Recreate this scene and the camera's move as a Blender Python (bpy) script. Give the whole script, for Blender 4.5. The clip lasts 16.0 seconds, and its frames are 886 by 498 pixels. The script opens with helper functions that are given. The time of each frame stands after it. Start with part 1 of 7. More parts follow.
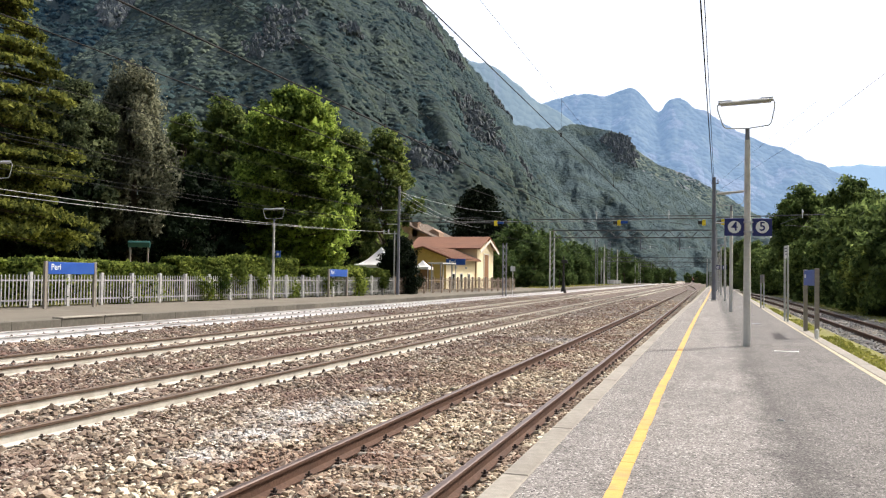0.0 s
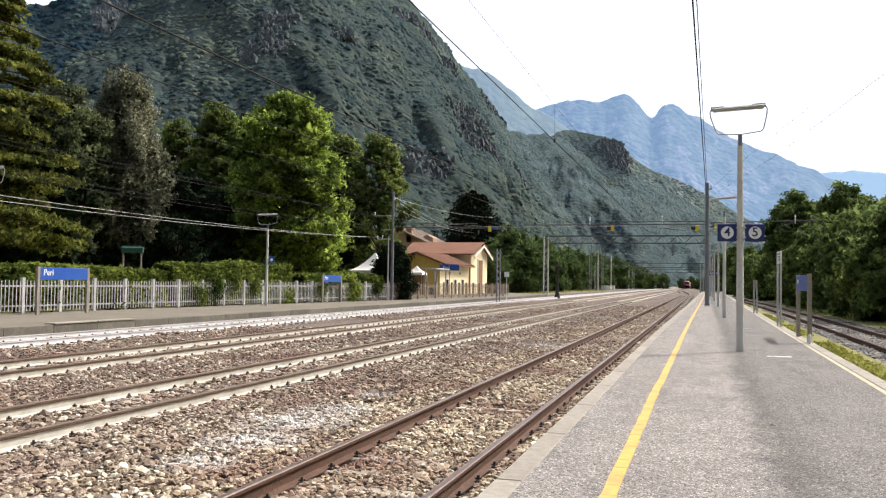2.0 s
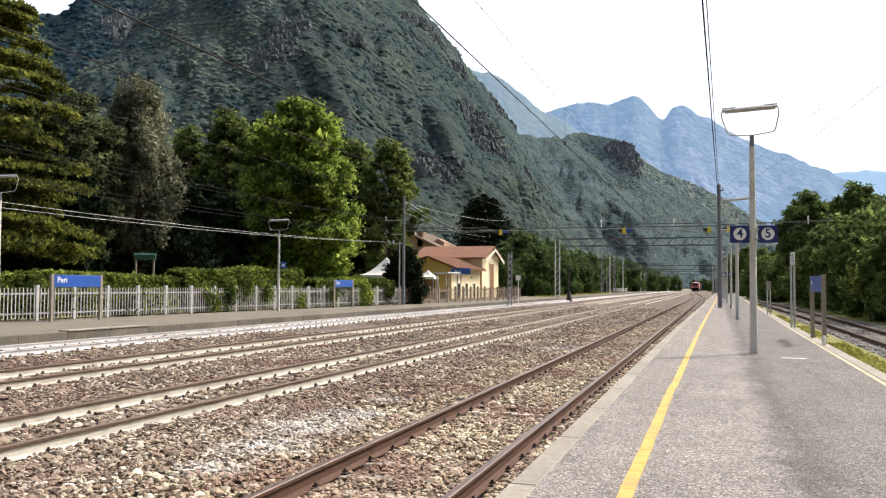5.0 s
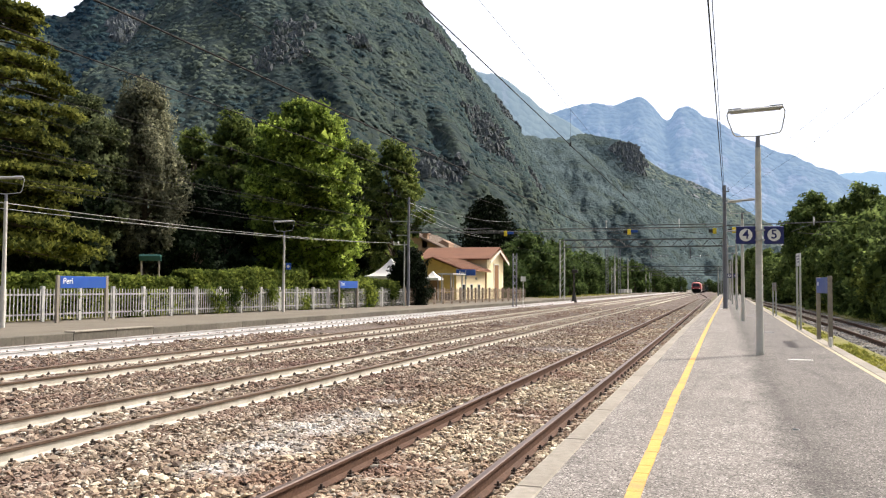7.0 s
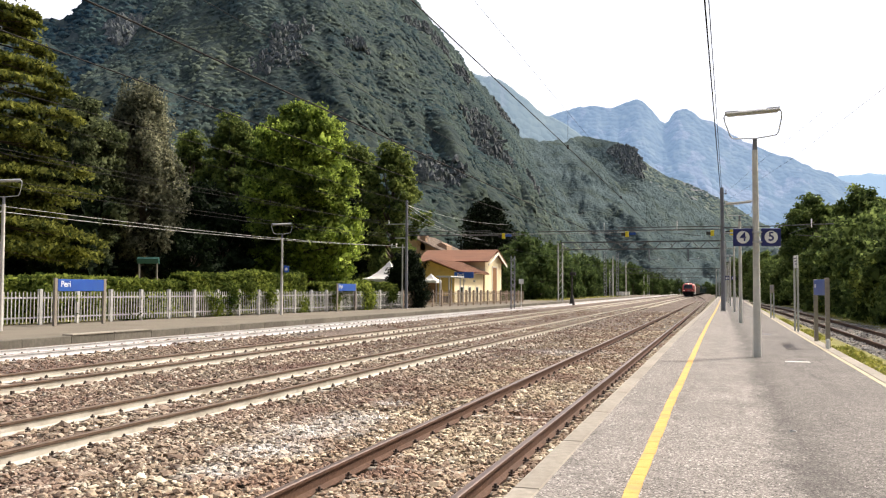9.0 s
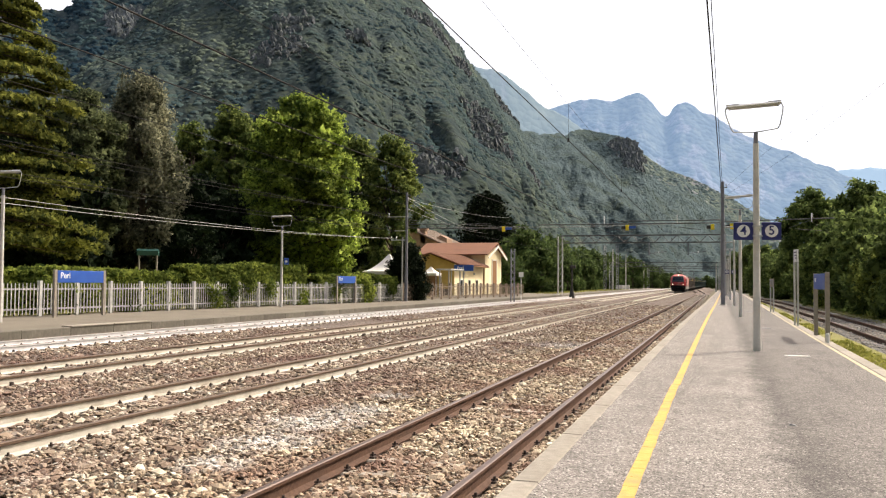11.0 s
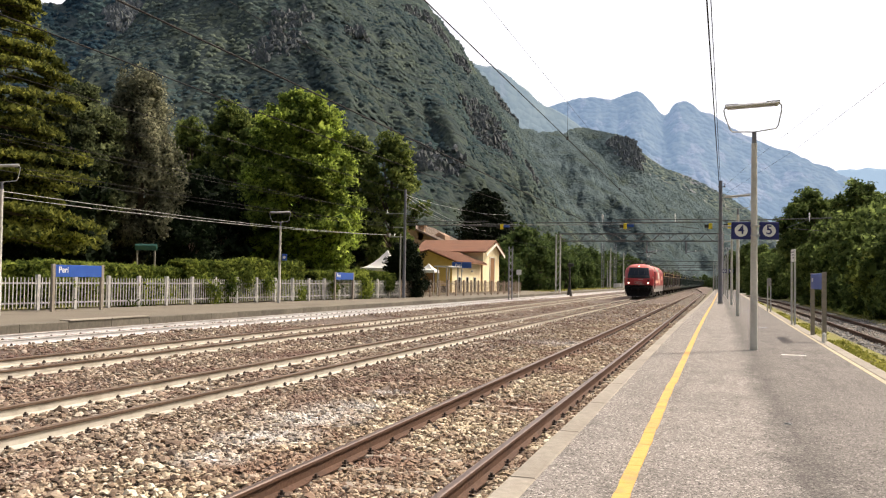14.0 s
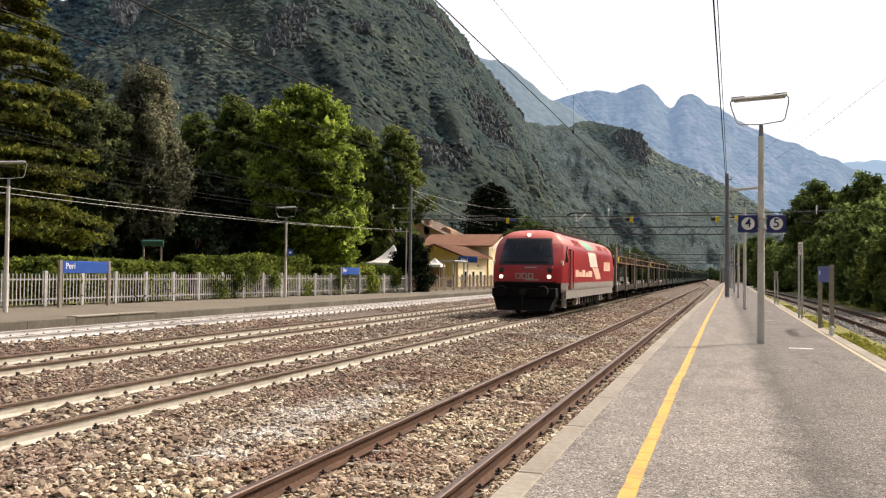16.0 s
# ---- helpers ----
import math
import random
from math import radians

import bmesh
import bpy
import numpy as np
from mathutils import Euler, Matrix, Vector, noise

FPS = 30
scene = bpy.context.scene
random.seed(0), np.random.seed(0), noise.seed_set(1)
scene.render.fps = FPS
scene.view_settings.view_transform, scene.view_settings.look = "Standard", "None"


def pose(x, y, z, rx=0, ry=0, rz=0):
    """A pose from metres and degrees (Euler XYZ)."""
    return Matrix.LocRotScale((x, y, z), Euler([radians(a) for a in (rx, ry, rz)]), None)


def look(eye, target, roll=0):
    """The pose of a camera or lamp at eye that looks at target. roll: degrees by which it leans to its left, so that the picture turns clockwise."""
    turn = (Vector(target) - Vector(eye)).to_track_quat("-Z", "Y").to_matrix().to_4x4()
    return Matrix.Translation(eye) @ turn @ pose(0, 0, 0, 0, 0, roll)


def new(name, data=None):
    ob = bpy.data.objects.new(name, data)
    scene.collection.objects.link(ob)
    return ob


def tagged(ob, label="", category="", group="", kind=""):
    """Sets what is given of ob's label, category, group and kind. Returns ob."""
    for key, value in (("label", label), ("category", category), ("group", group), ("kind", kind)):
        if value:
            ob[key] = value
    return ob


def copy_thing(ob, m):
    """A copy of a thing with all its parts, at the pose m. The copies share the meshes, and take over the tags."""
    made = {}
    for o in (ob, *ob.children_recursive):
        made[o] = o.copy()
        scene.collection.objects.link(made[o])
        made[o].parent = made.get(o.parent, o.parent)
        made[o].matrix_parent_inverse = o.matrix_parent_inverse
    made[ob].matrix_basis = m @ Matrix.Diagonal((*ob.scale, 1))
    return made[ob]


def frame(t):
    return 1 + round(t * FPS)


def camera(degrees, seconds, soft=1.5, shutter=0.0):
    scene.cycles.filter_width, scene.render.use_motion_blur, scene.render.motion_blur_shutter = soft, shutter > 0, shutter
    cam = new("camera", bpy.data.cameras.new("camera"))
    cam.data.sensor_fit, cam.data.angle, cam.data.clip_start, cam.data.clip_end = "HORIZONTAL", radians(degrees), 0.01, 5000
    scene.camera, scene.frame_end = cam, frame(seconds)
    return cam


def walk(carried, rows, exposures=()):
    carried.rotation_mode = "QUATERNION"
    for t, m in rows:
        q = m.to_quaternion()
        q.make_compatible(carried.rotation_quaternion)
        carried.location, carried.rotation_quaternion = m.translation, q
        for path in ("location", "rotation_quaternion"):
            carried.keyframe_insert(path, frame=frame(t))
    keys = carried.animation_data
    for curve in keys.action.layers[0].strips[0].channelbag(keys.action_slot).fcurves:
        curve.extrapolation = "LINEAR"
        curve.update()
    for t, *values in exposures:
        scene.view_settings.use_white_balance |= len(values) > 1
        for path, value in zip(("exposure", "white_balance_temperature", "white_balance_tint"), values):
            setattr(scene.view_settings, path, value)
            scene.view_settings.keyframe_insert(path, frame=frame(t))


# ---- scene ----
cam = camera(55.18, 16.0, soft=1.2)
PATH = [
    (0, -0, 0, 1.716, 91.815, -0.82, 17.48),
    (0.5, -0.001, -0.006, 1.719, 91.95, -0.905, 17.422),
    (1, -0.008, -0.012, 1.719, 92.026, -0.525, 17.52),
    (1.5, 0.002, 0.005, 1.718, 92.174, -0.649, 17.532),
    (2, 0.007, -0.005, 1.714, 92.198, -0.81, 17.072),
    (2.5, -0.004, -0.015, 1.724, 91.996, -0.593, 17.494),
    (3, -0.008, 0.013, 1.722, 92.378, -0.411, 17.837),
    (3.5, -0.005, 0.007, 1.719, 92.531, -0.359, 17.884),
    (4, 0, -0.004, 1.715, 92.55, -0.254, 17.838),
    (6.5, -0.006, 0.011, 1.715, 92.312, -0.493, 17.892),
    (7, -0.013, 0.011, 1.718, 92.534, -0.331, 18.162),
    (7.5, -0.006, 0.001, 1.719, 92.717, -0.374, 18.223),
    (8, -0.004, 0.006, 1.724, 92.738, -0.357, 18.124),
    (8.5, -0.007, 0.013, 1.721, 92.827, -0.454, 18.018),
    (9, -0.001, -0.004, 1.716, 92.71, -0.26, 18.039),
    (11.5, -0.007, 0.022, 1.714, 92.186, -0.523, 17.993),
    (12, 0.004, 0.003, 1.72, 92.175, -0.504, 17.884),
    (12.5, -0.003, -0.009, 1.719, 92.2, -0.528, 17.815),
    (13, -0.008, 0.009, 1.713, 92.111, -0.579, 17.832),
    (13.5, -0.008, 0.015, 1.722, 92.106, -0.812, 17.814),
    (14, -0.004, -0.021, 1.714, 92.032, -0.886, 17.876),
    (14.5, -0.006, -0.002, 1.725, 92.204, -0.188, 17.892),
    (15, -0.015, 0.011, 1.715, 92.048, -0.45, 18.191),
    (15.5, -0.002, 0.008, 1.714, 91.525, -0.96, 18.397),
    (16, -0.011, -0.001, 1.721, 91.642, -0.635, 18.283),
]
walk(cam, [(t, pose(x, y, z, a, b, c)) for t, x, y, z, a, b, c in PATH],
     exposures=[(0.0, 0.46, 6300, 9), (4.0, 0.45, 6350, 9), (8.0, 0.52, 6600, 10), (12.5, 0.48, 7050, 11), (16.0, 0.26, 7050, 12)])

# ---- daylight ----
SUN_TO = Vector((0.43, 0.51, 0.745)).normalized()
world = bpy.data.worlds.new("sky")
scene.world = world
world.use_nodes = True
wn = world.node_tree.nodes
sky = wn.new("ShaderNodeTexSky")
sky.sky_type = "NISHITA"
sky.sun_disc = False
sky.sun_elevation = math.asin(SUN_TO.z)
sky.sun_rotation = math.atan2(SUN_TO.x, SUN_TO.y)
sky.air_density, sky.dust_density, sky.ozone_density = 1.0, 8.0, 1.0
wn["Background"].inputs["Strength"].default_value = 0.15
# a white veil of haze lies low all round the sky
up_axis = wn.new("ShaderNodeSeparateXYZ")
world.node_tree.links.new(wn.new("ShaderNodeTexCoord").outputs["Generated"], up_axis.inputs[0])
veil = wn.new("ShaderNodeMapRange")
veil.interpolation_type = "SMOOTHSTEP"
for slot, value in (("From Min", 0.3), ("From Max", 0.75), ("To Min", 1.0), ("To Max", 0.0)):
    veil.inputs[slot].default_value = value
world.node_tree.links.new(up_axis.outputs["Z"], veil.inputs["Value"])
haze = wn.new("ShaderNodeMix")
haze.data_type, haze.blend_type = "RGBA", "LIGHTEN"
haze.inputs[7].default_value = (6.2, 6.5, 7.4, 1)
world.node_tree.links.new(veil.outputs["Result"], haze.inputs[0])
world.node_tree.links.new(sky.outputs[0], haze.inputs[6])
world.node_tree.links.new(haze.outputs[2], wn["Background"].inputs["Color"])
sun = new("sun", bpy.data.lights.new("sun", "SUN"))
sun.data.energy, sun.data.angle, sun.data.color = 3.1, radians(0.6), (1.0, 0.95, 0.87)
sun.matrix_world = look(SUN_TO * 50, (0, 0, 0))

RNG = np.random.default_rng(7)


# ---- materials ----
def nodes_of(name):
    m = bpy.data.materials.new(name)
    m.use_nodes = True
    nt = m.node_tree
    return m, nt, nt.nodes, nt.links, nt.nodes["Principled BSDF"]


def put(node, **values):
    for k, v in values.items():
        node.inputs[k.replace("_", " ")].default_value = v
    return node


def mixed(nt, fac, a, b):
    n = nt.nodes.new("ShaderNodeMix")
    n.data_type = "RGBA"
    for sock, v in ((n.inputs[0], fac), (n.inputs[6], a), (n.inputs[7], b)):
        if isinstance(v, (int, float)):
            sock.default_value = v
        elif isinstance(v, tuple):
            sock.default_value = (*v, 1)
        else:
            nt.links.new(v, sock)
    return n.outputs[2]


def noise_of(nt, vec, scale, detail=4.0, rough=0.6):
    n = nt.nodes.new("ShaderNodeTexNoise")
    put(n, Scale=scale, Detail=detail, Roughness=rough)
    nt.links.new(vec, n.inputs["Vector"])
    return n.outputs["Fac"]


def ramp_of(nt, fac, lo, hi):
    n = nt.nodes.new("ShaderNodeMapRange")
    put(n, From_Min=lo, From_Max=hi)
    nt.links.new(fac, n.inputs["Value"])
    return n.outputs["Result"]


def mat(name, a, b, scale=6.0, rough=0.8, bump=0.15, metal=0.0, fine=60.0, dirt=None, dirt_scale=0.7, dist=0.01, vary=0.0):
    """Two colours mixed by grain, broad dirt over them, fine relief."""
    m, nt, nodes, links, bsdf = nodes_of(name)
    vec = nodes.new("ShaderNodeTexCoord").outputs["Object"]
    col = mixed(nt, ramp_of(nt, noise_of(nt, vec, scale), 0.3, 0.7), a, b)
    if dirt:
        col = mixed(nt, ramp_of(nt, noise_of(nt, vec, dirt_scale, 6.0, 0.65), 0.48, 0.72), col, dirt)
    if vary:
        info = nodes.new("ShaderNodeObjectInfo")
        hsv = nodes.new("ShaderNodeHueSaturation")
        links.new(col, hsv.inputs["Color"])
        mr = nodes.new("ShaderNodeMapRange")
        put(mr, To_Min=1 - vary, To_Max=1 + vary)
        links.new(info.outputs["Random"], mr.inputs["Value"])
        links.new(mr.outputs["Result"], hsv.inputs["Value"])
        col = hsv.outputs["Color"]
    links.new(col, bsdf.inputs["Base Color"])
    put(bsdf, Roughness=rough, Metallic=metal)
    bsdf.inputs["Specular IOR Level"].default_value = 0.5 if rough < 0.7 else 0.2
    if bump:
        bn = nodes.new("ShaderNodeBump")
        put(bn, Strength=bump, Distance=dist)
        links.new(noise_of(nt, vec, fine, 3.0), bn.inputs["Height"])
        links.new(bn.outputs["Normal"], bsdf.inputs["Normal"])
    return m


def leaf_mat(name, dark, light, glow=0.35):
    m, nt, nodes, links, bsdf = nodes_of(name)
    geo = nodes.new("ShaderNodeNewGeometry")
    vec = nodes.new("ShaderNodeTexCoord").outputs["Object"]
    col = mixed(nt, geo.outputs["Random Per Island"], dark, light)
    col = mixed(nt, ramp_of(nt, noise_of(nt, vec, 0.35, 3.0), 0.35, 0.7), col, tuple(0.7 * x for x in dark))
    links.new(col, bsdf.inputs["Base Color"])
    put(bsdf, Roughness=0.75)
    bsdf.inputs["Specular IOR Level"].default_value = 0.06
    tr = nodes.new("ShaderNodeBsdfTranslucent")
    hsv = nodes.new("ShaderNodeHueSaturation")
    put(hsv, Saturation=0.95, Value=1.25)
    links.new(col, hsv.inputs["Color"])
    links.new(hsv.outputs["Color"], tr.inputs["Color"])
    mx = nodes.new("ShaderNodeMixShader")
    mx.inputs[0].default_value = glow
    links.new(bsdf.outputs[0], mx.inputs[1])
    links.new(tr.outputs[0], mx.inputs[2])
    links.new(mx.outputs[0], nodes["Material Output"].inputs["Surface"])
    return m


def stone_mat():
    """Ballast: brown and grey stones, whitened by lime dust in two patches."""
    m, nt, nodes, links, bsdf = nodes_of("ballast_stone")
    geo = nodes.new("ShaderNodeNewGeometry")
    pos = nodes.new("ShaderNodeTexCoord").outputs["Object"]
    rnd = geo.outputs["Random Per Island"]
    cr = nodes.new("ShaderNodeValToRGB")
    e = cr.color_ramp.elements
    e[0].color, e[1].color = (0.075, 0.054, 0.040, 1), (0.70, 0.65, 0.55, 1)
    for p, c in ((0.22, (0.185, 0.134, 0.098, 1)), (0.6, (0.31, 0.246, 0.178, 1)), (0.88, (0.51, 0.44, 0.345, 1))):
        x = e.new(p)
        x.color = c
    links.new(rnd, cr.inputs[0])
    col = mixed(nt, ramp_of(nt, noise_of(nt, pos, 0.45, 3.0), 0.42, 0.66), cr.outputs[0], (0.18, 0.110, 0.086))
    xyz = nodes.new("ShaderNodeSeparateXYZ")
    links.new(pos, xyz.inputs[0])
    cleaner = nodes.new("ShaderNodeMix")
    cleaner.data_type, cleaner.blend_type = "RGBA", "MULTIPLY"
    cleaner.inputs[7].default_value = (1.24, 1.25, 1.16, 1)
    links.new(ramp_of(nt, xyz.outputs["X"], -6.0, -4.4), cleaner.inputs[0])
    links.new(col, cleaner.inputs[6])
    col = cleaner.outputs[2]
    white = None
    for cx, cy, r in ((-5.05, 10.09, 1.0), (-5.05, 12.86, 0.4), (-4.89, 7.55, 0.5), (-5.03, 11.17, 0.8), (-4.93, 8.74, 0.8), (-4.3, 25.5, 1.6)):
        sub = nodes.new("ShaderNodeVectorMath")
        sub.operation = "DISTANCE"
        sub.inputs[1].default_value = (cx, cy, -0.15)
        links.new(pos, sub.inputs[0])
        k = nodes.new("ShaderNodeMapRange")
        put(k, From_Min=r, From_Max=0.2 * r)
        links.new(sub.outputs["Value"], k.inputs["Value"])
        if white is None:
            white = k.outputs["Result"]
        else:
            ad = nodes.new("ShaderNodeMath")
            ad.operation = "MAXIMUM"
            links.new(white, ad.inputs[0])
            links.new(k.outputs["Result"], ad.inputs[1])
            white = ad.outputs[0]
    mul = nodes.new("ShaderNodeMath")
    mul.operation = "MULTIPLY"
    links.new(white, mul.inputs[0])
    links.new(ramp_of(nt, noise_of(nt, pos, 6.0), 0.35, 0.6), mul.inputs[1])
    col = mixed(nt, mul.outputs[0], col, (0.62, 0.61, 0.58))
    links.new(col, bsdf.inputs["Base Color"])
    put(bsdf, Roughness=0.9)
    bn = nodes.new("ShaderNodeBump")
    put(bn, Strength=0.4, Distance=0.01)
    links.new(noise_of(nt, pos, 45.0, 3.0), bn.inputs["Height"])
    links.new(bn.outputs["Normal"], bsdf.inputs["Normal"])
    return m


def bed_mat(name="ballast_bed", low=(0.06, 0.044, 0.036), high=(0.225, 0.18, 0.148), soil=(0.10, 0.064, 0.050)):
    """The ballast bed under the loose stones: cells of stone colours with deep relief."""
    m, nt, nodes, links, bsdf = nodes_of(name)
    vec = nodes.new("ShaderNodeTexCoord").outputs["Object"]
    vo = nodes.new("ShaderNodeTexVoronoi")
    put(vo, Scale=15.0)
    links.new(vec, vo.inputs["Vector"])
    sep = nodes.new("ShaderNodeSeparateColor")
    links.new(vo.outputs["Color"], sep.inputs[0])
    col = mixed(nt, sep.outputs[0], low, high)
    col = mixed(nt, ramp_of(nt, noise_of(nt, vec, 0.3, 4.0), 0.4, 0.7), col, soil)
    links.new(col, bsdf.inputs["Base Color"])
    put(bsdf, Roughness=0.95)
    bn = nodes.new("ShaderNodeBump")
    put(bn, Strength=1.0, Distance=0.04)
    bn.invert = True
    links.new(vo.outputs["Distance"], bn.inputs["Height"])
    links.new(bn.outputs["Normal"], bsdf.inputs["Normal"])
    return m


def hazy_meadow(nt, vec, col):
    """Up the valley grass shows paler; haze and light are put into its colour."""
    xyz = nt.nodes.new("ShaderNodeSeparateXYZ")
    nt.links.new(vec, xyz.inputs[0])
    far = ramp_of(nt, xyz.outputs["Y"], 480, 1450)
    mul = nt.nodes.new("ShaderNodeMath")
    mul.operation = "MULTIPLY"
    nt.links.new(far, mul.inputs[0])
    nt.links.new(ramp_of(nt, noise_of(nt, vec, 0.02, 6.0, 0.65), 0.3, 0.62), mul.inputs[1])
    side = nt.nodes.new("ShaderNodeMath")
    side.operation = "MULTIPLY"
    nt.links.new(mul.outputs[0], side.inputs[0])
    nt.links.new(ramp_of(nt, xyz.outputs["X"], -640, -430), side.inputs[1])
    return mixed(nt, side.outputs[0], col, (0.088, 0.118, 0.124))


def hill_mat(name, tree_a, tree_b, grass, rock, crown, rock_at, air=None, strength=0.0, relief=0.9, wooded=False):
    """Wooded slope: crowns, clearings and bare rock. air: haze before a slope, emitted by its own surface."""
    m, nt, nodes, links, bsdf = nodes_of(name)
    vec = nodes.new("ShaderNodeTexCoord").outputs["Object"]
    vo = nodes.new("ShaderNodeTexVoronoi")
    put(vo, Scale=1 / crown)
    links.new(vec, vo.inputs["Vector"])
    sep = nodes.new("ShaderNodeSeparateColor")
    links.new(vo.outputs["Color"], sep.inputs[0])
    col = mixed(nt, sep.outputs[0], tree_a, tree_b)
    col = mixed(nt, ramp_of(nt, noise_of(nt, vec, 0.35 / crown, 6.0, 0.65), 0.5, 0.62), col, grass)
    st = nodes.new("ShaderNodeMapping")
    st.inputs["Scale"].default_value = (1.0, 1.0, 0.45)
    links.new(vec, st.inputs["Vector"])
    bare = noise_of(nt, st.outputs[0], 0.0075, 9.0, 0.62)
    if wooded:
        col = hazy_meadow(nt, vec, col)
    rk = mixed(nt, ramp_of(nt, noise_of(nt, st.outputs[0], 0.12, 6.0, 0.7), 0.3, 0.7), tuple(0.55 * x for x in rock), rock)
    col = mixed(nt, ramp_of(nt, bare, rock_at, rock_at + 0.035), col, rk)
    links.new(col, bsdf.inputs["Base Color"])
    put(bsdf, Roughness=1.0)
    bsdf.inputs["Specular IOR Level"].default_value = 0.0
    bn = nodes.new("ShaderNodeBump")
    put(bn, Strength=relief, Distance=crown * 0.4)
    bn.invert = True
    links.new(vo.outputs["Distance"], bn.inputs["Height"])
    links.new(bn.outputs["Normal"], bsdf.inputs["Normal"])
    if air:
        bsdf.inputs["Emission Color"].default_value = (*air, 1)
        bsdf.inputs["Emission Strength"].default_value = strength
    return m


def scaled(nt, col, fac, lo, hi):
    """Colour times a grey that runs from lo to hi."""
    mx = nt.nodes.new("ShaderNodeMix")
    mx.data_type, mx.blend_type = "RGBA", "MULTIPLY"
    mx.inputs[0].default_value = 1.0
    nt.links.new(col, mx.inputs[6])
    nt.links.new(mixed(nt, fac, (lo, lo, lo), (hi, hi, hi)), mx.inputs[7])
    return mx.outputs[2]


def asphalt_mat():
    """Pale worn asphalt: light chippings in grey binder, dark worn streaks along the platform."""
    m, nt, nodes, links, bsdf = nodes_of("asphalt")
    vec = nodes.new("ShaderNodeTexCoord").outputs["Object"]
    vo = nodes.new("ShaderNodeTexVoronoi")
    put(vo, Scale=78.0)
    links.new(vec, vo.inputs["Vector"])
    sep = nodes.new("ShaderNodeSeparateColor")
    links.new(vo.outputs["Color"], sep.inputs[0])
    col = mixed(nt, ramp_of(nt, sep.outputs[0], 0.25, 0.8), (0.130, 0.118, 0.109), (0.232, 0.213, 0.198))
    col = mixed(nt, ramp_of(nt, sep.outputs[1], 0.86, 0.94), col, (0.42, 0.395, 0.37))
    col = mixed(nt, ramp_of(nt, sep.outputs[2], 0.84, 0.94), col, (0.04, 0.036, 0.033))
    col = scaled(nt, col, ramp_of(nt, noise_of(nt, vec, 170.0, 2.0, 0.7), 0.3, 0.7), 0.55, 1.45)
    col = scaled(nt, col, ramp_of(nt, noise_of(nt, vec, 14.0, 5.0, 0.75), 0.3, 0.7), 0.72, 1.28)
    col = scaled(nt, col, ramp_of(nt, noise_of(nt, vec, 1.3, 7.0, 0.7), 0.32, 0.68), 0.80, 1.16)
    st = nodes.new("ShaderNodeMapping")
    st.inputs["Scale"].default_value = (1.6, 0.22, 1.0)
    links.new(vec, st.inputs["Vector"])
    col = scaled(nt, col, ramp_of(nt, noise_of(nt, st.outputs[0], 2.2, 9.0, 0.75), 0.52, 0.68), 1.03, 0.68)
    xyz = nodes.new("ShaderNodeSeparateXYZ")
    links.new(vec, xyz.inputs[0])
    wob = nodes.new("ShaderNodeMath")
    wob.operation = "MULTIPLY_ADD"
    wob.inputs[1].default_value = 0.9
    links.new(noise_of(nt, vec, 1.1, 8.0, 0.75), wob.inputs[0])
    links.new(xyz.outputs["X"], wob.inputs[2])
    older = ramp_of(nt, wob.outputs[0], 0.85, 1.1)
    col = scaled(nt, col, older, 1.1, 0.76)
    seam = nodes.new("ShaderNodeMath")
    seam.operation = "MULTIPLY"
    links.new(older, seam.inputs[0])
    links.new(ramp_of(nt, wob.outputs[0], 1.5, 1.1), seam.inputs[1])
    col = scaled(nt, col, seam.outputs[0], 1.0, 0.68)
    links.new(col, bsdf.inputs["Base Color"])
    put(bsdf, Roughness=0.92)
    bn = nodes.new("ShaderNodeBump")
    put(bn, Strength=0.6, Distance=0.006)
    bn.invert = True
    links.new(vo.outputs["Distance"], bn.inputs["Height"])
    links.new(bn.outputs["Normal"], bsdf.inputs["Normal"])
    return m


def glow_mat(name, colour, strength):
    m, nt, nodes, links, bsdf = nodes_of(name)
    put(bsdf, Base_Color=(*colour, 1), Emission_Color=(*colour, 1), Emission_Strength=strength)
    return m


ASPHALT = asphalt_mat()
KERB = mat("kerb_stone", (0.25, 0.228, 0.195), (0.34, 0.312, 0.265), 14.0, 0.85, 0.3, dirt=(0.23, 0.205, 0.175), dirt_scale=1.6, vary=0.08)
OLD_STONE = mat("old_stone", (0.11, 0.101, 0.085), (0.18, 0.166, 0.14), 10.0, 0.9, 0.4, dirt=(0.16, 0.14, 0.12), dirt_scale=1.2, vary=0.2)
YELLOW = mat("yellow_line", (0.58, 0.335, 0.085), (0.66, 0.40, 0.115), 12.0, 0.7, 0.3, fine=90.0, dirt=(0.40, 0.26, 0.12), dirt_scale=2.5)
WHITE = mat("white_paint", (0.74, 0.73, 0.70), (0.82, 0.81, 0.78), 9.0, 0.6, 0.2, dirt=(0.55, 0.52, 0.47), dirt_scale=1.5)
RAIL_RUST = mat("rusty_steel", (0.07, 0.038, 0.026), (0.12, 0.068, 0.047), 25.0, 0.8, 0.3, dirt=(0.07, 0.042, 0.032), dirt_scale=2.0)
RAIL_TOP = mat("worn_rail_head", (0.11, 0.074, 0.06), (0.17, 0.122, 0.102), 18.0, 0.42, 0.08, metal=0.4, dirt=(0.11, 0.075, 0.062))
RAIL_HEAD = mat("brown_rail_head", (0.072, 0.043, 0.027), (0.125, 0.08, 0.05), 22.0, 0.6, 0.1)
LIME = mat("fresh_limewash", (0.56, 0.565, 0.585), (0.66, 0.665, 0.68), 8.0, 0.8, 0.15, dirt=(0.4, 0.39, 0.38), dirt_scale=1.4)
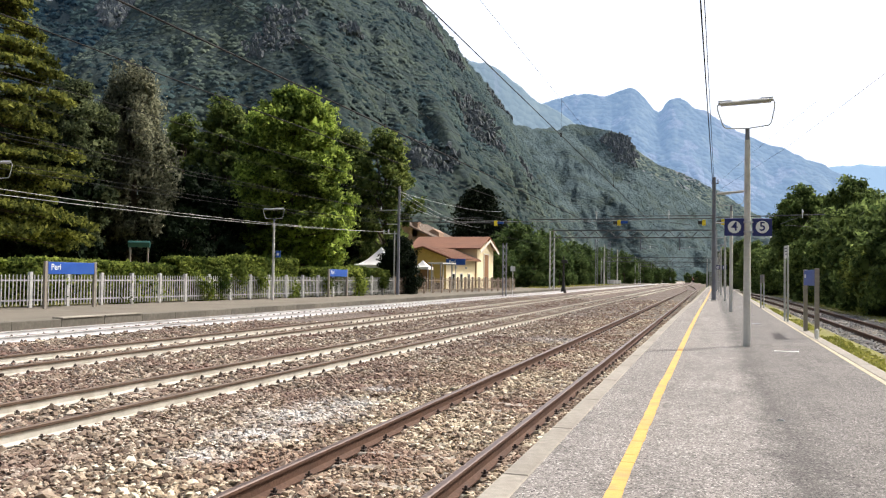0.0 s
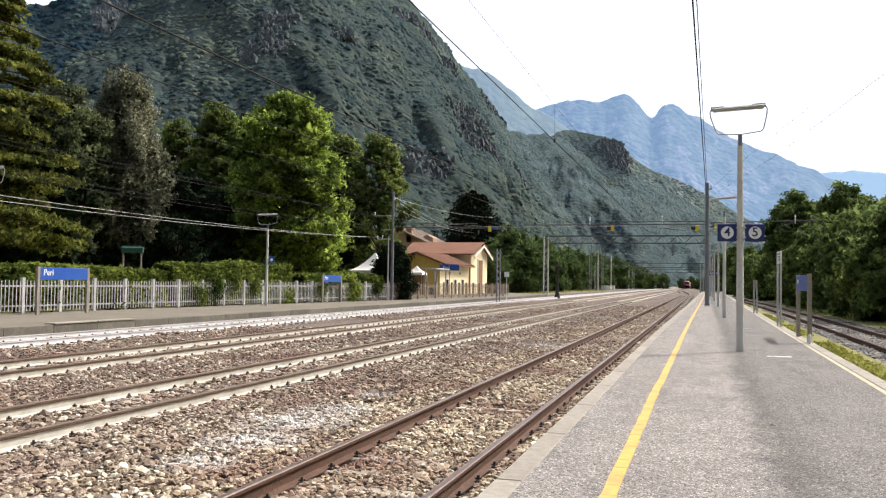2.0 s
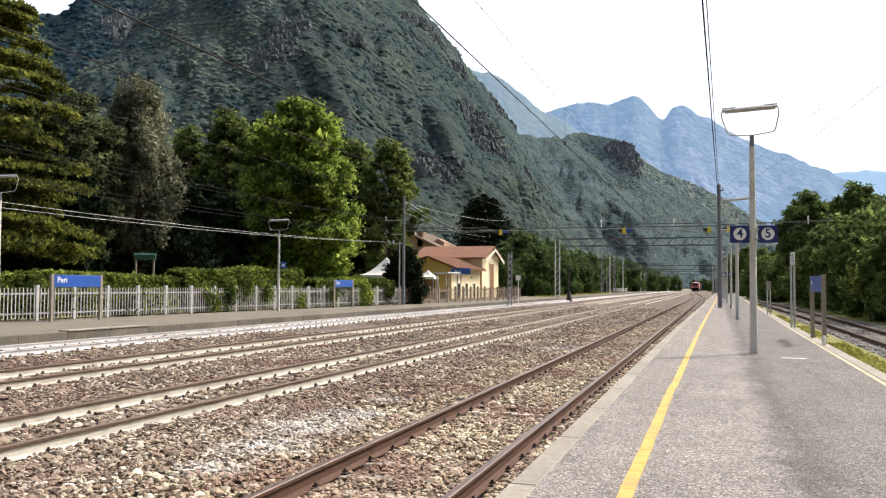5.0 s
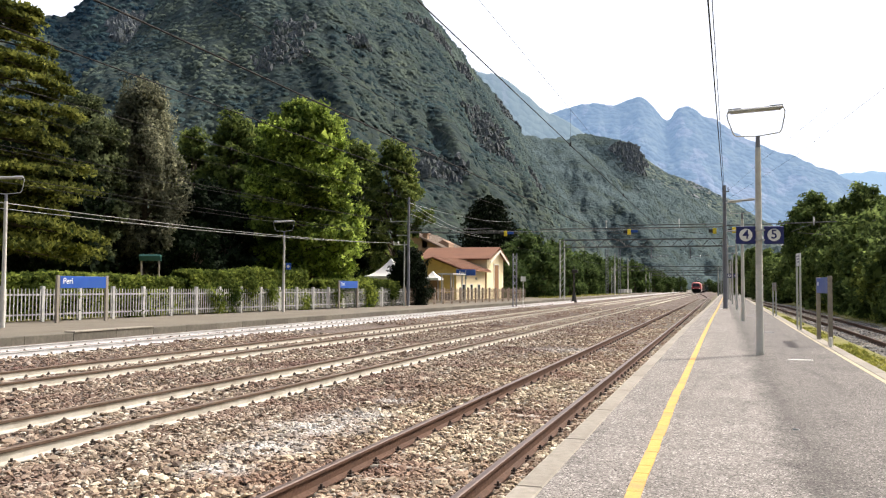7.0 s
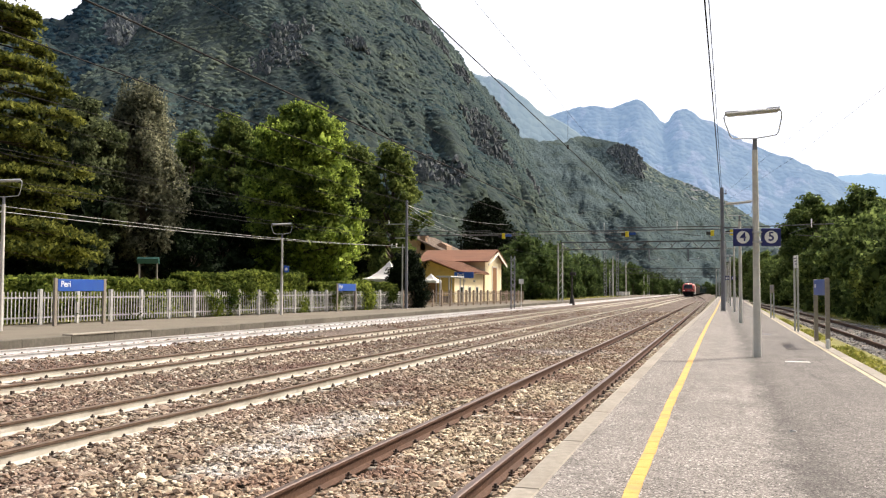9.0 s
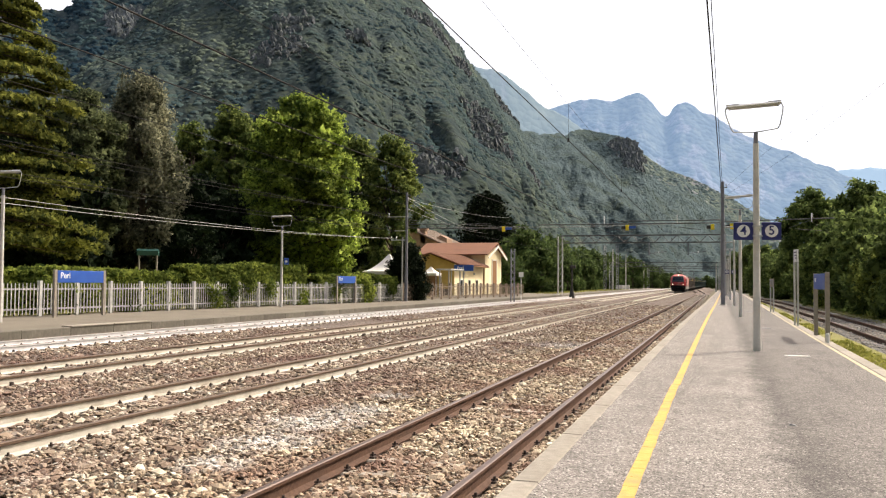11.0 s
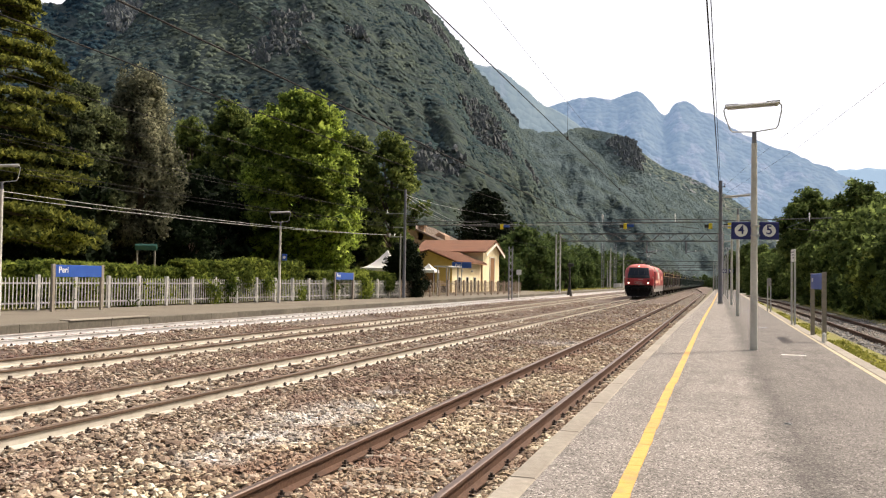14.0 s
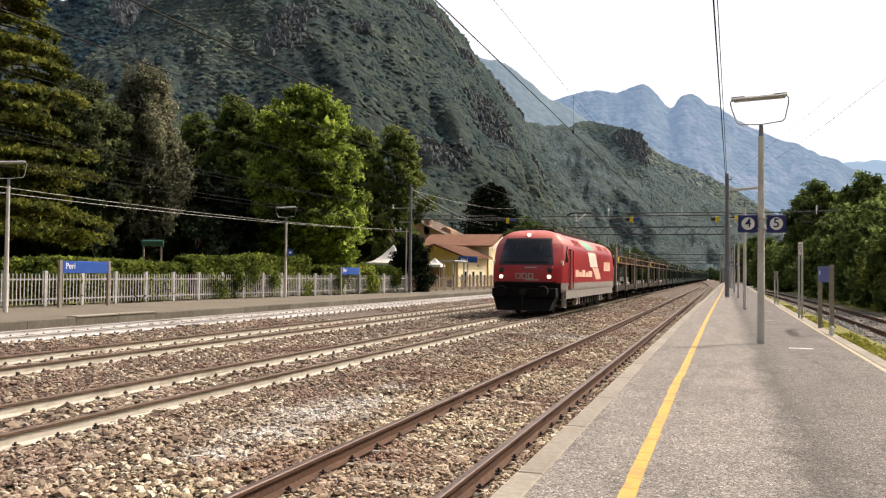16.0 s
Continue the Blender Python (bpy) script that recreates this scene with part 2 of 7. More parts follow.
RAIL_WHITE = mat("limewashed_steel", (0.45, 0.423, 0.37), (0.55, 0.527, 0.472), 8.0, 0.8, 0.15, dirt=(0.31, 0.275, 0.225), dirt_scale=1.4)
CLIP = mat("black_iron_clip", (0.035, 0.028, 0.025), (0.08, 0.06, 0.05), 30.0, 0.7, 0.3)
SLEEPER = mat("concrete_sleeper", (0.32, 0.28, 0.23), (0.44, 0.40, 0.34), 14.0, 0.9, 0.4, dirt=(0.2, 0.15, 0.12), dirt_scale=2.0, vary=0.2)
STONE = stone_mat()
BED = bed_mat()
BED_GREY = bed_mat("grey_ballast_bed", (0.10, 0.095, 0.09), (0.36, 0.345, 0.325), (0.16, 0.15, 0.135))
STONE_GREY = mat("grey_ballast_stone", (0.16, 0.152, 0.145), (0.36, 0.345, 0.325), 4.0, 0.9, 0.4)
CONCRETE = mat("pole_concrete", (0.56, 0.55, 0.525), (0.65, 0.64, 0.61), 12.0, 0.85, 0.3, dirt=(0.34, 0.32, 0.29), dirt_scale=1.0)
GALV = mat("galvanised_steel", (0.42, 0.43, 0.44), (0.52, 0.53, 0.54), 14.0, 0.5, 0.1, metal=0.5)
MAST = mat("grey_mast_steel", (0.16, 0.168, 0.205), (0.22, 0.228, 0.265), 6.0, 0.6, 0.15, metal=0.1, dirt=(0.14, 0.13, 0.125))
WIRE = mat("copper_wire", (0.012, 0.012, 0.013), (0.024, 0.023, 0.023), 5.0, 0.8, 0.0)
CABLE = mat("pale_cable", (0.30, 0.30, 0.29), (0.36, 0.36, 0.34), 5.0, 0.55, 0.0, metal=0.3)
BLUE = mat("sign_blue", (0.016, 0.075, 0.36), (0.02, 0.095, 0.42), 3.0, 0.4, 0.0, dirt=(0.03, 0.1, 0.36))
NAVY = mat("sign_navy", (0.008, 0.014, 0.115), (0.012, 0.02, 0.15), 3.0, 0.45, 0.0)
SIGN_WHITE = mat("sign_white", (0.78, 0.78, 0.78), (0.84, 0.84, 0.84), 3.0, 0.4, 0.0)
# greyish glass, mottled a little darker
DIFFUSER = mat("grey_diffuser", (0.40, 0.40, 0.40), (0.48, 0.48, 0.48), 6.0, 0.4, 0.0, dirt=(0.3, 0.29, 0.28))
POST_GREY = mat("sign_post_paint", (0.22, 0.19, 0.16), (0.29, 0.26, 0.22), 9.0, 0.6, 0.1)
PICKET = mat("picket_concrete", (0.38, 0.38, 0.375), (0.50, 0.50, 0.49), 9.0, 0.9, 0.3, dirt=(0.24, 0.235, 0.215), dirt_scale=1.2, vary=0.12)
BROWN_PICKET = mat("weathered_picket", (0.22, 0.17, 0.13), (0.32, 0.26, 0.21), 9.0, 0.9, 0.3, vary=0.15)
PALE_STONE = mat("platform_gravel", (0.15, 0.133, 0.107), (0.21, 0.188, 0.152), 50.0, 0.95, 0.4, dirt=(0.13, 0.114, 0.092), dirt_scale=0.4)
GRASS = mat("dry_grass", (0.14, 0.15, 0.035), (0.25, 0.23, 0.075), 3.0, 0.95, 0.6, fine=25.0, dirt=(0.20, 0.17, 0.10), dirt_scale=0.25, dist=0.05)
EARTH = mat("earth", (0.12, 0.10, 0.07), (0.19, 0.165, 0.12), 4.0, 0.95, 0.5, fine=20.0, dirt=(0.07, 0.09, 0.03), dirt_scale=0.15, dist=0.05)
BARK = mat("bark", (0.06, 0.045, 0.035), (0.12, 0.095, 0.075), 5.0, 0.95, 0.7, fine=14.0, dist=0.03)
# one yellow plaster twice: a shaded gable tone, then a sunlit cream tone
SHADED_WALL = mat("shaded_plaster", (0.62, 0.42, 0.13), (0.70, 0.49, 0.17), 2.0, 0.9, 0.15, dirt=(0.5, 0.34, 0.12), dirt_scale=0.4)
SUNLIT_WALL = mat("sunlit_plaster", (0.80, 0.70, 0.47), (0.86, 0.77, 0.55), 2.0, 0.9, 0.15, dirt=(0.72, 0.61, 0.39), dirt_scale=0.4)
OLD_WALL = mat("old_plaster", (0.30, 0.20, 0.14), (0.40, 0.29, 0.21), 1.5, 0.9, 0.2, dirt=(0.24, 0.17, 0.12))
TILE = mat("terracotta_tile", (0.165, 0.078, 0.05), (0.235, 0.118, 0.075), 5.0, 0.85, 0.3, dirt=(0.15, 0.08, 0.055), dirt_scale=0.5, vary=0.2)
OLD_TILE = mat("old_roof_tile", (0.15, 0.115, 0.09), (0.24, 0.19, 0.15), 3.0, 0.9, 0.3, dirt=(0.16, 0.13, 0.11), dirt_scale=0.5, vary=0.15)
TRIM = mat("white_eave_paint", (0.70, 0.67, 0.60), (0.78, 0.75, 0.68), 4.0, 0.7, 0.0)
DARK_WOOD = mat("brown_door_wood", (0.20, 0.10, 0.045), (0.28, 0.15, 0.07), 6.0, 0.7, 0.1)
DARK_GLASS = mat("dark_glass", (0.012, 0.014, 0.018), (0.02, 0.024, 0.03), 2.0, 0.08, 0.0)
CANVAS = mat("white_canvas", (0.78, 0.77, 0.74), (0.84, 0.83, 0.80), 3.0, 0.8, 0.1)
BLACK = mat("black_iron", (0.012, 0.011, 0.011), (0.03, 0.027, 0.025), 8.0, 0.6, 0.1)
SAFETY_YELLOW = mat("marker_yellow", (0.80, 0.62, 0.02), (0.85, 0.68, 0.04), 4.0, 0.5, 0.0)
TEAL = mat("green_board", (0.02, 0.09, 0.08), (0.03, 0.12, 0.10), 3.0, 0.5, 0.0)
RED = mat("loco_red", (0.34, 0.020, 0.028), (0.40, 0.028, 0.036), 2.0, 0.35, 0.0, dirt=(0.28, 0.017, 0.022), dirt_scale=0.6)
LOCO_GREY = mat("loco_grey", (0.27, 0.262, 0.25), (0.34, 0.33, 0.315), 4.0, 0.5, 0.1, dirt=(0.26, 0.22, 0.19))
# paler than the side: reflected light is put into the roof panel's colour
LOCO_ROOF = mat("loco_roof", (0.50, 0.10, 0.085), (0.56, 0.125, 0.105), 3.0, 0.4, 0.1)
UNDER = mat("underframe_black", (0.006, 0.0055, 0.005), (0.018, 0.016, 0.014), 6.0, 0.8, 0.2, dirt=(0.028, 0.022, 0.018))
PALE_RED = mat("faded_lettering", (0.80, 0.52, 0.40), (0.84, 0.58, 0.46), 3.0, 0.5, 0.0)
PANEL_WHITE = mat("panel_white", (0.74, 0.70, 0.62), (0.80, 0.76, 0.68), 3.0, 0.5, 0.0)
PANEL_GREEN = mat("panel_green", (0.10, 0.36, 0.24), (0.14, 0.42, 0.28), 3.0, 0.5, 0.0)
WAGON = mat("wagon_brown", (0.018, 0.015, 0.013), (0.042, 0.032, 0.026), 4.0, 0.75, 0.2, dirt=(0.05, 0.045, 0.04), dirt_scale=0.8)
WAGON_POST = mat("wagon_post_grey", (0.13, 0.115, 0.10), (0.21, 0.19, 0.165), 5.0, 0.7, 0.2, dirt=(0.09, 0.06, 0.04), dirt_scale=1.0)
WAGON_PALE = mat("wagon_rust", (0.14, 0.078, 0.045), (0.23, 0.14, 0.08), 3.0, 0.85, 0.2, dirt=(0.05, 0.04, 0.035))
def crown_mat(name, tint=(1, 1, 1)):
    """Distant tree crowns, each of its own green with haze blue mixed in."""
    m, nt, nodes, links, bsdf = nodes_of(name)
    geo = nodes.new("ShaderNodeNewGeometry")
    vec = nodes.new("ShaderNodeTexCoord").outputs["Object"]
    col = mixed(nt, geo.outputs["Random Per Island"], (0.020, 0.034, 0.041), (0.041, 0.062, 0.060))
    col = mixed(nt, ramp_of(nt, noise_of(nt, vec, 0.012, 6.0, 0.65), 0.46, 0.62), col, (0.090, 0.110, 0.082))
    col = scaled(nt, col, ramp_of(nt, noise_of(nt, vec, 0.008, 6.0, 0.65), 0.38, 0.62), 0.74, 1.35)
    col = scaled(nt, col, ramp_of(nt, noise_of(nt, vec, 0.5, 3.0), 0.35, 0.7), 1.1, 0.85)
    col = hazy_meadow(nt, vec, col)
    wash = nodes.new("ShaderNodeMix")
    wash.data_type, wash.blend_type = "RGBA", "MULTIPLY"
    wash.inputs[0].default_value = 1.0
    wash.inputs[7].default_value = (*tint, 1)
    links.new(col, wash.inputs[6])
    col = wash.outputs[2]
    links.new(col, bsdf.inputs["Base Color"])
    put(bsdf, Roughness=1.0)
    bsdf.inputs["Specular IOR Level"].default_value = 0.0
    bn = nodes.new("ShaderNodeBump")
    put(bn, Strength=0.5, Distance=1.0)
    links.new(noise_of(nt, vec, 0.9, 4.0, 0.7), bn.inputs["Height"])
    # a crown of loose leaves shades more softly than a solid ball
    soft = nodes.new("ShaderNodeMix")
    soft.data_type = "VECTOR"
    soft.inputs[0].default_value = 0.5
    soft.inputs[5].default_value = (0.42, -0.25, 0.87)
    links.new(bn.outputs["Normal"], soft.inputs[4])
    unit = nodes.new("ShaderNodeVectorMath")
    unit.operation = "NORMALIZE"
    links.new(soft.outputs[1], unit.inputs[0])
    links.new(unit.outputs[0], bsdf.inputs["Normal"])
    return m


SCREEN_BLACK = mat("screen_black", (0.010, 0.010, 0.012), (0.016, 0.016, 0.018), 3.0, 0.3, 0.0)
SOOT = mat("soot_black", (0.003, 0.003, 0.003), (0.007, 0.006, 0.006), 6.0, 0.9, 0.1)
WAGON_TEAL = mat("wagon_dark_green", (0.016, 0.035, 0.033), (0.035, 0.06, 0.055), 4.0, 0.7, 0.2, dirt=(0.03, 0.035, 0.03), dirt_scale=0.8)
GANTRY = mat("gantry_steel", (0.09, 0.092, 0.098), (0.15, 0.152, 0.16), 6.0, 0.65, 0.15, metal=0.2, dirt=(0.08, 0.07, 0.06))
EDGE_LINE = mat("cream_edge_line", (0.40, 0.34, 0.23), (0.50, 0.44, 0.32), 16.0, 0.8, 0.2, fine=70.0, dirt=(0.30, 0.27, 0.22), dirt_scale=3.0)
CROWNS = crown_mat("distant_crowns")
# darker copy of CROWNS; its blue is haze put into the colour
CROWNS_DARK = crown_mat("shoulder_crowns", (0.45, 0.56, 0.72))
CLIFF = mat("limestone", (0.058, 0.068, 0.076), (0.115, 0.127, 0.134), 0.35, 1.0, 0.8, fine=0.8, dirt=(0.065, 0.08, 0.062), dirt_scale=0.12, dist=1.0)
LAMP_GLOW = glow_mat("headlamp_glow", (1.0, 0.88, 0.68), 4.0)
LEAF_PLANE = leaf_mat("plane_leaf", (0.042, 0.078, 0.016), (0.56, 0.70, 0.12), 0.58)
# near-black leaves: the deep shade under the trees is put into their colour
LEAF_SHADE = leaf_mat("shade_leaf", (0.005, 0.011, 0.005), (0.020, 0.034, 0.013), 0.2)
LEAF_MID = leaf_mat("mid_leaf", (0.044, 0.074, 0.02), (0.34, 0.40, 0.105), 0.45)
LEAF_GREY = leaf_mat("grey_leaf", (0.05, 0.058, 0.040), (0.46, 0.46, 0.30), 0.45)
LEAF_CEDAR = leaf_mat("cedar_needles", (0.018, 0.032, 0.010), (0.34, 0.355, 0.07), 0.4)
LEAF_ELM = leaf_mat("elm_leaf", (0.022, 0.034, 0.018), (0.27, 0.31, 0.14), 0.4)
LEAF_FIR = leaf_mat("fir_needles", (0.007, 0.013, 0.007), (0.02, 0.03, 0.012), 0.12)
LEAF_HEDGE = leaf_mat("hedge_leaf", (0.028, 0.054, 0.012), (0.41, 0.48, 0.085), 0.55)
LEAF_LIGHT = leaf_mat("light_leaf", (0.04, 0.07, 0.022), (0.17, 0.235, 0.07), 0.4)
LEAF_BUSH = leaf_mat("bush_leaf", (0.038, 0.066, 0.02), (0.28, 0.36, 0.10), 0.5)
LEAF_SHOOT = leaf_mat("elder_leaf", (0.06, 0.09, 0.022), (0.42, 0.48, 0.10), 0.55)
LEAF_GRASS = leaf_mat("grass_blade", (0.15, 0.165, 0.03), (0.36, 0.34, 0.085), 0.5)


# ---- mesh helpers ----
class Shape:
    """Collects simple solids into one mesh."""

    def __init__(self):
        self.v, self.f, self.m, self.s = [], [], [], []

    def add(self, verts, faces, slot=0, smooth=False):
        k = len(self.v)
        self.v += [tuple(p) for p in verts]
        self.f += [tuple(i + k for i in f) for f in faces]
        self.m += [slot] * len(faces)
        self.s += [smooth] * len(faces)
        return self

    def box(self, x0, x1, y0, y1, z0, z1, slot=0, cut=0.0):
        if cut <= 0:
            v = [(x, y, z) for z in (z0, z1) for x, y in ((x0, y0), (x1, y0), (x1, y1), (x0, y1))]
            f = [(3, 2, 1, 0), (4, 5, 6, 7), (0, 1, 5, 4), (1, 2, 6, 5), (2, 3, 7, 6), (3, 0, 4, 7)]
            return self.add(v, f, slot)
        c = cut
        ring = lambda d, z: [(x0 + d, y0 + d, z), (x1 - d, y0 + d, z), (x1 - d, y1 - d, z), (x0 + d, y1 - d, z)]
        v = ring(c, z0) + ring(0, z0 + c) + ring(0, z1 - c) + ring(c, z1)
        f = [(3, 2, 1, 0), (12, 13, 14, 15)]
        for r in range(3):
            f += [(4 * r + i, 4 * r + (i + 1) % 4, 4 * r + 4 + (i + 1) % 4, 4 * r + 4 + i) for i in range(4)]
        return self.add(v, f, slot)

    def tube(self, a, b, r, r2=None, n=8, slot=0, caps=True):
        a, b = Vector(a), Vector(b)
        q = (b - a).to_track_quat("Z", "Y")
        r2 = r if r2 is None else r2
        v = []
        for p, rr in ((a, r), (b, r2)):
            v += [p + q @ Vector((rr * math.cos(2 * math.pi * i / n), rr * math.sin(2 * math.pi * i / n), 0)) for i in range(n)]
        self.add(v, [(i, (i + 1) % n, n + (i + 1) % n, n + i) for i in range(n)], slot, True)
        if caps:
            self.add(v, [tuple(reversed(range(n))), tuple(range(n, 2 * n))], slot)
        return self

    def pipe(self, pts, r, n=6, slot=0):
        for a, b in zip(pts[:-1], pts[1:]):
            self.tube(a, b, r, n=n, slot=slot)
        return self

    def loft(self, profile, ys, slot=0, smooth=False, slots=None, caps=True):
        """A closed profile of (x, z) drawn along y."""
        n = len(profile)
        v = [(x, y, z) for y in ys for x, z in profile]
        for i in range(n):
            s = slots[i] if slots else slot
            self.add([], [], s)
            fs = [(k * n + i, k * n + (i + 1) % n, (k + 1) * n + (i + 1) % n, (k + 1) * n + i) for k in range(len(ys) - 1)]
            self.f_add(v, fs, s, smooth) if i == 0 else self.f_only(fs, s, smooth)
        if caps:
            self.f_only([tuple(range(n)), tuple(reversed(range((len(ys) - 1) * n, len(ys) * n)))], slot, False)
        return self

    def f_add(self, v, fs, s, smooth):
        self.base = len(self.v)
        self.v += v
        self.f_only(fs, s, smooth)

    def f_only(self, fs, s, smooth):
        self.f += [tuple(i + self.base for i in f) for f in fs]
        self.m += [s] * len(fs)
        self.s += [smooth] * len(fs)

    def mesh(self, name, mats):
        me = bpy.data.meshes.new(name)
        me.from_pydata(self.v, [], self.f)
        for m in mats if isinstance(mats, (list, tuple)) else [mats]:
            me.materials.append(m)
        me.polygons.foreach_set("material_index", self.m)
        me.polygons.foreach_set("use_smooth", self.s)
        bm = bmesh.new()
        bm.from_mesh(me)
        bmesh.ops.recalc_face_normals(bm, faces=bm.faces)
        bm.to_mesh(me)
        bm.free()
        me.update()
        return me


def thing(name, label="", category="", m=None, group="", kind=""):
    ob = tagged(new(name), label, category, group, kind)
    if m is not None:
        ob.matrix_basis = m
    return ob


def part(name, shape, material, parent, label="", m=None, kind=""):
    me = shape.mesh(name, material) if isinstance(shape, Shape) else shape
    ob = new(name, me)
    ob.parent = parent
    if m is not None:
        ob.matrix_basis = m
    return tagged(ob, label, "", "", kind)


def solid(name, shape, material, label="", category="", kind="", m=None, group=""):
    me = shape.mesh(name, material) if isinstance(shape, Shape) else shape
    ob = tagged(new(name, me), label, category, group, kind)
    if m is not None:
        ob.matrix_basis = m
    return ob


def lettering(body, size, material, depth=0.004):
    """A mesh of built-in type, lying in x and y, centred."""
    cu = bpy.data.curves.new("lettering", "FONT")
    cu.body, cu.size, cu.extrude, cu.align_x, cu.align_y = body, size, depth, "CENTER", "CENTER"
    cu.offset = 0.012 * size
    ob = bpy.data.objects.new("lettering", cu)
    scene.collection.objects.link(ob)
    me = bpy.data.meshes.new_from_object(ob.evaluated_get(bpy.context.evaluated_depsgraph_get()))
    bpy.data.objects.remove(ob)
    me.materials.clear()
    me.materials.append(material)
    return me


def raw_mesh(name, verts, faces, material, smooth=False):
    me = bpy.data.meshes.new(name)
    verts, faces = np.asarray(verts, np.float32), np.asarray(faces, np.int32)
    k = faces.shape[1]
    me.vertices.add(len(verts))
    me.vertices.foreach_set("co", verts.ravel())
    me.loops.add(faces.size)
    me.loops.foreach_set("vertex_index", faces.ravel())
    me.polygons.add(len(faces))
    me.polygons.foreach_set("loop_start", np.arange(0, faces.size, k, dtype=np.int32))
    me.polygons.foreach_set("loop_total", np.full(len(faces), k, np.int32))
    me.polygons.foreach_set("use_smooth", np.full(len(faces), smooth))
    me.materials.append(material)
    me.update(calc_edges=True)
    me.validate()
    return me


def lattice(ix, iy, seed):
    h = (ix.astype(np.int64) * 374761393 + iy.astype(np.int64) * 668265263 + seed * 974711) & 0x7FFFFFFF
    h = (h ^ (h >> 13)) * 1274126177 & 0x7FFFFFFF
    return ((h ^ (h >> 16)) & 0xFFFF) / 65535.0


def value_noise(x, y, seed=0):
    ix, iy = np.floor(x), np.floor(y)
    fx, fy = x - ix, y - iy
    fx, fy = fx * fx * (3 - 2 * fx), fy * fy * (3 - 2 * fy)
    a, b = lattice(ix, iy, seed), lattice(ix + 1, iy, seed)
    c, d = lattice(ix, iy + 1, seed), lattice(ix + 1, iy + 1, seed)
    return (a * (1 - fx) + b * fx) * (1 - fy) + (c * (1 - fx) + d * fx) * fy - 0.5


def fbm(x, y, seed=0, octaves=5):
    return sum(value_noise(x * 2 ** o, y * 2 ** o, seed + o) / 2 ** o for o in range(octaves))


def domes(x, y, seed=0):
    """Rounded crowns packed side by side, 0 to 1."""
    ix, iy = np.floor(x), np.floor(y)
    best = np.full(x.shape, 9.0)
    tall = np.zeros(x.shape)
    for dx in (-1, 0, 1):
        for dy in (-1, 0, 1):
            jx, jy = ix + dx, iy + dy
            d = np.hypot(jx + lattice(jx, jy, seed) - x, jy + lattice(jx, jy, seed + 5) - y)
            near = d < best
            best = np.where(near, d, best)
            tall = np.where(near, 0.6 + 0.6 * lattice(jx, jy, seed + 9), tall)
    return np.sqrt(np.clip(1 - (best / 0.85) ** 2, 0, 1)) * tall


# ---- ground and railway ----
TRACKS = {1: -2.86, 2: -7.91, 3: -12.66, 4: -18.0, 5: 6.35}


def ground_sheet():
    xs = np.array([-4600, -2500, -1200, -600, -300, -150, -80, -40, -25, 20, 40, 80, 150, 300, 600, 1200, 2500, 4600.0])
    ys = np.array([-2000, -800, -300, -100, -30, 0, 50, 100, 200, 400, 800, 1500, 2500, 4700.0])
    X, Y = np.meshgrid(xs, ys)
    v = np.c_[X.ravel(), Y.ravel(), np.full(X.size, -0.42)]
    n = len(xs)
    f = [(r * n + c, r * n + c + 1, (r + 1) * n + c + 1, (r + 1) * n + c) for r in range(len(ys) - 1) for c in range(n - 1)]
    solid("ground", raw_mesh("ground", v, f, EARTH), None, "earth and rough grass of the valley floor", "ground", "structure")


def ballast_bed(name, x0, x1, y0, y1, top, label, material=BED):
    xs = np.arange(x0, x1 + 0.01, 0.35)
    ys = np.concatenate([np.arange(y0, 40, 0.35), np.arange(40, 120, 1.5), np.arange(120, y1 + 1, 10)])
    X, Y = np.meshgrid(xs, ys)
    Z = top + 0.05 * fbm(X * 0.7, Y * 0.5, 3) + 0.03 * value_noise(X * 2.3, Y * 2.3, 8)
    for k, c in TRACKS.items():
        Z -= 0.03 * np.exp(-((np.abs(X - c) - 0.75) / 0.18) ** 2)
    edge = np.minimum(X - x0, x1 - X)
    Z = np.where(edge < 0.2, top - 0.3, Z)
    n = len(xs)
    r, c = np.meshgrid(np.arange(len(ys) - 1), np.arange(n - 1), indexing="ij")
    a = (r * n + c).ravel()
    v = np.c_[X.ravel(), Y.ravel(), Z.ravel()]
    solid(name, raw_mesh(name, v, np.c_[a, a + 1, a + n + 1, a + n], material, True), None, label, "ballast", "structure")


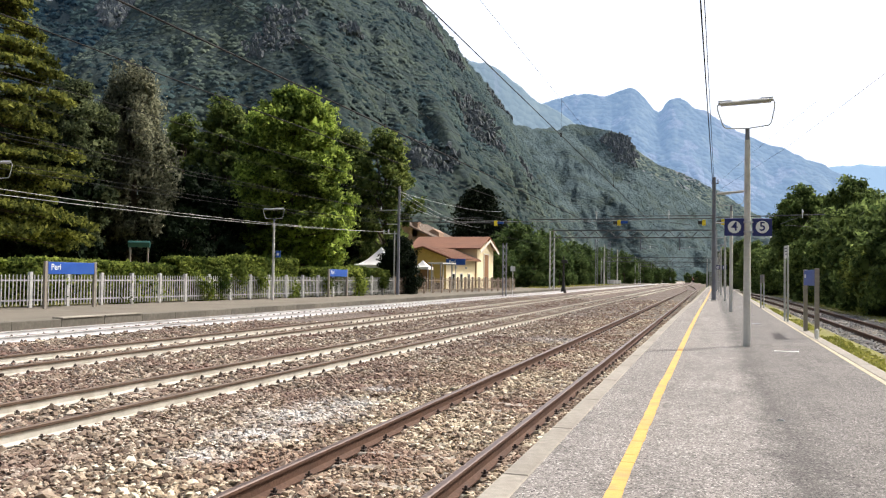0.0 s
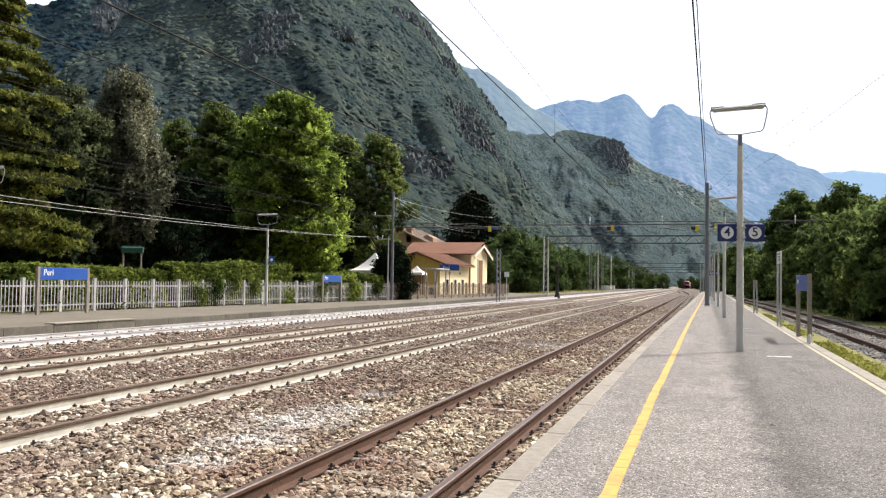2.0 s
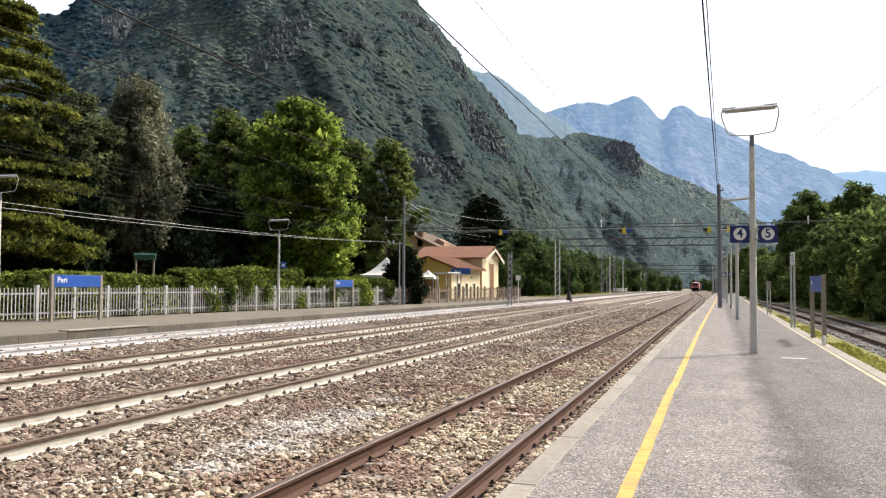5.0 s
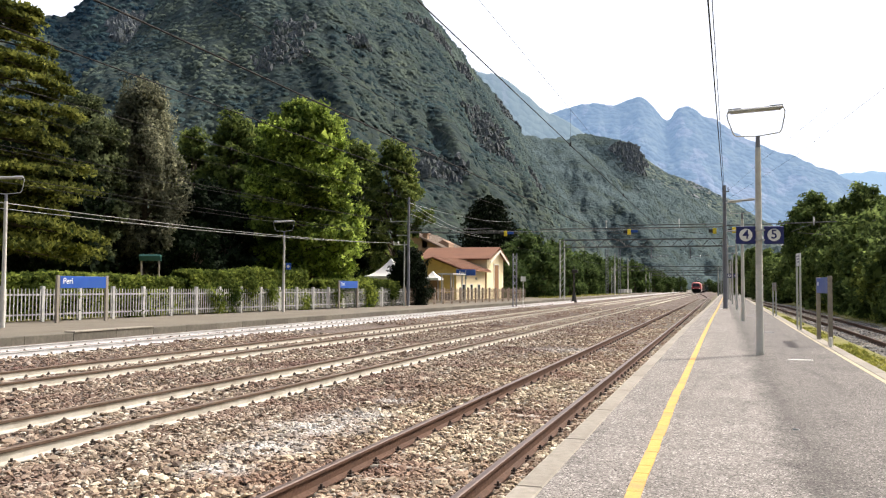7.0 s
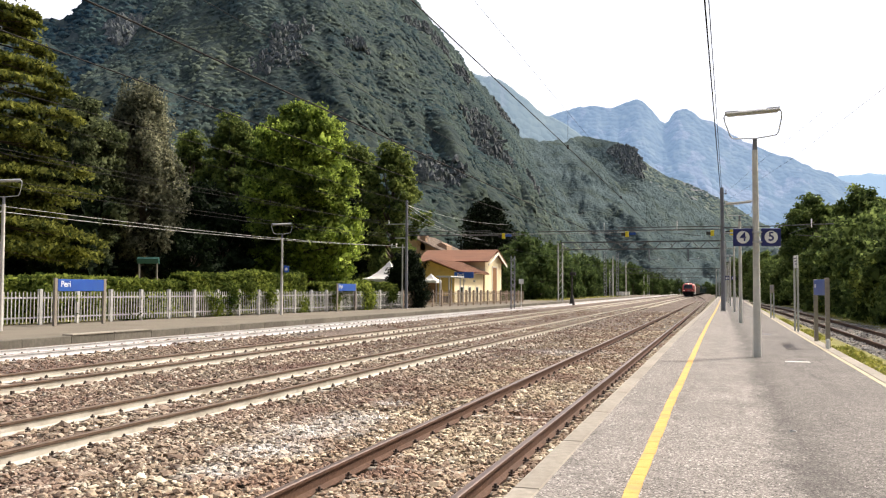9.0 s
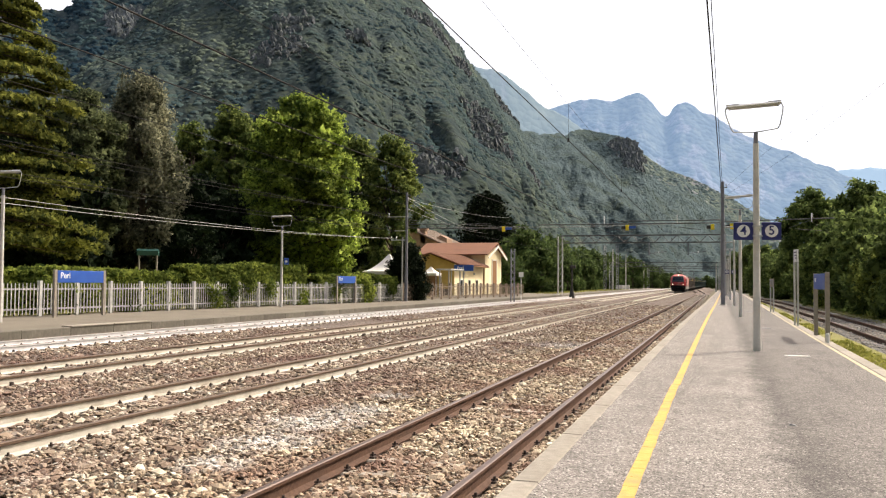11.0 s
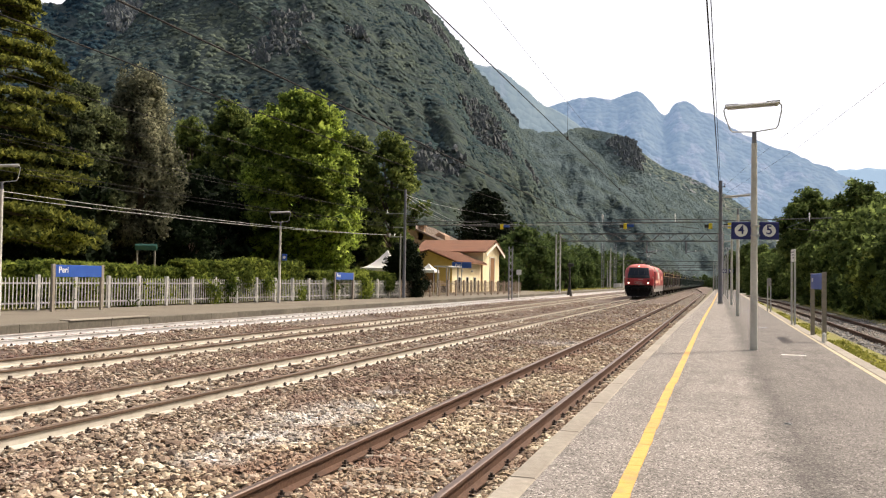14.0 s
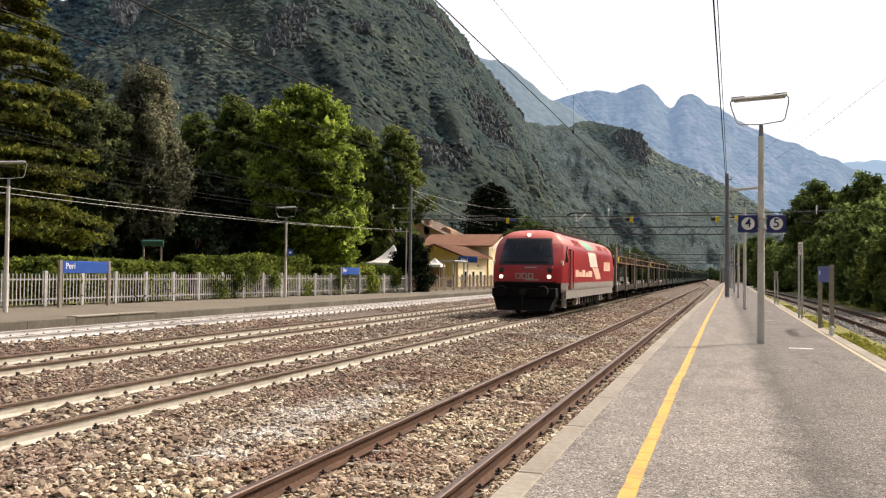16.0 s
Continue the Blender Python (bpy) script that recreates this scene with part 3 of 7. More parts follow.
def loose_stones(name, areas, label, material=STONE):
    """Broken stones strewn on the beds: one heap of loose gravel."""
    base = np.array([(1, 0, 0), (-1, 0, 0), (0, 1, 0), (0, -1, 0), (0, 0, 1), (0, 0, -1),
                     (0.7, 0.7, 0.5), (-0.7, 0.65, 0.5), (-0.6, -0.7, 0.5), (0.65, -0.7, 0.5)], float)
    tri = np.array([(4, 6, 7), (4, 7, 8), (4, 8, 9), (4, 9, 6), (6, 0, 2), (6, 2, 7), (7, 2, 1), (7, 1, 8),
                    (8, 1, 3), (8, 3, 9), (9, 3, 0), (9, 0, 6)])
    vs, fs, k = [], [], 0
    for x0, x1, y0, y1, z, count, size in areas:
        p = np.c_[RNG.uniform(x0, x1, count), RNG.uniform(y0, y1, count), np.zeros(count)]
        clear = np.ones(count, bool)
        for c in TRACKS.values():
            clear &= np.abs(np.abs(p[:, 0] - c) - 0.75) > 0.125
        p = p[clear]
        count = len(p)
        p[:, 2] = z + 0.05 * fbm(p[:, 0] * 0.7, p[:, 1] * 0.5, 3) + RNG.uniform(-0.005, 0.03, count)
        s = size * RNG.lognormal(0, 0.33, count)[:, None] * RNG.uniform(0.65, 1.25, (count, 3))
        s[:, 2] *= 0.75
        shape = base[None] * RNG.uniform(0.65, 1.2, (count, len(base), 1)) * s[:, None, :]
        a = RNG.uniform(0, 2 * np.pi, count)
        t = RNG.uniform(-0.6, 0.6, count)
        y1_, z1_ = shape[..., 1] * np.cos(t)[:, None] - shape[..., 2] * np.sin(t)[:, None], shape[..., 1] * np.sin(t)[:, None] + shape[..., 2] * np.cos(t)[:, None]
        x2, y2 = shape[..., 0] * np.cos(a)[:, None] - y1_ * np.sin(a)[:, None], shape[..., 0] * np.sin(a)[:, None] + y1_ * np.cos(a)[:, None]
        v = np.stack([x2, y2, z1_], -1) + p[:, None]
        vs.append(v.reshape(-1, 3))
        fs.append((tri[None] + (np.arange(count) * len(base))[:, None, None] + k).reshape(-1, 3))
        k += count * len(base)
    solid(name, raw_mesh(name, np.concatenate(vs), np.concatenate(fs), material), None, label, "gravel", "stuff")


RAIL_PROFILE = [(-0.07, -0.172), (0.07, -0.172), (0.07, -0.16), (0.012, -0.135), (0.0095, -0.085), (0.009, -0.05), (0.035, -0.036), (0.036, -0.008),
                (0.026, 0.0), (-0.026, 0.0), (-0.036, -0.008), (-0.035, -0.036), (-0.009, -0.05), (-0.0095, -0.085), (-0.012, -0.135), (-0.07, -0.16)]
PAINTED = [1, 1, 1, 1, 1, 0, 0, 2, 2, 2, 0, 0, 1, 1, 1, 1]


def track_axis(number, y):
    """How far the track has swung aside at y: the platform road joins its neighbour."""
    if number == 1 and y > 130:
        u = min(1.0, (y - 130) / 190)
        return TRACKS[1] - 5.05 * u * u * (3 - 2 * u)
    if number == 5 and y > 60:
        return TRACKS[5] - 0.00035 * (y - 60) ** 2 if y < 150 else TRACKS[5] - 2.8
    return TRACKS[number]


def railway_track(number, spacing, y0, near, y1, mats, label, level=0.0):
    tr = thing("railway_track", label, "railway track", m=pose(0, 0, level))
    ys = [y0, 10, 30, 60, 100, 130] + list(range(150, 330, 10)) + [400, y1]
    for side in (-1, 1):
        s = Shape()
        n = len(RAIL_PROFILE)
        v = [(x + track_axis(number, y) + side * 0.7525, y, z) for y in ys for x, z in RAIL_PROFILE]
        for i in range(n):
            fs = [(k * n + i, k * n + (i + 1) % n, (k + 1) * n + (i + 1) % n, (k + 1) * n + i) for k in range(len(ys) - 1)]
            if i == 0:
                s.f_add(v, fs, PAINTED[i], False)
            else:
                s.f_only(fs, PAINTED[i], False)
        s.f_only([tuple(range(n)), tuple(reversed(range((len(ys) - 1) * n, len(ys) * n)))], 0, False)
        part("rail", s, mats, tr)
    sl = Shape().box(-1.25, 1.25, -0.11, 0.11, -0.33, -0.166, cut=0.015).mesh("sleeper", SLEEPER)
    clip = Shape().box(-0.025, 0.025, -0.035, 0.035, -0.17, -0.142, cut=0.008).tube((0, 0, -0.145), (0, 0, -0.1), 0.016, 0.014, 6)
    clip.tube((-0.025, -0.02, -0.13), (0.025, 0.02, -0.128), 0.01, n=5)
    clip = clip.mesh("rail_clip", CLIP)
    far, farc = Shape(), Shape()
    y = y0 + 0.3
    c = TRACKS[number]
    while y < 150:
        if near[0] <= y <= near[1]:
            part("sleeper", sl, None, tr, m=pose(c, y, 0))
            for dx in (-0.845, -0.66, 0.66, 0.845):
                part("rail_clip", clip, None, tr, m=pose(c + dx, y, 0))
        else:
            far.box(c - 1.25, c + 1.25, y - 0.11, y + 0.11, -0.33, -0.166)
            if y < 90:
                for dx in (-0.845, -0.66, 0.66, 0.845):
                    farc.box(c + dx - 0.022, c + dx + 0.022, y - 0.03, y + 0.03, -0.165, -0.1)
        y += spacing
    part("sleeper_rest", far, SLEEPER, tr, kind="stuff")
    if farc.v:
        part("clip_rest", farc, CLIP, tr, kind="stuff")
    return tr


ground_sheet()
ballast_bed("ballast_bed", -19.55, -1.45, -25, 620, -0.195, "brown and grey ballast between the rails")
ballast_bed("siding_bed", 3.7, 8.9, -10, 320, -0.42, "grey ballast of the overgrown siding", BED_GREY)
railway_track(1, 0.65, -25, (3, 36), 330, [RAIL_RUST, RAIL_RUST, RAIL_TOP], "rusty rails of the platform track on concrete sleepers")
railway_track(2, 0.6, -25, (4, 38), 620, [RAIL_HEAD, RAIL_WHITE, RAIL_HEAD], "main line rails with limewashed webs on concrete sleepers")
railway_track(3, 0.6, -25, (12, 34), 620, [RAIL_HEAD, RAIL_WHITE, RAIL_HEAD], "main line rails with limewashed webs on concrete sleepers")
railway_track(4, 0.6, -25, (16, 34), 620, [LIME, LIME, RAIL_HEAD], "white limewashed rails beside the far platform")
railway_track(5, 0.65, -10, (24, 40), 240, [RAIL_RUST, RAIL_RUST, RAIL_RUST], "dark rusty rails of the overgrown siding", level=-0.22)

P_TOP = 0.3
P_FAR = 0.18


def swing(y):
    """The platform bears slightly aside along its length."""
    return 0.00009 * y * y if y < 60 else 0.324 + 0.006 * (y - 60)


def strip(x0, x1, y0, y1, z0, z1, step=10.0):
    """A long slab that follows the platform's bend."""
    n = max(1, round((y1 - y0) / step))
    s = Shape()
    ys = [y0 + (y1 - y0) * k / n for k in range(n + 1)]
    v = [(x + swing(max(0, y)), y, z) for y in ys for x, z in ((x0, z0), (x1, z0), (x1, z1), (x0, z1))]
    f = [(4 * k + i, 4 * k + (i + 1) % 4, 4 * k + 4 + (i + 1) % 4, 4 * k + 4 + i) for k in range(n) for i in range(4)]
    return s.add(v, f + [(3, 2, 1, 0), (4 * n, 4 * n + 1, 4 * n + 2, 4 * n + 3)])


def near_platform():
    pl = thing("platform", "grey asphalt island platform with pale stone kerbs", "platform", kind="structure")
    part("asphalt", strip(-1.23, 2.3, -25, 190, -0.42, P_TOP - 0.004), ASPHALT, pl)
    paint_rng = random.Random(11)
    for k, (a, b) in enumerate(((-25, 4.0), (12.4, 26.0), (26.0, 110), (110, 188))):
        part("yellow_line", strip(-0.65, -0.548, a + 0.01, b - 0.01, P_TOP - 0.02, P_TOP + 0.004), YELLOW, pl, "yellow safety line")
    for k in range(28):
        y = 4.0 + 0.3 * k
        part("yellow_tile", Shape().box(-0.65 + paint_rng.uniform(-0.004, 0.004), -0.548 + paint_rng.uniform(-0.005, 0.005), y + paint_rng.uniform(0.002, 0.008), y + 0.298, P_TOP - 0.02, P_TOP + 0.004), YELLOW, pl)
    part("white_mark", Shape().box(1.24, 1.70, 18.3, 18.42, P_TOP - 0.02, P_TOP + 0.004), WHITE, pl, "short white painted bar")
    part("white_line", strip(2.3, 2.38, -25, 150, P_TOP - 0.2, P_TOP), EDGE_LINE, pl, "worn cream edge line")
    tar = mat("crack_tar", (0.06, 0.057, 0.053), (0.10, 0.095, 0.09), 20.0)
    crack_rng = random.Random(3)
    for x, y, n in ((-0.1, 8.72, 11), (-0.28, 7.1, 9), (-0.42, 11.5, 8), (0.72, 7.4, 5), (0.75, 6.9, 4), (-0.2, 14.3, 10), (0.9, 24.0, 10)):
        sh = Shape()
        yy = y
        for j in range(n):
            y2 = yy + crack_rng.uniform(-0.018, 0.018)
            w = crack_rng.uniform(0.0015, 0.005)
            x0, x1 = x + 0.07 * j, x + 0.07 * (j + 1)
            sh.add([(x0, yy - w, P_TOP + 0.001), (x1, y2 - w, P_TOP + 0.001), (x1, y2 + w, P_TOP + 0.001), (x0, yy + w, P_TOP + 0.001)], [(0, 1, 2, 3)])
            yy = y2
        part("crack", sh, tar, pl)
    stone = Shape().box(-1.43, -1.23, 0.006, 1.994, -0.1, P_TOP + 0.002, cut=0.012).mesh("kerb_stone", KERB)
    back = Shape().box(2.38, 2.62, 0.006, 1.994, -0.42, P_TOP + 0.01, cut=0.015).mesh("kerb_stone", KERB)
    for y in range(0, 90, 2):
        turn = -math.degrees(math.atan((swing(y + 2) - swing(y)) / 2))
        for me in (stone, back):
            part("kerb_stone", me, None, pl, m=pose(swing(y), y, 0) @ pose(0, 0, 0, 0, 0, turn))
    part("far_kerb", strip(-1.43, -1.23, 90, 190, -0.1, P_TOP + 0.002), KERB, pl)
    part("far_kerb", strip(-1.43, -1.23, -25, 0, -0.1, P_TOP + 0.002), KERB, pl)
    part("far_kerb", strip(2.38, 2.62, -25, 0, -0.42, P_TOP + 0.01), KERB, pl)
    part("far_kerb", strip(2.38, 2.62, 90, 190, -0.42, P_TOP + 0.01), KERB, pl)
    part("foundation", strip(-1.40, -1.23, -25, 190, -0.42, -0.1), OLD_STONE, pl)


def far_platform():
    pl = thing("platform", "pale gravel side platform with an old stone edge", "platform", kind="structure")
    part("gravel_top", Shape().box(-27.3, -19.9, -10, 300, -0.42, P_FAR), PALE_STONE, pl)
    stone = Shape().box(-19.9, -19.55, 0.01, 1.99, -0.42, P_FAR + 0.006, cut=0.02).mesh("edge_stone", OLD_STONE)
    slab = Shape().box(-19.95, -19.52, 0.03, 1.97, P_FAR + 0.004, P_FAR + 0.05, cut=0.012).mesh("edge_slab", KERB)
    for y in range(8, 110, 2):
        part("edge_stone", stone, None, pl, m=pose(0, y, 0))
        if 22 <= y < 26:
            part("edge_slab", slab, None, pl, m=pose(0, y, 0))
    part("far_edge", Shape().box(-19.9, -19.55, 110, 300, -0.42, P_FAR).box(-19.9, -19.55, -10, 8, -0.42, P_FAR), OLD_STONE, pl)


near_platform()
far_platform()


# ---- hills ----
def spline(points, n):
    p = np.array(points, float)
    t = np.linspace(0, len(p) - 1, n)
    i = np.clip(t.astype(int), 0, len(p) - 2)
    u = (t - i)[:, None]
    a, b, c, d = p[np.clip(i - 1, 0, None)], p[i], p[i + 1], p[np.clip(i + 2, None, len(p) - 1)]
    return 0.5 * (2 * b + (c - a) * u + (2 * a - 5 * b + 4 * c - d) * u ** 2 + (3 * b - a - 3 * c + d) * u ** 3)


def hillside(name, ridge, foot, nu, nv, material, label, bulge=0.0, rough=0.06, crown=9.0, tall=4.0, seed=1, woods=0, cliffs=(), grown=1.0, trees=None):
    """A slope from its foot to its ridge and down behind it, with gullies, ribs and crowns."""
    R, F = spline(ridge, nu), spline(foot, nu)
    back = R + (R - F) * 0.35
    back[:, 2] = -5
    v = np.concatenate([np.linspace(0, 1, nv), np.array([1.04, 1.15, 1.4, 2.0])])[:, None]
    w = np.clip(v, 0, 1)
    P = F[None] + (R - F)[None] * w[..., None]
    P = np.where((v > 1)[..., None], R[None] + (back - R)[None] * (v - 1)[..., None], P)
    H = (R[:, 2] - F[:, 2])[None]
    lift = bulge * np.sin(np.pi * w) * H
    along = np.cumsum(np.r_[0, np.hypot(*np.diff(R[:, :2], axis=0).T)])[None] + 0 * w
    up = w * np.hypot(R[:, 0] - F[:, 0], R[:, 1] - F[:, 1])[None]
    size = H.max()
    rib = fbm(along / (0.45 * size), up / (1.6 * size), seed, 6)
    lift = lift + rough * size * rib * np.minimum(1, 4 * w) * (1 - 0.75 * w ** 4) * 2.0
    lift = lift + 0.018 * size * fbm(along / (0.06 * size), up / (0.09 * size), seed + 20, 4)
    P[..., 2] += np.where(v > 1, 0, lift) + np.where(v > 1, lift[nv - 1][None] * np.clip(1 - (v - 1) * 3, 0, 1), 0)
    face = F - R
    face[:, 2] = 0
    face /= np.linalg.norm(face, axis=1)[:, None]
    t = (R[-1] - R[0]) * np.array((1, 1, 0))
    t /= np.linalg.norm(t)
    across = P[..., 0] * t[0] + P[..., 1] * t[1]
    slope = 0.75 * np.abs(P[..., 0] * t[1] - P[..., 1] * t[0]) + 0.75 * P[..., 2]
    bump = tall * domes(across / crown, slope / crown, seed + 3) * np.minimum(1, 8 * w) * (0.55 + fbm(across / (9 * crown), slope / (9 * crown), seed + 60, 3).clip(-0.5, 0.45))
    bump = np.where(v > 1, 0, bump)
    P += (face[None] * 0.75 + np.array((0, 0, 0.66))) * bump[..., None]
    out = np.cross(R[-1] - R[0], (0, 0, 1.0))
    out /= np.linalg.norm(out)
    P -= out * (0.5 * rough * size * fbm(along / (0.3 * size), up / (0.3 * size), seed + 40, 4) * np.sin(np.pi * np.clip(w, 0, 1)))[..., None]
    rows = len(v)
    r, c = np.meshgrid(np.arange(rows - 1), np.arange(nu - 1), indexing="ij")
    a = (r * nu + c).ravel()
    me = raw_mesh(name, P.reshape(-1, 3), np.c_[a, a + 1, a + nu + 1, a + nu], material, True)
    solid(name, me, None, label, "mountain", "structure")
    if woods:
        rng = np.random.default_rng(seed)
        q = P[:nv]
        area = np.linalg.norm(np.cross(q[1:, :-1] - q[:-1, :-1], q[:-1, 1:] - q[:-1, :-1]), axis=2)
        pick = rng.choice(area.size, woods, p=(area / area.sum()).ravel())
        i, j = pick // (nu - 1), pick % (nu - 1)
        u, w2 = rng.random((2, woods, 1))
        c = q[i, j] + (q[i + 1, j] - q[i, j]) * u + (q[i, j + 1] - q[i, j]) * w2
        keep = (fbm(c[:, 0] / 70 + c[:, 2] / 90, c[:, 1] / 90, seed + 5, 5) < 0.44) & (c[:, 0] > -1.2 * c[:, 1])
        for cx, cy, cz, rad in cliffs:
            d = np.sqrt((c[:, 0] - cx) ** 2 + (c[:, 1] - cy) ** 2 + (0.7 * (c[:, 2] - cz)) ** 2)
            keep &= d > rad * (1 + 0.9 * fbm(c[:, 1] / 18, c[:, 2] / 14, seed + 8, 4))
        c = c[keep]
        n = len(c)
        g = (1 + 5 ** 0.5) / 2
        ico = np.array([(-1, g, 0), (1, g, 0), (-1, -g, 0), (1, -g, 0), (0, -1, g), (0, 1, g), (0, -1, -g), (0, 1, -g), (g, 0, -1), (g, 0, 1), (-g, 0, -1), (-g, 0, 1)]) / 1.9
        tri = np.array([(0, 11, 5), (0, 5, 1), (0, 1, 7), (0, 7, 10), (0, 10, 11), (1, 5, 9), (5, 11, 4), (11, 10, 2), (10, 7, 6), (7, 1, 8),
                        (3, 9, 4), (3, 4, 2), (3, 2, 6), (3, 6, 8), (3, 8, 9), (4, 9, 5), (2, 4, 11), (6, 2, 10), (8, 6, 7), (9, 8, 1)])
        tri = tri[ico[tri].mean(1)[:, 2] > -0.45]
        rad = grown * rng.uniform(1.2, 2.8, (n, 1, 1)) ** 1.5 * np.array((1, 1, 0.7))
        vv = c[:, None] + ico[None] * rad * rng.uniform(0.7, 1.3, (n, 12, 1)) - rad * np.array((0, 0, 0.7))
        ff = tri[None] + (np.arange(n) * 12)[:, None, None]
        rocks = []
        for cx, cy, cz, size in cliffs:
            d = np.sqrt((q[..., 0] - cx) ** 2 + (q[..., 1] - cy) ** 2 + (q[..., 2] - cz) ** 2)
            near = q[d < 1.25 * size]
            if len(near):
                rocks.append(near[rng.integers(0, len(near), int(10 * size))] + rng.normal(size=(int(10 * size), 3)) * 1.0 - np.array((0.0, 0.0, 1.2)))
        rocks = np.concatenate(rocks) if rocks else q[:1, 0]
        k = len(rocks)
        rv = rocks[:, None] + ico[None] * grown * rng.uniform(1.1, 2.4, (k, 1, 1)) * rng.uniform(0.6, 1.5, (k, 1, 3)) * np.array((1.1, 1.1, 2.0)) * rng.uniform(0.5, 1.45, (k, 12, 1))
        rf = tri[None] + (np.arange(k) * 12)[:, None, None]
        solid("cliff_rocks", raw_mesh("cliff_rocks", rv.reshape(-1, 3), rf.reshape(-1, 3), CLIFF), None, "grey violet limestone crags between the trees", "cliff", "stuff")
        solid("mountain_wood", raw_mesh("mountain_wood", vv.reshape(-1, 3), ff.reshape(-1, 3), trees or CROWNS, True), None, "dense mixed woodland covering the mountainside", "forest", "stuff")


# bluish greens: a touch of haze is mixed into the near slope's colours
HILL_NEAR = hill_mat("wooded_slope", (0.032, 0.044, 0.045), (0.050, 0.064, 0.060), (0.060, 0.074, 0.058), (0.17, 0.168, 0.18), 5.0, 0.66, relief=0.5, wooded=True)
HILL_BACK = hill_mat("unseen_hill", (0.034, 0.048, 0.040), (0.080, 0.096, 0.070), (0.11, 0.118, 0.078), (0.21, 0.205, 0.215), 14.0, 0.6)
# the next five glow faintly blue: haze emitted by the slope itself
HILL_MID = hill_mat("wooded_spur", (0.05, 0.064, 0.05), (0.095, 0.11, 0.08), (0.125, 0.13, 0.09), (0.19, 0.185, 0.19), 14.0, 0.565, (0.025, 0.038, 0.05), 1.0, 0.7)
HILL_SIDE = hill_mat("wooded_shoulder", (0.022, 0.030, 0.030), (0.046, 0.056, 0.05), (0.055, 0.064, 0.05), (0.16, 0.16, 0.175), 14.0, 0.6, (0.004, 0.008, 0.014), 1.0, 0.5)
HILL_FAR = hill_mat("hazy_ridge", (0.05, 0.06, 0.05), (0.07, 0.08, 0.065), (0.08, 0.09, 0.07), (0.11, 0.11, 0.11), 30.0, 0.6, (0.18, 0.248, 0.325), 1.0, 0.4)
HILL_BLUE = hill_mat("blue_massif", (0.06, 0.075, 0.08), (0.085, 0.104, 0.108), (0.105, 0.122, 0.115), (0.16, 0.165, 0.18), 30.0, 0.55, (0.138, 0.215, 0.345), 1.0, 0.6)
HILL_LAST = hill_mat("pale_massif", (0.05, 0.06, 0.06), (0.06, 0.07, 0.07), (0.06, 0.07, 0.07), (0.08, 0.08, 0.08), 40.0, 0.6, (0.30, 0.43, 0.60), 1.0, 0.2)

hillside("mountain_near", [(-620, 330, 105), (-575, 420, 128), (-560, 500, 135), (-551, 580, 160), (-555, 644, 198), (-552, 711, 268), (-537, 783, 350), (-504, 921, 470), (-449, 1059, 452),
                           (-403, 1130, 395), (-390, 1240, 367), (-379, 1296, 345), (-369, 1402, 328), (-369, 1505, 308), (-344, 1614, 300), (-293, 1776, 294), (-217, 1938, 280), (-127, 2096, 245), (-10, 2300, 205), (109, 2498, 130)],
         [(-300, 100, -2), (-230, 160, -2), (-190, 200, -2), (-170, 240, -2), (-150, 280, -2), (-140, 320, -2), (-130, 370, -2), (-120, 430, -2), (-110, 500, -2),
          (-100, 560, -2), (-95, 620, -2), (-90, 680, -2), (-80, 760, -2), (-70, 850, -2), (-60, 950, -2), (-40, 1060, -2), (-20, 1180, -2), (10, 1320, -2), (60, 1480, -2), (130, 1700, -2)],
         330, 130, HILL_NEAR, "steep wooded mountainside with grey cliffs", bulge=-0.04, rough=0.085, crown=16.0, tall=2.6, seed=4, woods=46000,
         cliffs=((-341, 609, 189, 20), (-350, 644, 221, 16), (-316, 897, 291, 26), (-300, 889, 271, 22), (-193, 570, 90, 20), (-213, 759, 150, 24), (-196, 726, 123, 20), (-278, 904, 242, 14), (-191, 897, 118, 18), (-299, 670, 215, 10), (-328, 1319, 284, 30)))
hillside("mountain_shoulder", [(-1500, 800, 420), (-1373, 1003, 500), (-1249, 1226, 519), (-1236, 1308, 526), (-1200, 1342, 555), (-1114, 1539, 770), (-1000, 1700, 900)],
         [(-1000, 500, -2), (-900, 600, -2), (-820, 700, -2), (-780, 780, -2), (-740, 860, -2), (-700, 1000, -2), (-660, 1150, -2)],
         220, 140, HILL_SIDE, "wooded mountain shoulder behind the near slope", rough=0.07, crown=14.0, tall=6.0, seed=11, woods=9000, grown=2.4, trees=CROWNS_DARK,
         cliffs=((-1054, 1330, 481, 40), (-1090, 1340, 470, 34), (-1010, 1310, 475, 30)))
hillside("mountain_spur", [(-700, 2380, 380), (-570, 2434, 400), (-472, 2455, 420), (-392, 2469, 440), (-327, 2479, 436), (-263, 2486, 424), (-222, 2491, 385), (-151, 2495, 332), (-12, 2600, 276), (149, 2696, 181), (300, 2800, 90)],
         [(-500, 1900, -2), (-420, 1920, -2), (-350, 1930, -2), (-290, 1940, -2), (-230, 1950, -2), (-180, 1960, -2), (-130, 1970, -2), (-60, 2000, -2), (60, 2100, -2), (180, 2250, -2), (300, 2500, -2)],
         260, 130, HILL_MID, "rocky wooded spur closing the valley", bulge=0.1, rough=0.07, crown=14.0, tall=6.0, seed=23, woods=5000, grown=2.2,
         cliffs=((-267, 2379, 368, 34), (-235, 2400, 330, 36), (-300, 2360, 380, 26)))
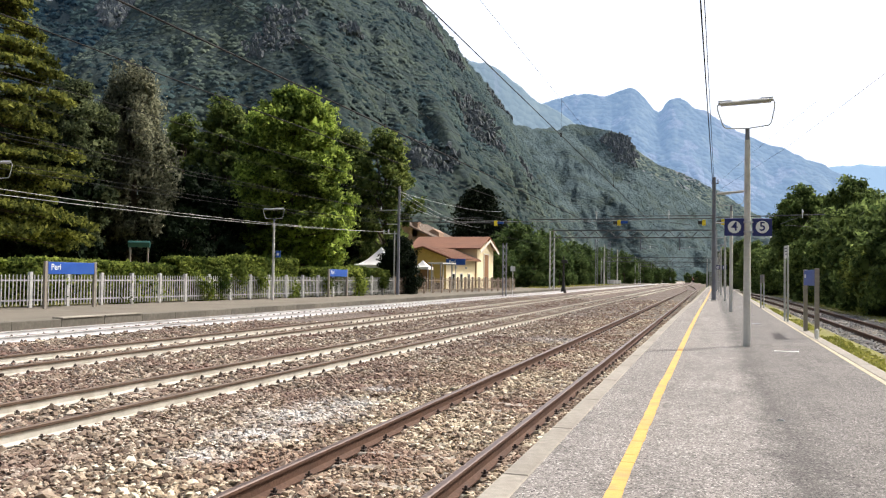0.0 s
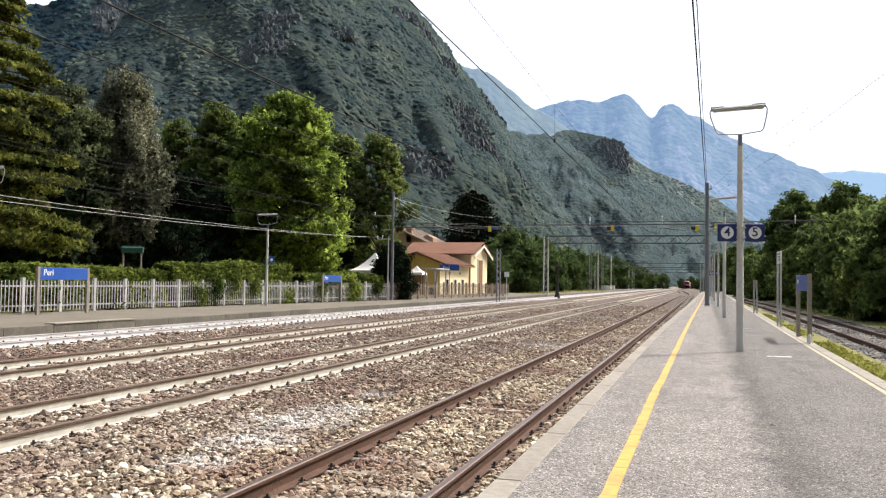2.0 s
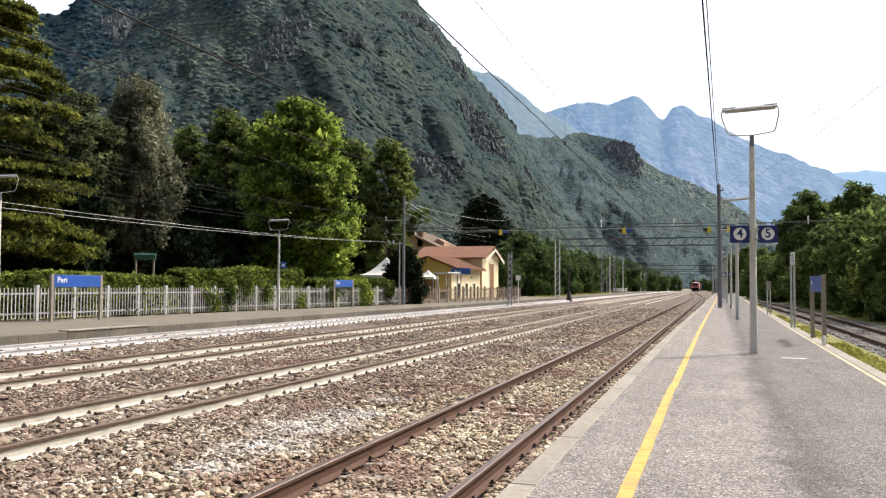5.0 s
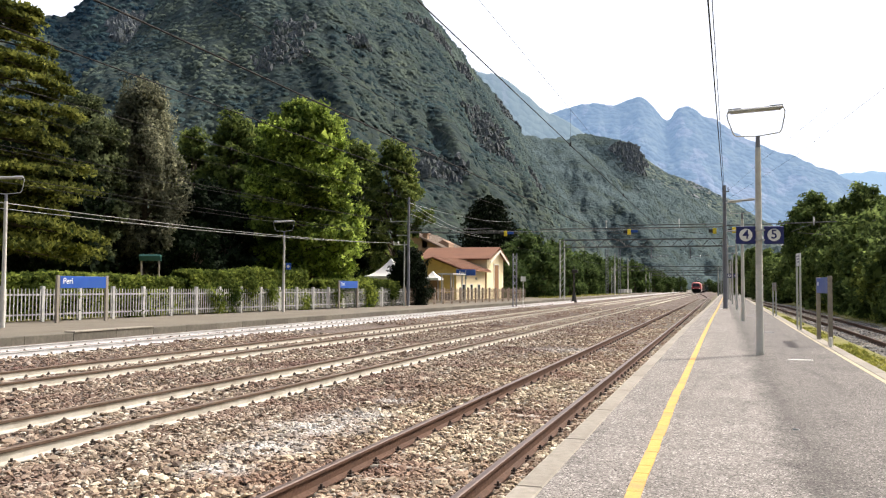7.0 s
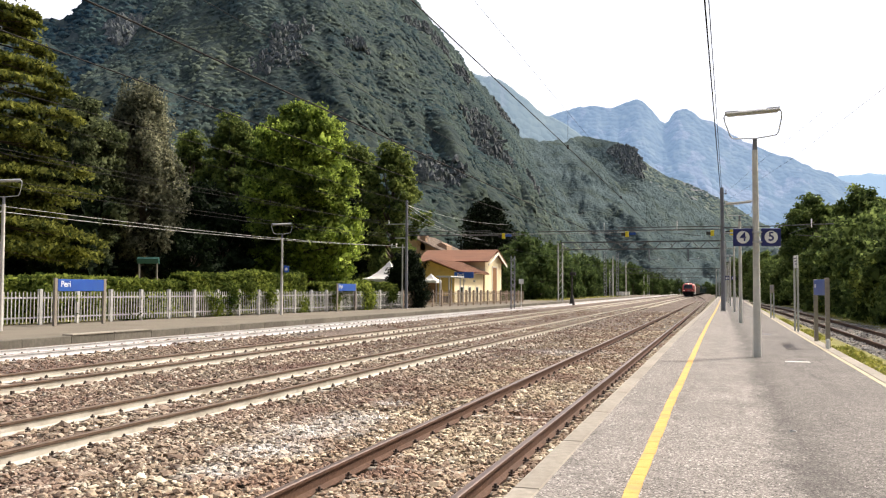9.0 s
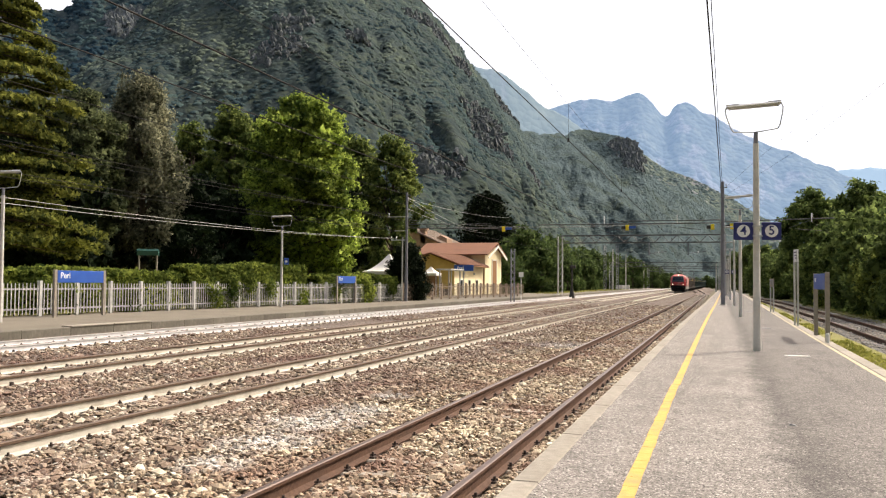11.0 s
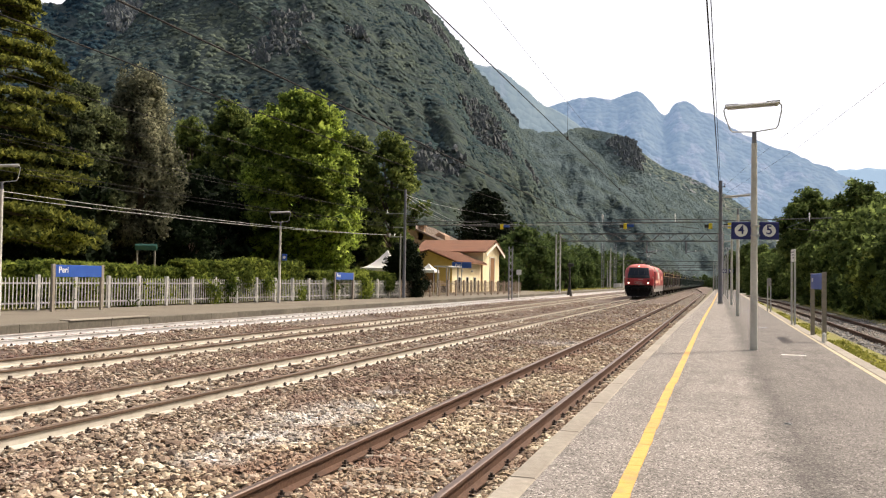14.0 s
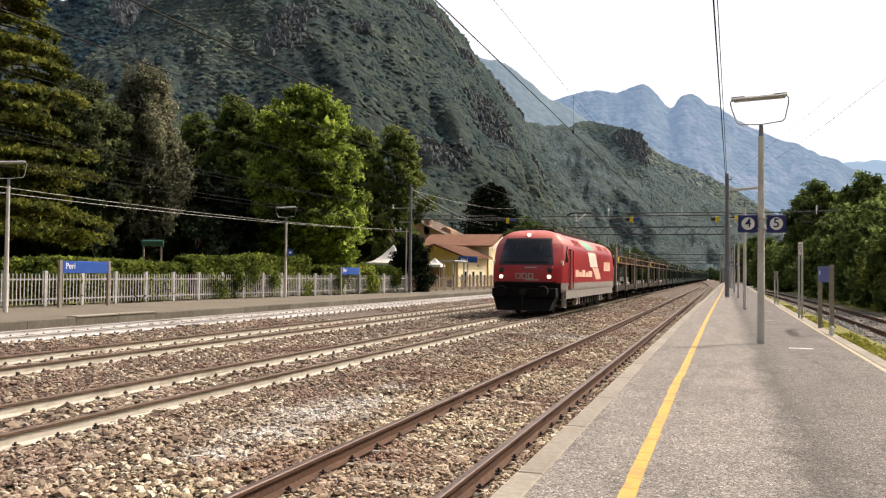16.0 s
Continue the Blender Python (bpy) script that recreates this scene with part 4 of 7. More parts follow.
hillside("mountain_rib", [(-292, 1850, 337), (-255, 1830, 328), (-215, 1805, 314), (-179, 1775, 299), (-159, 1750, 282), (-151, 1735, 264), (-146, 1720, 240), (-139, 1705, 215), (-129, 1690, 187), (-114, 1670, 151)],
         [(-306, 1790, 314), (-283, 1765, 292), (-257, 1735, 268), (-234, 1705, 245), (-213, 1680, 223), (-193, 1662, 202), (-174, 1645, 185), (-155, 1630, 168), (-135, 1615, 151), (-116, 1600, 131)],
         170, 60, HILL_MID, "wooded rib with a shaded face and a bare crag", rough=0.1, crown=14.0, tall=3.0, seed=29, woods=3000, grown=1.7,
         cliffs=((-171, 1735, 265, 24), (-159, 1710, 242, 22), (-192, 1755, 281, 20)))
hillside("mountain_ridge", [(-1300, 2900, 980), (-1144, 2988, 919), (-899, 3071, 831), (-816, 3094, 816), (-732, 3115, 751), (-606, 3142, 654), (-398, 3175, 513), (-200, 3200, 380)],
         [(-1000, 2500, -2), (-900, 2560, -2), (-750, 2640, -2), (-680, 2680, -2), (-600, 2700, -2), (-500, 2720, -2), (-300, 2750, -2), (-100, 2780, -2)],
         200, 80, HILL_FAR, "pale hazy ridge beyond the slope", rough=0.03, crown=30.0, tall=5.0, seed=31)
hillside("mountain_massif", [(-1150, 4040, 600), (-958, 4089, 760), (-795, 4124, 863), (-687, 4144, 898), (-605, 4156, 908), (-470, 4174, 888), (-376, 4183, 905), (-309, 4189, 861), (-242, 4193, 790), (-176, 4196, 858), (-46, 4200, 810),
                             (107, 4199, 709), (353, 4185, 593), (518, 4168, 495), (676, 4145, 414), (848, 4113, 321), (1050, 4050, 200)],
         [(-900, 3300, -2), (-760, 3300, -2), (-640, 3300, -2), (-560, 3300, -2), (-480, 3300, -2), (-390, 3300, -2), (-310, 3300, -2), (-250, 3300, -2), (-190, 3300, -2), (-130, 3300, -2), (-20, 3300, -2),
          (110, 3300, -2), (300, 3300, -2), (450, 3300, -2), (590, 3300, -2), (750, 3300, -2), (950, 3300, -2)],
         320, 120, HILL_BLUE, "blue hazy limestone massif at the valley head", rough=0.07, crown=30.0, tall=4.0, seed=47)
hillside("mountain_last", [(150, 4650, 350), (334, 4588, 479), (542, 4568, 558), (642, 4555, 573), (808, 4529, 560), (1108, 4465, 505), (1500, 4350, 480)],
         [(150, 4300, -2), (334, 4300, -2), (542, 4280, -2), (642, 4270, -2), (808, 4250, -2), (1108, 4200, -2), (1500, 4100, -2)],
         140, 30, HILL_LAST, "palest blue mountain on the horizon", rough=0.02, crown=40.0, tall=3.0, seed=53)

# unseen slopes across and behind, added to close the valley and cut sky light
hillside("unseen_slope_opposite", [(1500, 1500, 350), (1300, 800, 620), (1200, 200, 760), (1100, -400, 760), (800, -900, 700)],
         [(800, 1300, -2), (560, 700, -2), (450, 150, -2), (400, -250, -2), (300, -450, -2)],
         80, 30, HILL_BACK, "unseen wooded slope added across the valley", rough=0.04, crown=40.0, tall=5.0, seed=61)
hillside("unseen_slope_behind", [(800, -1000, 650), (200, -1300, 560), (-500, -1100, 700), (-900, -300, 600), (-760, 250, 300)],
         [(350, -500, -2), (50, -600, -2), (-250, -500, -2), (-400, -150, -2), (-420, 120, -2)],
         80, 30, HILL_BACK, "unseen wooded slope added behind the station", rough=0.04, crown=40.0, tall=5.0, seed=67)


# ---- plants ----
def leaf_mesh(name, pts, size, material, flat=0.0, up=0.35, out=None):
    """Small bent leaves or sprays, one at each point."""
    n = len(pts)
    d = RNG.normal(size=(n, 3)) * (1.0 if out is None else 0.62)
    d[:, 2] = d[:, 2] * (1 - flat) + up
    if out is not None:
        d += out
    d /= np.linalg.norm(d, axis=1)[:, None] + 1e-9
    a = np.cross(d, RNG.normal(size=(n, 3)))
    a /= np.linalg.norm(a, axis=1)[:, None] + 1e-9
    b = np.cross(d, a)
    s = (size * RNG.uniform(0.6, 1.35, n))[:, None]
    a, b = a * s, b * s * 0.75
    lift = d * s * 0.25
    v = np.stack([pts - a, pts + a * 0.8 + b - lift, pts + a * 0.8 - b - lift], 1).reshape(-1, 3)
    f = (np.arange(n) * 3)[:, None] + np.array([0, 1, 2])[None]
    return raw_mesh(name, v, f, material)


def shell(centre, radii, n, fill=0.35):
    d = RNG.normal(size=(n, 3))
    d /= np.linalg.norm(d, axis=1)[:, None]
    r = 1 - fill * RNG.random(n) ** 1.6
    return np.asarray(centre) + d * r[:, None] * np.asarray(radii) * (1 + 0.12 * RNG.normal(size=(n, 1))), d


def broad_tree(name, label, height, spread, base, lobes, leaves, size, material, seed, lean=0.0, lobe=0.24, category="tree", hang=1.0):
    """Trunk, limbs and a crown of boughs; each bough carries leafy clumps round a dense heart."""
    global RNG
    keep, RNG = RNG, np.random.default_rng(seed)
    t = thing(name, label, category)
    crown_h = height - base
    pts, outs, sizes, limbs = [], [], [], Shape()
    limbs.tube((0, 0, -0.4), (0.1, 0, base), 0.028 * height, 0.02 * height, 9)
    limbs.tube((0.1, 0, base), (0.2 + lean, 0.1, base + 0.6 * crown_h), 0.02 * height, 0.006 * height, 8)
    for k in range(lobes):
        h = ((k + 0.5) / lobes) ** 0.85
        wide = spread * (math.sin(math.pi * min(1, 0.18 + 0.74 * h)) ** 0.8)
        a = 2.4 * k + RNG.uniform(-0.5, 0.5)
        rr = wide * RNG.uniform(0.5, 0.95) * (0.35 if h > 0.93 else 1)
        rad = lobe * spread * RNG.uniform(0.75, 1.3)
        rad = np.array([rad, rad, rad * RNG.uniform(0.7, 1.0) * hang])
        c = np.array([math.cos(a) * rr + lean * h, math.sin(a) * rr, base + crown_h * h - 0.6 * rad[2]])
        m = max(30, int(leaves / lobes * RNG.uniform(0.7, 1.3)))
        hearts, way = shell(c, rad, 11, 0.3)
        pick = RNG.integers(0, len(hearts), m)
        p = hearts[pick] + RNG.normal(size=(m, 3)) * rad * 0.2 * np.array((1, 1, 0.8 * hang))
        d = way[pick] + 0.5 * RNG.normal(size=(m, 3))
        pts.append(p)
        outs.append(d / (np.linalg.norm(d, axis=1)[:, None] + 1e-9))
        sizes.append(np.full(m, size))
        q, d = shell(c, rad * 0.85, m // 9, 0.9)
        pts.append(q)
        outs.append(d)
        sizes.append(np.full(len(q), 2.1 * size))
        mid = (0.15 + 0.5 * lean * h, 0.05, base + crown_h * h * 0.55)
        limbs.tube(mid, c, 0.006 * height, 0.0025 * height, 5, caps=False)
    part("trunk", limbs, BARK, t)
    part("crown", leaf_mesh("crown", np.concatenate(pts), np.concatenate(sizes), material, up=0.15, out=np.concatenate(outs)), None, t)
    RNG = keep
    return t


def layered_conifer(name, label, height, spread, base, tiers, leaves, size, material, seed, droop=0.12, pad=0.3, flat=0.5, thick=0.028, power=0.75, sprays=0):
    """Straight stem with tiers of flat boughs; sprays: pads of needles strung along each bough."""
    global RNG
    keep, RNG = RNG, np.random.default_rng(seed)
    t = thing(name, label, "tree")
    limbs = Shape().tube((0, 0, -0.4), (0, 0, height), 0.025 * height, 0.004 * height, 9)
    pts = []
    for k in range(tiers):
        h = k / (tiers - 1)
        z = base + (height - base) * h
        reach = spread * (1 - h) ** power + 0.35
        n = max(4, int(9 * (1 - 0.5 * h)))
        for j in range(n):
            a = 2 * math.pi * (j + RNG.uniform(-0.3, 0.3)) / n + 0.7 * k
            length = reach * RNG.uniform(0.7, 1.1)
            zz = z + (RNG.uniform(-0.35, 0.35) if sprays else 0)
            m = int(leaves / tiers / n * (0.5 + (1 - h)))
            u = RNG.random(m) ** 0.6
            side = RNG.normal(size=m) * pad * (0.35 + 0.65 * u) * length * 0.45
            if sprays:
                heart = np.c_[RNG.uniform(0.25, 1.0, sprays) ** 0.7, RNG.normal(size=sprays) * 0.16 * length]
                pick = RNG.integers(0, sprays, m)
                u = np.clip(heart[pick, 0] + RNG.normal(size=m) * 0.055, 0, 1.1)
                side = heart[pick, 1] + RNG.normal(size=m) * 0.4
            dz = -droop * length * u ** 2 + RNG.normal(size=m) * thick * length + 0.1
            x = math.cos(a) * u * length - math.sin(a) * side
            y = math.sin(a) * u * length + math.cos(a) * side
            pts.append(np.c_[x, y, zz + dz])
            limbs.tube((0, 0, zz), (math.cos(a) * length * 0.9, math.sin(a) * length * 0.9, zz - droop * length * 0.8), 0.05, 0.015, 5, caps=False)
    part("trunk", limbs, BARK, t)
    part("crown", leaf_mesh("crown", np.concatenate(pts), size, material, flat=flat, up=0.6), None, t)
    RNG = keep
    return t


def placed(t, x, y, z=-0.3, turn=0, grow=1.0):
    t.matrix_basis = pose(x, y, z, 0, 0, turn)
    t.scale = (grow, grow, grow)
    return t


def again(t, x, y, z=-0.3, turn=0, grow=1.0, label=""):
    c = copy_thing(t, pose(x, y, z, 0, 0, turn))
    c.scale = (grow, grow, grow)
    return tagged(c, label)


def hedge(x0, y0, x1, y1, height, width, count, label):
    h = thing("hedge", label, "hedge")
    length = math.hypot(x1 - x0, y1 - y0)
    u = RNG.random(count)
    edge = RNG.random(count)
    hh = height * (1 + 0.16 * fbm(u * length * 0.6, u * 0 + 3.3, 5))
    w = np.where(edge < 0.45, RNG.uniform(-0.5, 0.5, count), np.where(edge < 0.8, 0.5, -0.5)) * width * RNG.uniform(0.85, 1.15, count)
    z = np.where(edge < 0.45, hh + RNG.normal(size=count) * 0.06, hh * RNG.uniform(0.05, 1.0, count))
    dx, dy = (x1 - x0) / length, (y1 - y0) / length
    part("foliage", leaf_mesh("foliage", np.c_[x0 + dx * u * length + dy * w, y0 + dy * u * length - dx * w, z + P_FAR], 0.11, LEAF_HEDGE, up=0.5), None, h)
    clumps = RNG.random((max(3, int(length / 1.6)), 2))
    pick = clumps[RNG.integers(0, len(clumps), count // 3)]
    u2 = np.clip(pick[:, 0] + RNG.normal(size=count // 3) * 0.28 / length, 0, 1) * length
    w2 = 0.5 * width + 0.62 * RNG.random(count // 3) + 0.12 * RNG.normal(size=count // 3)
    z2 = height * (0.1 + 0.6 * pick[:, 1]) + RNG.normal(size=count // 3) * 0.3
    part("overgrowth", leaf_mesh("overgrowth", np.c_[x0 + dx * u2 + dy * w2, y0 + dy * u2 - dx * w2, np.clip(z2, 0.05, height) + P_FAR], 0.085, LEAF_HEDGE, up=0.3), None, h, "loose shoots pushing through the fence")
    core = Shape()
    k = max(3, int(length / 2))
    for i in range(k):
        a, b = i / k, (i + 1) / k
        core.tube((x0 + (x1 - x0) * a, y0 + (y1 - y0) * a, P_FAR - 0.2), (x0 + (x1 - x0) * a, y0 + (y1 - y0) * a, P_FAR + 0.7 * height), 0.04, 0.02, 5)
    part("stems", core, BARK, h)
    return h


cedar = placed(layered_conifer("cedar_tree", "tall cedar with tiers of yellow-green boughs", 18.2, 4.7, 4.2, 15, 76000, 0.13, LEAF_CEDAR, 3, pad=0.7, droop=0.15, flat=0.75, thick=0.02, sprays=10, power=0.45), -34.6, 33.0)
grey = placed(broad_tree("willow_tree", "slender grey-green tree with drooping foliage", 15.9, 2.5, 4.2, 44, 46000, 0.095, LEAF_GREY, 5, lobe=0.36, hang=1.5), -37.6, 48.5)
olive_tree = placed(broad_tree("elm_tree", "grey-green broadleaf tree beside the cedar", 14.0, 2.7, 4.6, 40, 36000, 0.11, LEAF_ELM, 17, lobe=0.33), -38.7, 44.0)
plane = placed(broad_tree("plane_tree", "large plane tree with bright yellow-green leaves", 16.0, 4.2, 2.6, 52, 84000, 0.135, LEAF_PLANE, 12, lobe=0.31, lean=-0.6), -29.7, 57.5)
dark = placed(broad_tree("lime_tree", "broadleaf tree behind the hedge, its deep shade in near-black leaves", 15.0, 5.2, 1.2, 40, 8000, 0.27, LEAF_SHADE, 21, lobe=0.26), -44, 76)
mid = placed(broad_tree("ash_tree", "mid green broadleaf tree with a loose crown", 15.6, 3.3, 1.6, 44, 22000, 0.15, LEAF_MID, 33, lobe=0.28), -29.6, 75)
# shade-coloured trees fill the dark below and between the other crowns
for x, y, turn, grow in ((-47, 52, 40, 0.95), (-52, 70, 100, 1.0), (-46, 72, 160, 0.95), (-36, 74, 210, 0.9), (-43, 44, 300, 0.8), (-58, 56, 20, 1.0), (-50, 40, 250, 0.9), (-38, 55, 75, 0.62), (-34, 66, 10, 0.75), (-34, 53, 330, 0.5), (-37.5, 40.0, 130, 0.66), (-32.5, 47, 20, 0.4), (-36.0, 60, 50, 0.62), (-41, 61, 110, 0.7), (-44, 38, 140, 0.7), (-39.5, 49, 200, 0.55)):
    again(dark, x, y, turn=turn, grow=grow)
for x, y, turn, grow in ((-41.3, 66, 70, 1.1), (-36.0, 81, 30, 1.08), (-45.6, 66, 140, 1.02), (-37.6, 68, 200, 1.04)):
    again(mid, x, y, turn=turn, grow=grow)
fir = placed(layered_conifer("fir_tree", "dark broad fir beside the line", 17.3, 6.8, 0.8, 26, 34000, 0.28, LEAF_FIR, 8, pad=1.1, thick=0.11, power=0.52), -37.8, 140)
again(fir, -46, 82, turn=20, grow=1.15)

light_leaf = broad_tree("robinia_tree", "young light green tree beside the line", 10.0, 4.2, 0.4, 34, 3700, 0.32, LEAF_LIGHT, 44, lobe=0.33)
placed(light_leaf, -33, 150)
row_rng = random.Random(5)
for x, y, g in ((-29, 118, 0.6), (-26, 128, 0.75), (-30, 135, 1.0), (-25, 146, 0.65), (-31, 165, 1.05), (-26, 172, 0.8), (-33, 180, 1.2), (-27, 190, 0.9), (-31, 205, 0.94), (-27, 214, 0.85), (-34, 225, 1.19), (-28, 240, 1.1),
                (-31, 255, 0.99), (-25, 262, 0.93), (-29, 280, 0.81), (-22, 300, 0.71), (-26, 320, 0.81), (-20, 340, 0.62), (-24, 365, 0.81), (-17, 385, 0.62), (-21, 410, 0.74), (-40, 155, 1.3), (-45, 190, 1.5), (-42, 230, 1.36), (-38, 300, 1.05), (-34, 350, 1.05), (-30, 420, 1.05), (3, 275, 0.56), (0, 310, 0.5), (4, 340, 0.62), (-2, 380, 0.43), (-6, 470, 0.62), (2, 460, 0.68), (-12, 500, 0.62)):
    again(light_leaf, x, y, turn=row_rng.uniform(0, 360), grow=g * row_rng.uniform(0.9, 1.1))
right_tree = placed(broad_tree("hornbeam_tree", "dense dark green tree beside the siding", 14.0, 5.2, 0.8, 60, 20000, 0.19, LEAF_BUSH, 61, lobe=0.22), 11.5, 118)
bush = placed(broad_tree("hazel_bush", "dense dark green bush beside the siding", 7.6, 3.6, 0.1, 44, 10000, 0.17, LEAF_BUSH, 71, lobe=0.27, category="bush"), 12.2, 57)
lit_bush = placed(broad_tree("elder_bush", "leafy green bush with sunlit shoots", 5.0, 3.0, 0.1, 34, 13000, 0.125, LEAF_SHOOT, 77, lobe=0.3, category="bush"), 12.2, 46)
for x, y, turn, g in ((14.5, 50, 40, 1.05), (12.5, 66, 90, 1.05), (12.0, 75, 140, 1.1), (11.8, 84, 190, 1.05), (11.5, 94, 230, 1.1), (11.2, 104, 280, 0.95), (10.6, 130, 20, 1.0), (9.8, 142, 80, 0.95), (8.8, 156, 130, 1.0), (8.0, 172, 200, 1.0), (16, 60, 10, 1.3), (17, 80, 66, 1.4)):
    again(bush, x, y, turn=turn, grow=g)
for x, y, turn, g in ((14.0, 40, 120, 0.95), (15.5, 44, 200, 1.25), (12.0, 62, 250, 1.1), (10.9, 88, 10, 0.8)):
    again(lit_bush, x, y, turn=turn, grow=g)
for x, y, turn, g in ((14, 132, 70, 0.9), (10.5, 150, 130, 0.62), (9, 185, 200, 0.7), (7, 210, 250, 0.8), (4, 240, 20, 0.75), (16, 110, 40, 1.0)):
    again(right_tree, x, y, turn=turn, grow=g)
hedge(-28.4, 18, -27.2, 38.0, 1.85, 1.1, 26000, "clipped green hedge behind the picket fence")
hedge(-27.1, 38.2, -26.3, 50.0, 2.3, 1.2, 18000, "clipped green hedge behind the picket fence")
hedge(-26.1, 51.5, -24.9, 62.0, 1.9, 1.2, 15000, "clipped green hedge behind the picket fence")
topiary = placed(broad_tree("laurel_bush", "dark rounded evergreen bush beside the mast", 4.75, 1.4, 0.0, 60, 30000, 0.07, LEAF_FIR, 91, lobe=0.45, category="bush"), -24.4, 65.5, 0.15)


def grass_strip():
    n = 16000
    x = np.concatenate([RNG.uniform(2.66, 3.9, n // 2), RNG.uniform(8.6, 11.5, n // 4), RNG.uniform(-24.5, -19.5, n // 4)])
    y = np.concatenate([RNG.uniform(8, 90, n // 2), RNG.uniform(25, 120, n // 4), RNG.uniform(105, 200, n // 4)])
    z = np.concatenate([np.full(n // 2, -0.1), np.full(n // 4, -0.35), np.full(n // 4, 0.35)])
    keep = value_noise(x * 0.8, y * 0.25, 77) > -0.12
    p = np.c_[x, y, z + RNG.uniform(0, 0.05, len(x))][keep]
    solid("grass_tufts", leaf_mesh("grass_tufts", p, 0.06, LEAF_GRASS, up=0.2), None, "dry yellow-green grass tufts beside the siding", "grass", "stuff")
    solid("grass_verge", Shape().box(2.66, 4.2, -10, 190, -0.5, -0.12), GRASS, "dry grass verge beside the siding", "grass", "structure")
    solid("grass_bank", Shape().box(8.4, 40, -10, 400, -0.5, -0.36), GRASS, "rough grass under the bushes", "grass", "structure")
    solid("garden_ground", Shape().box(-120, -27.0, -10, 130, -0.5, 0.1), GRASS, "shaded garden ground behind the hedge", "ground", "structure")


grass_strip()


# ---- station furniture ----
def fence_line(x0, y0, x1, y1, material, label, panel=2.0, tall=1.36):
    length = math.hypot(x1 - x0, y1 - y0)
    n = round(length / panel)
    step = length / n
    turn = math.degrees(math.atan2(-(x1 - x0), y1 - y0))
    post = Shape().box(-0.075, 0.075, -0.075, 0.075, -0.3, tall + 0.1, cut=0.012).mesh("post", material)
    rail = Shape().box(-0.025, 0.025, 0.075, step - 0.075, -0.035, 0.035, cut=0.006).mesh("rail", material)
    slat = Shape()
    slat.add([(-0.01, -0.021, 0.08), (0.01, -0.021, 0.08), (0.01, 0.021, 0.08), (-0.01, 0.021, 0.08),
              (-0.01, -0.021, tall - 0.05), (0.01, -0.021, tall - 0.05), (0.01, 0.021, tall - 0.05), (-0.01, 0.021, tall - 0.05), (-0.01, 0, tall), (0.01, 0, tall)],
             [(3, 2, 1, 0), (0, 1, 5, 4), (2, 3, 7, 6), (1, 2, 6, 9, 5), (3, 0, 4, 8, 7), (4, 5, 9, 8), (6, 7, 8, 9)])
    slat = slat.mesh("slat", material)
    first = None
    for k in range(n):
        m = pose(x0 + (x1 - x0) * k / n, y0 + (y1 - y0) * k / n, P_FAR, 0, 0, turn)
        if first is None:
            first = thing("fence_panel", label, "fence", m, "picket fence beside the platform")
            part("post", post, None, first)
            part("rail", rail, None, first, m=pose(0.03, 0, 0.3))
            part("rail", rail, None, first, m=pose(0.03, 0, tall - 0.25))
            for j in range(10):
                part("slat", slat, None, first, m=pose(0.065, 0.17 + (step - 0.34) * j / 9, 0))
        else:
            copy_thing(first, m)


fence_line(-27.2, 14.0, -25.6, 46.0, PICKET, "pale concrete picket fence panel before the hedge")
fence_line(-25.6, 46.0, -23.9, 63.0, PICKET, "pale concrete picket fence panel before the hedge")
fence_line(-23.9, 63.0, -21.3, 95.0, BROWN_PICKET, "weathered brown picket fence panel beside the station building")


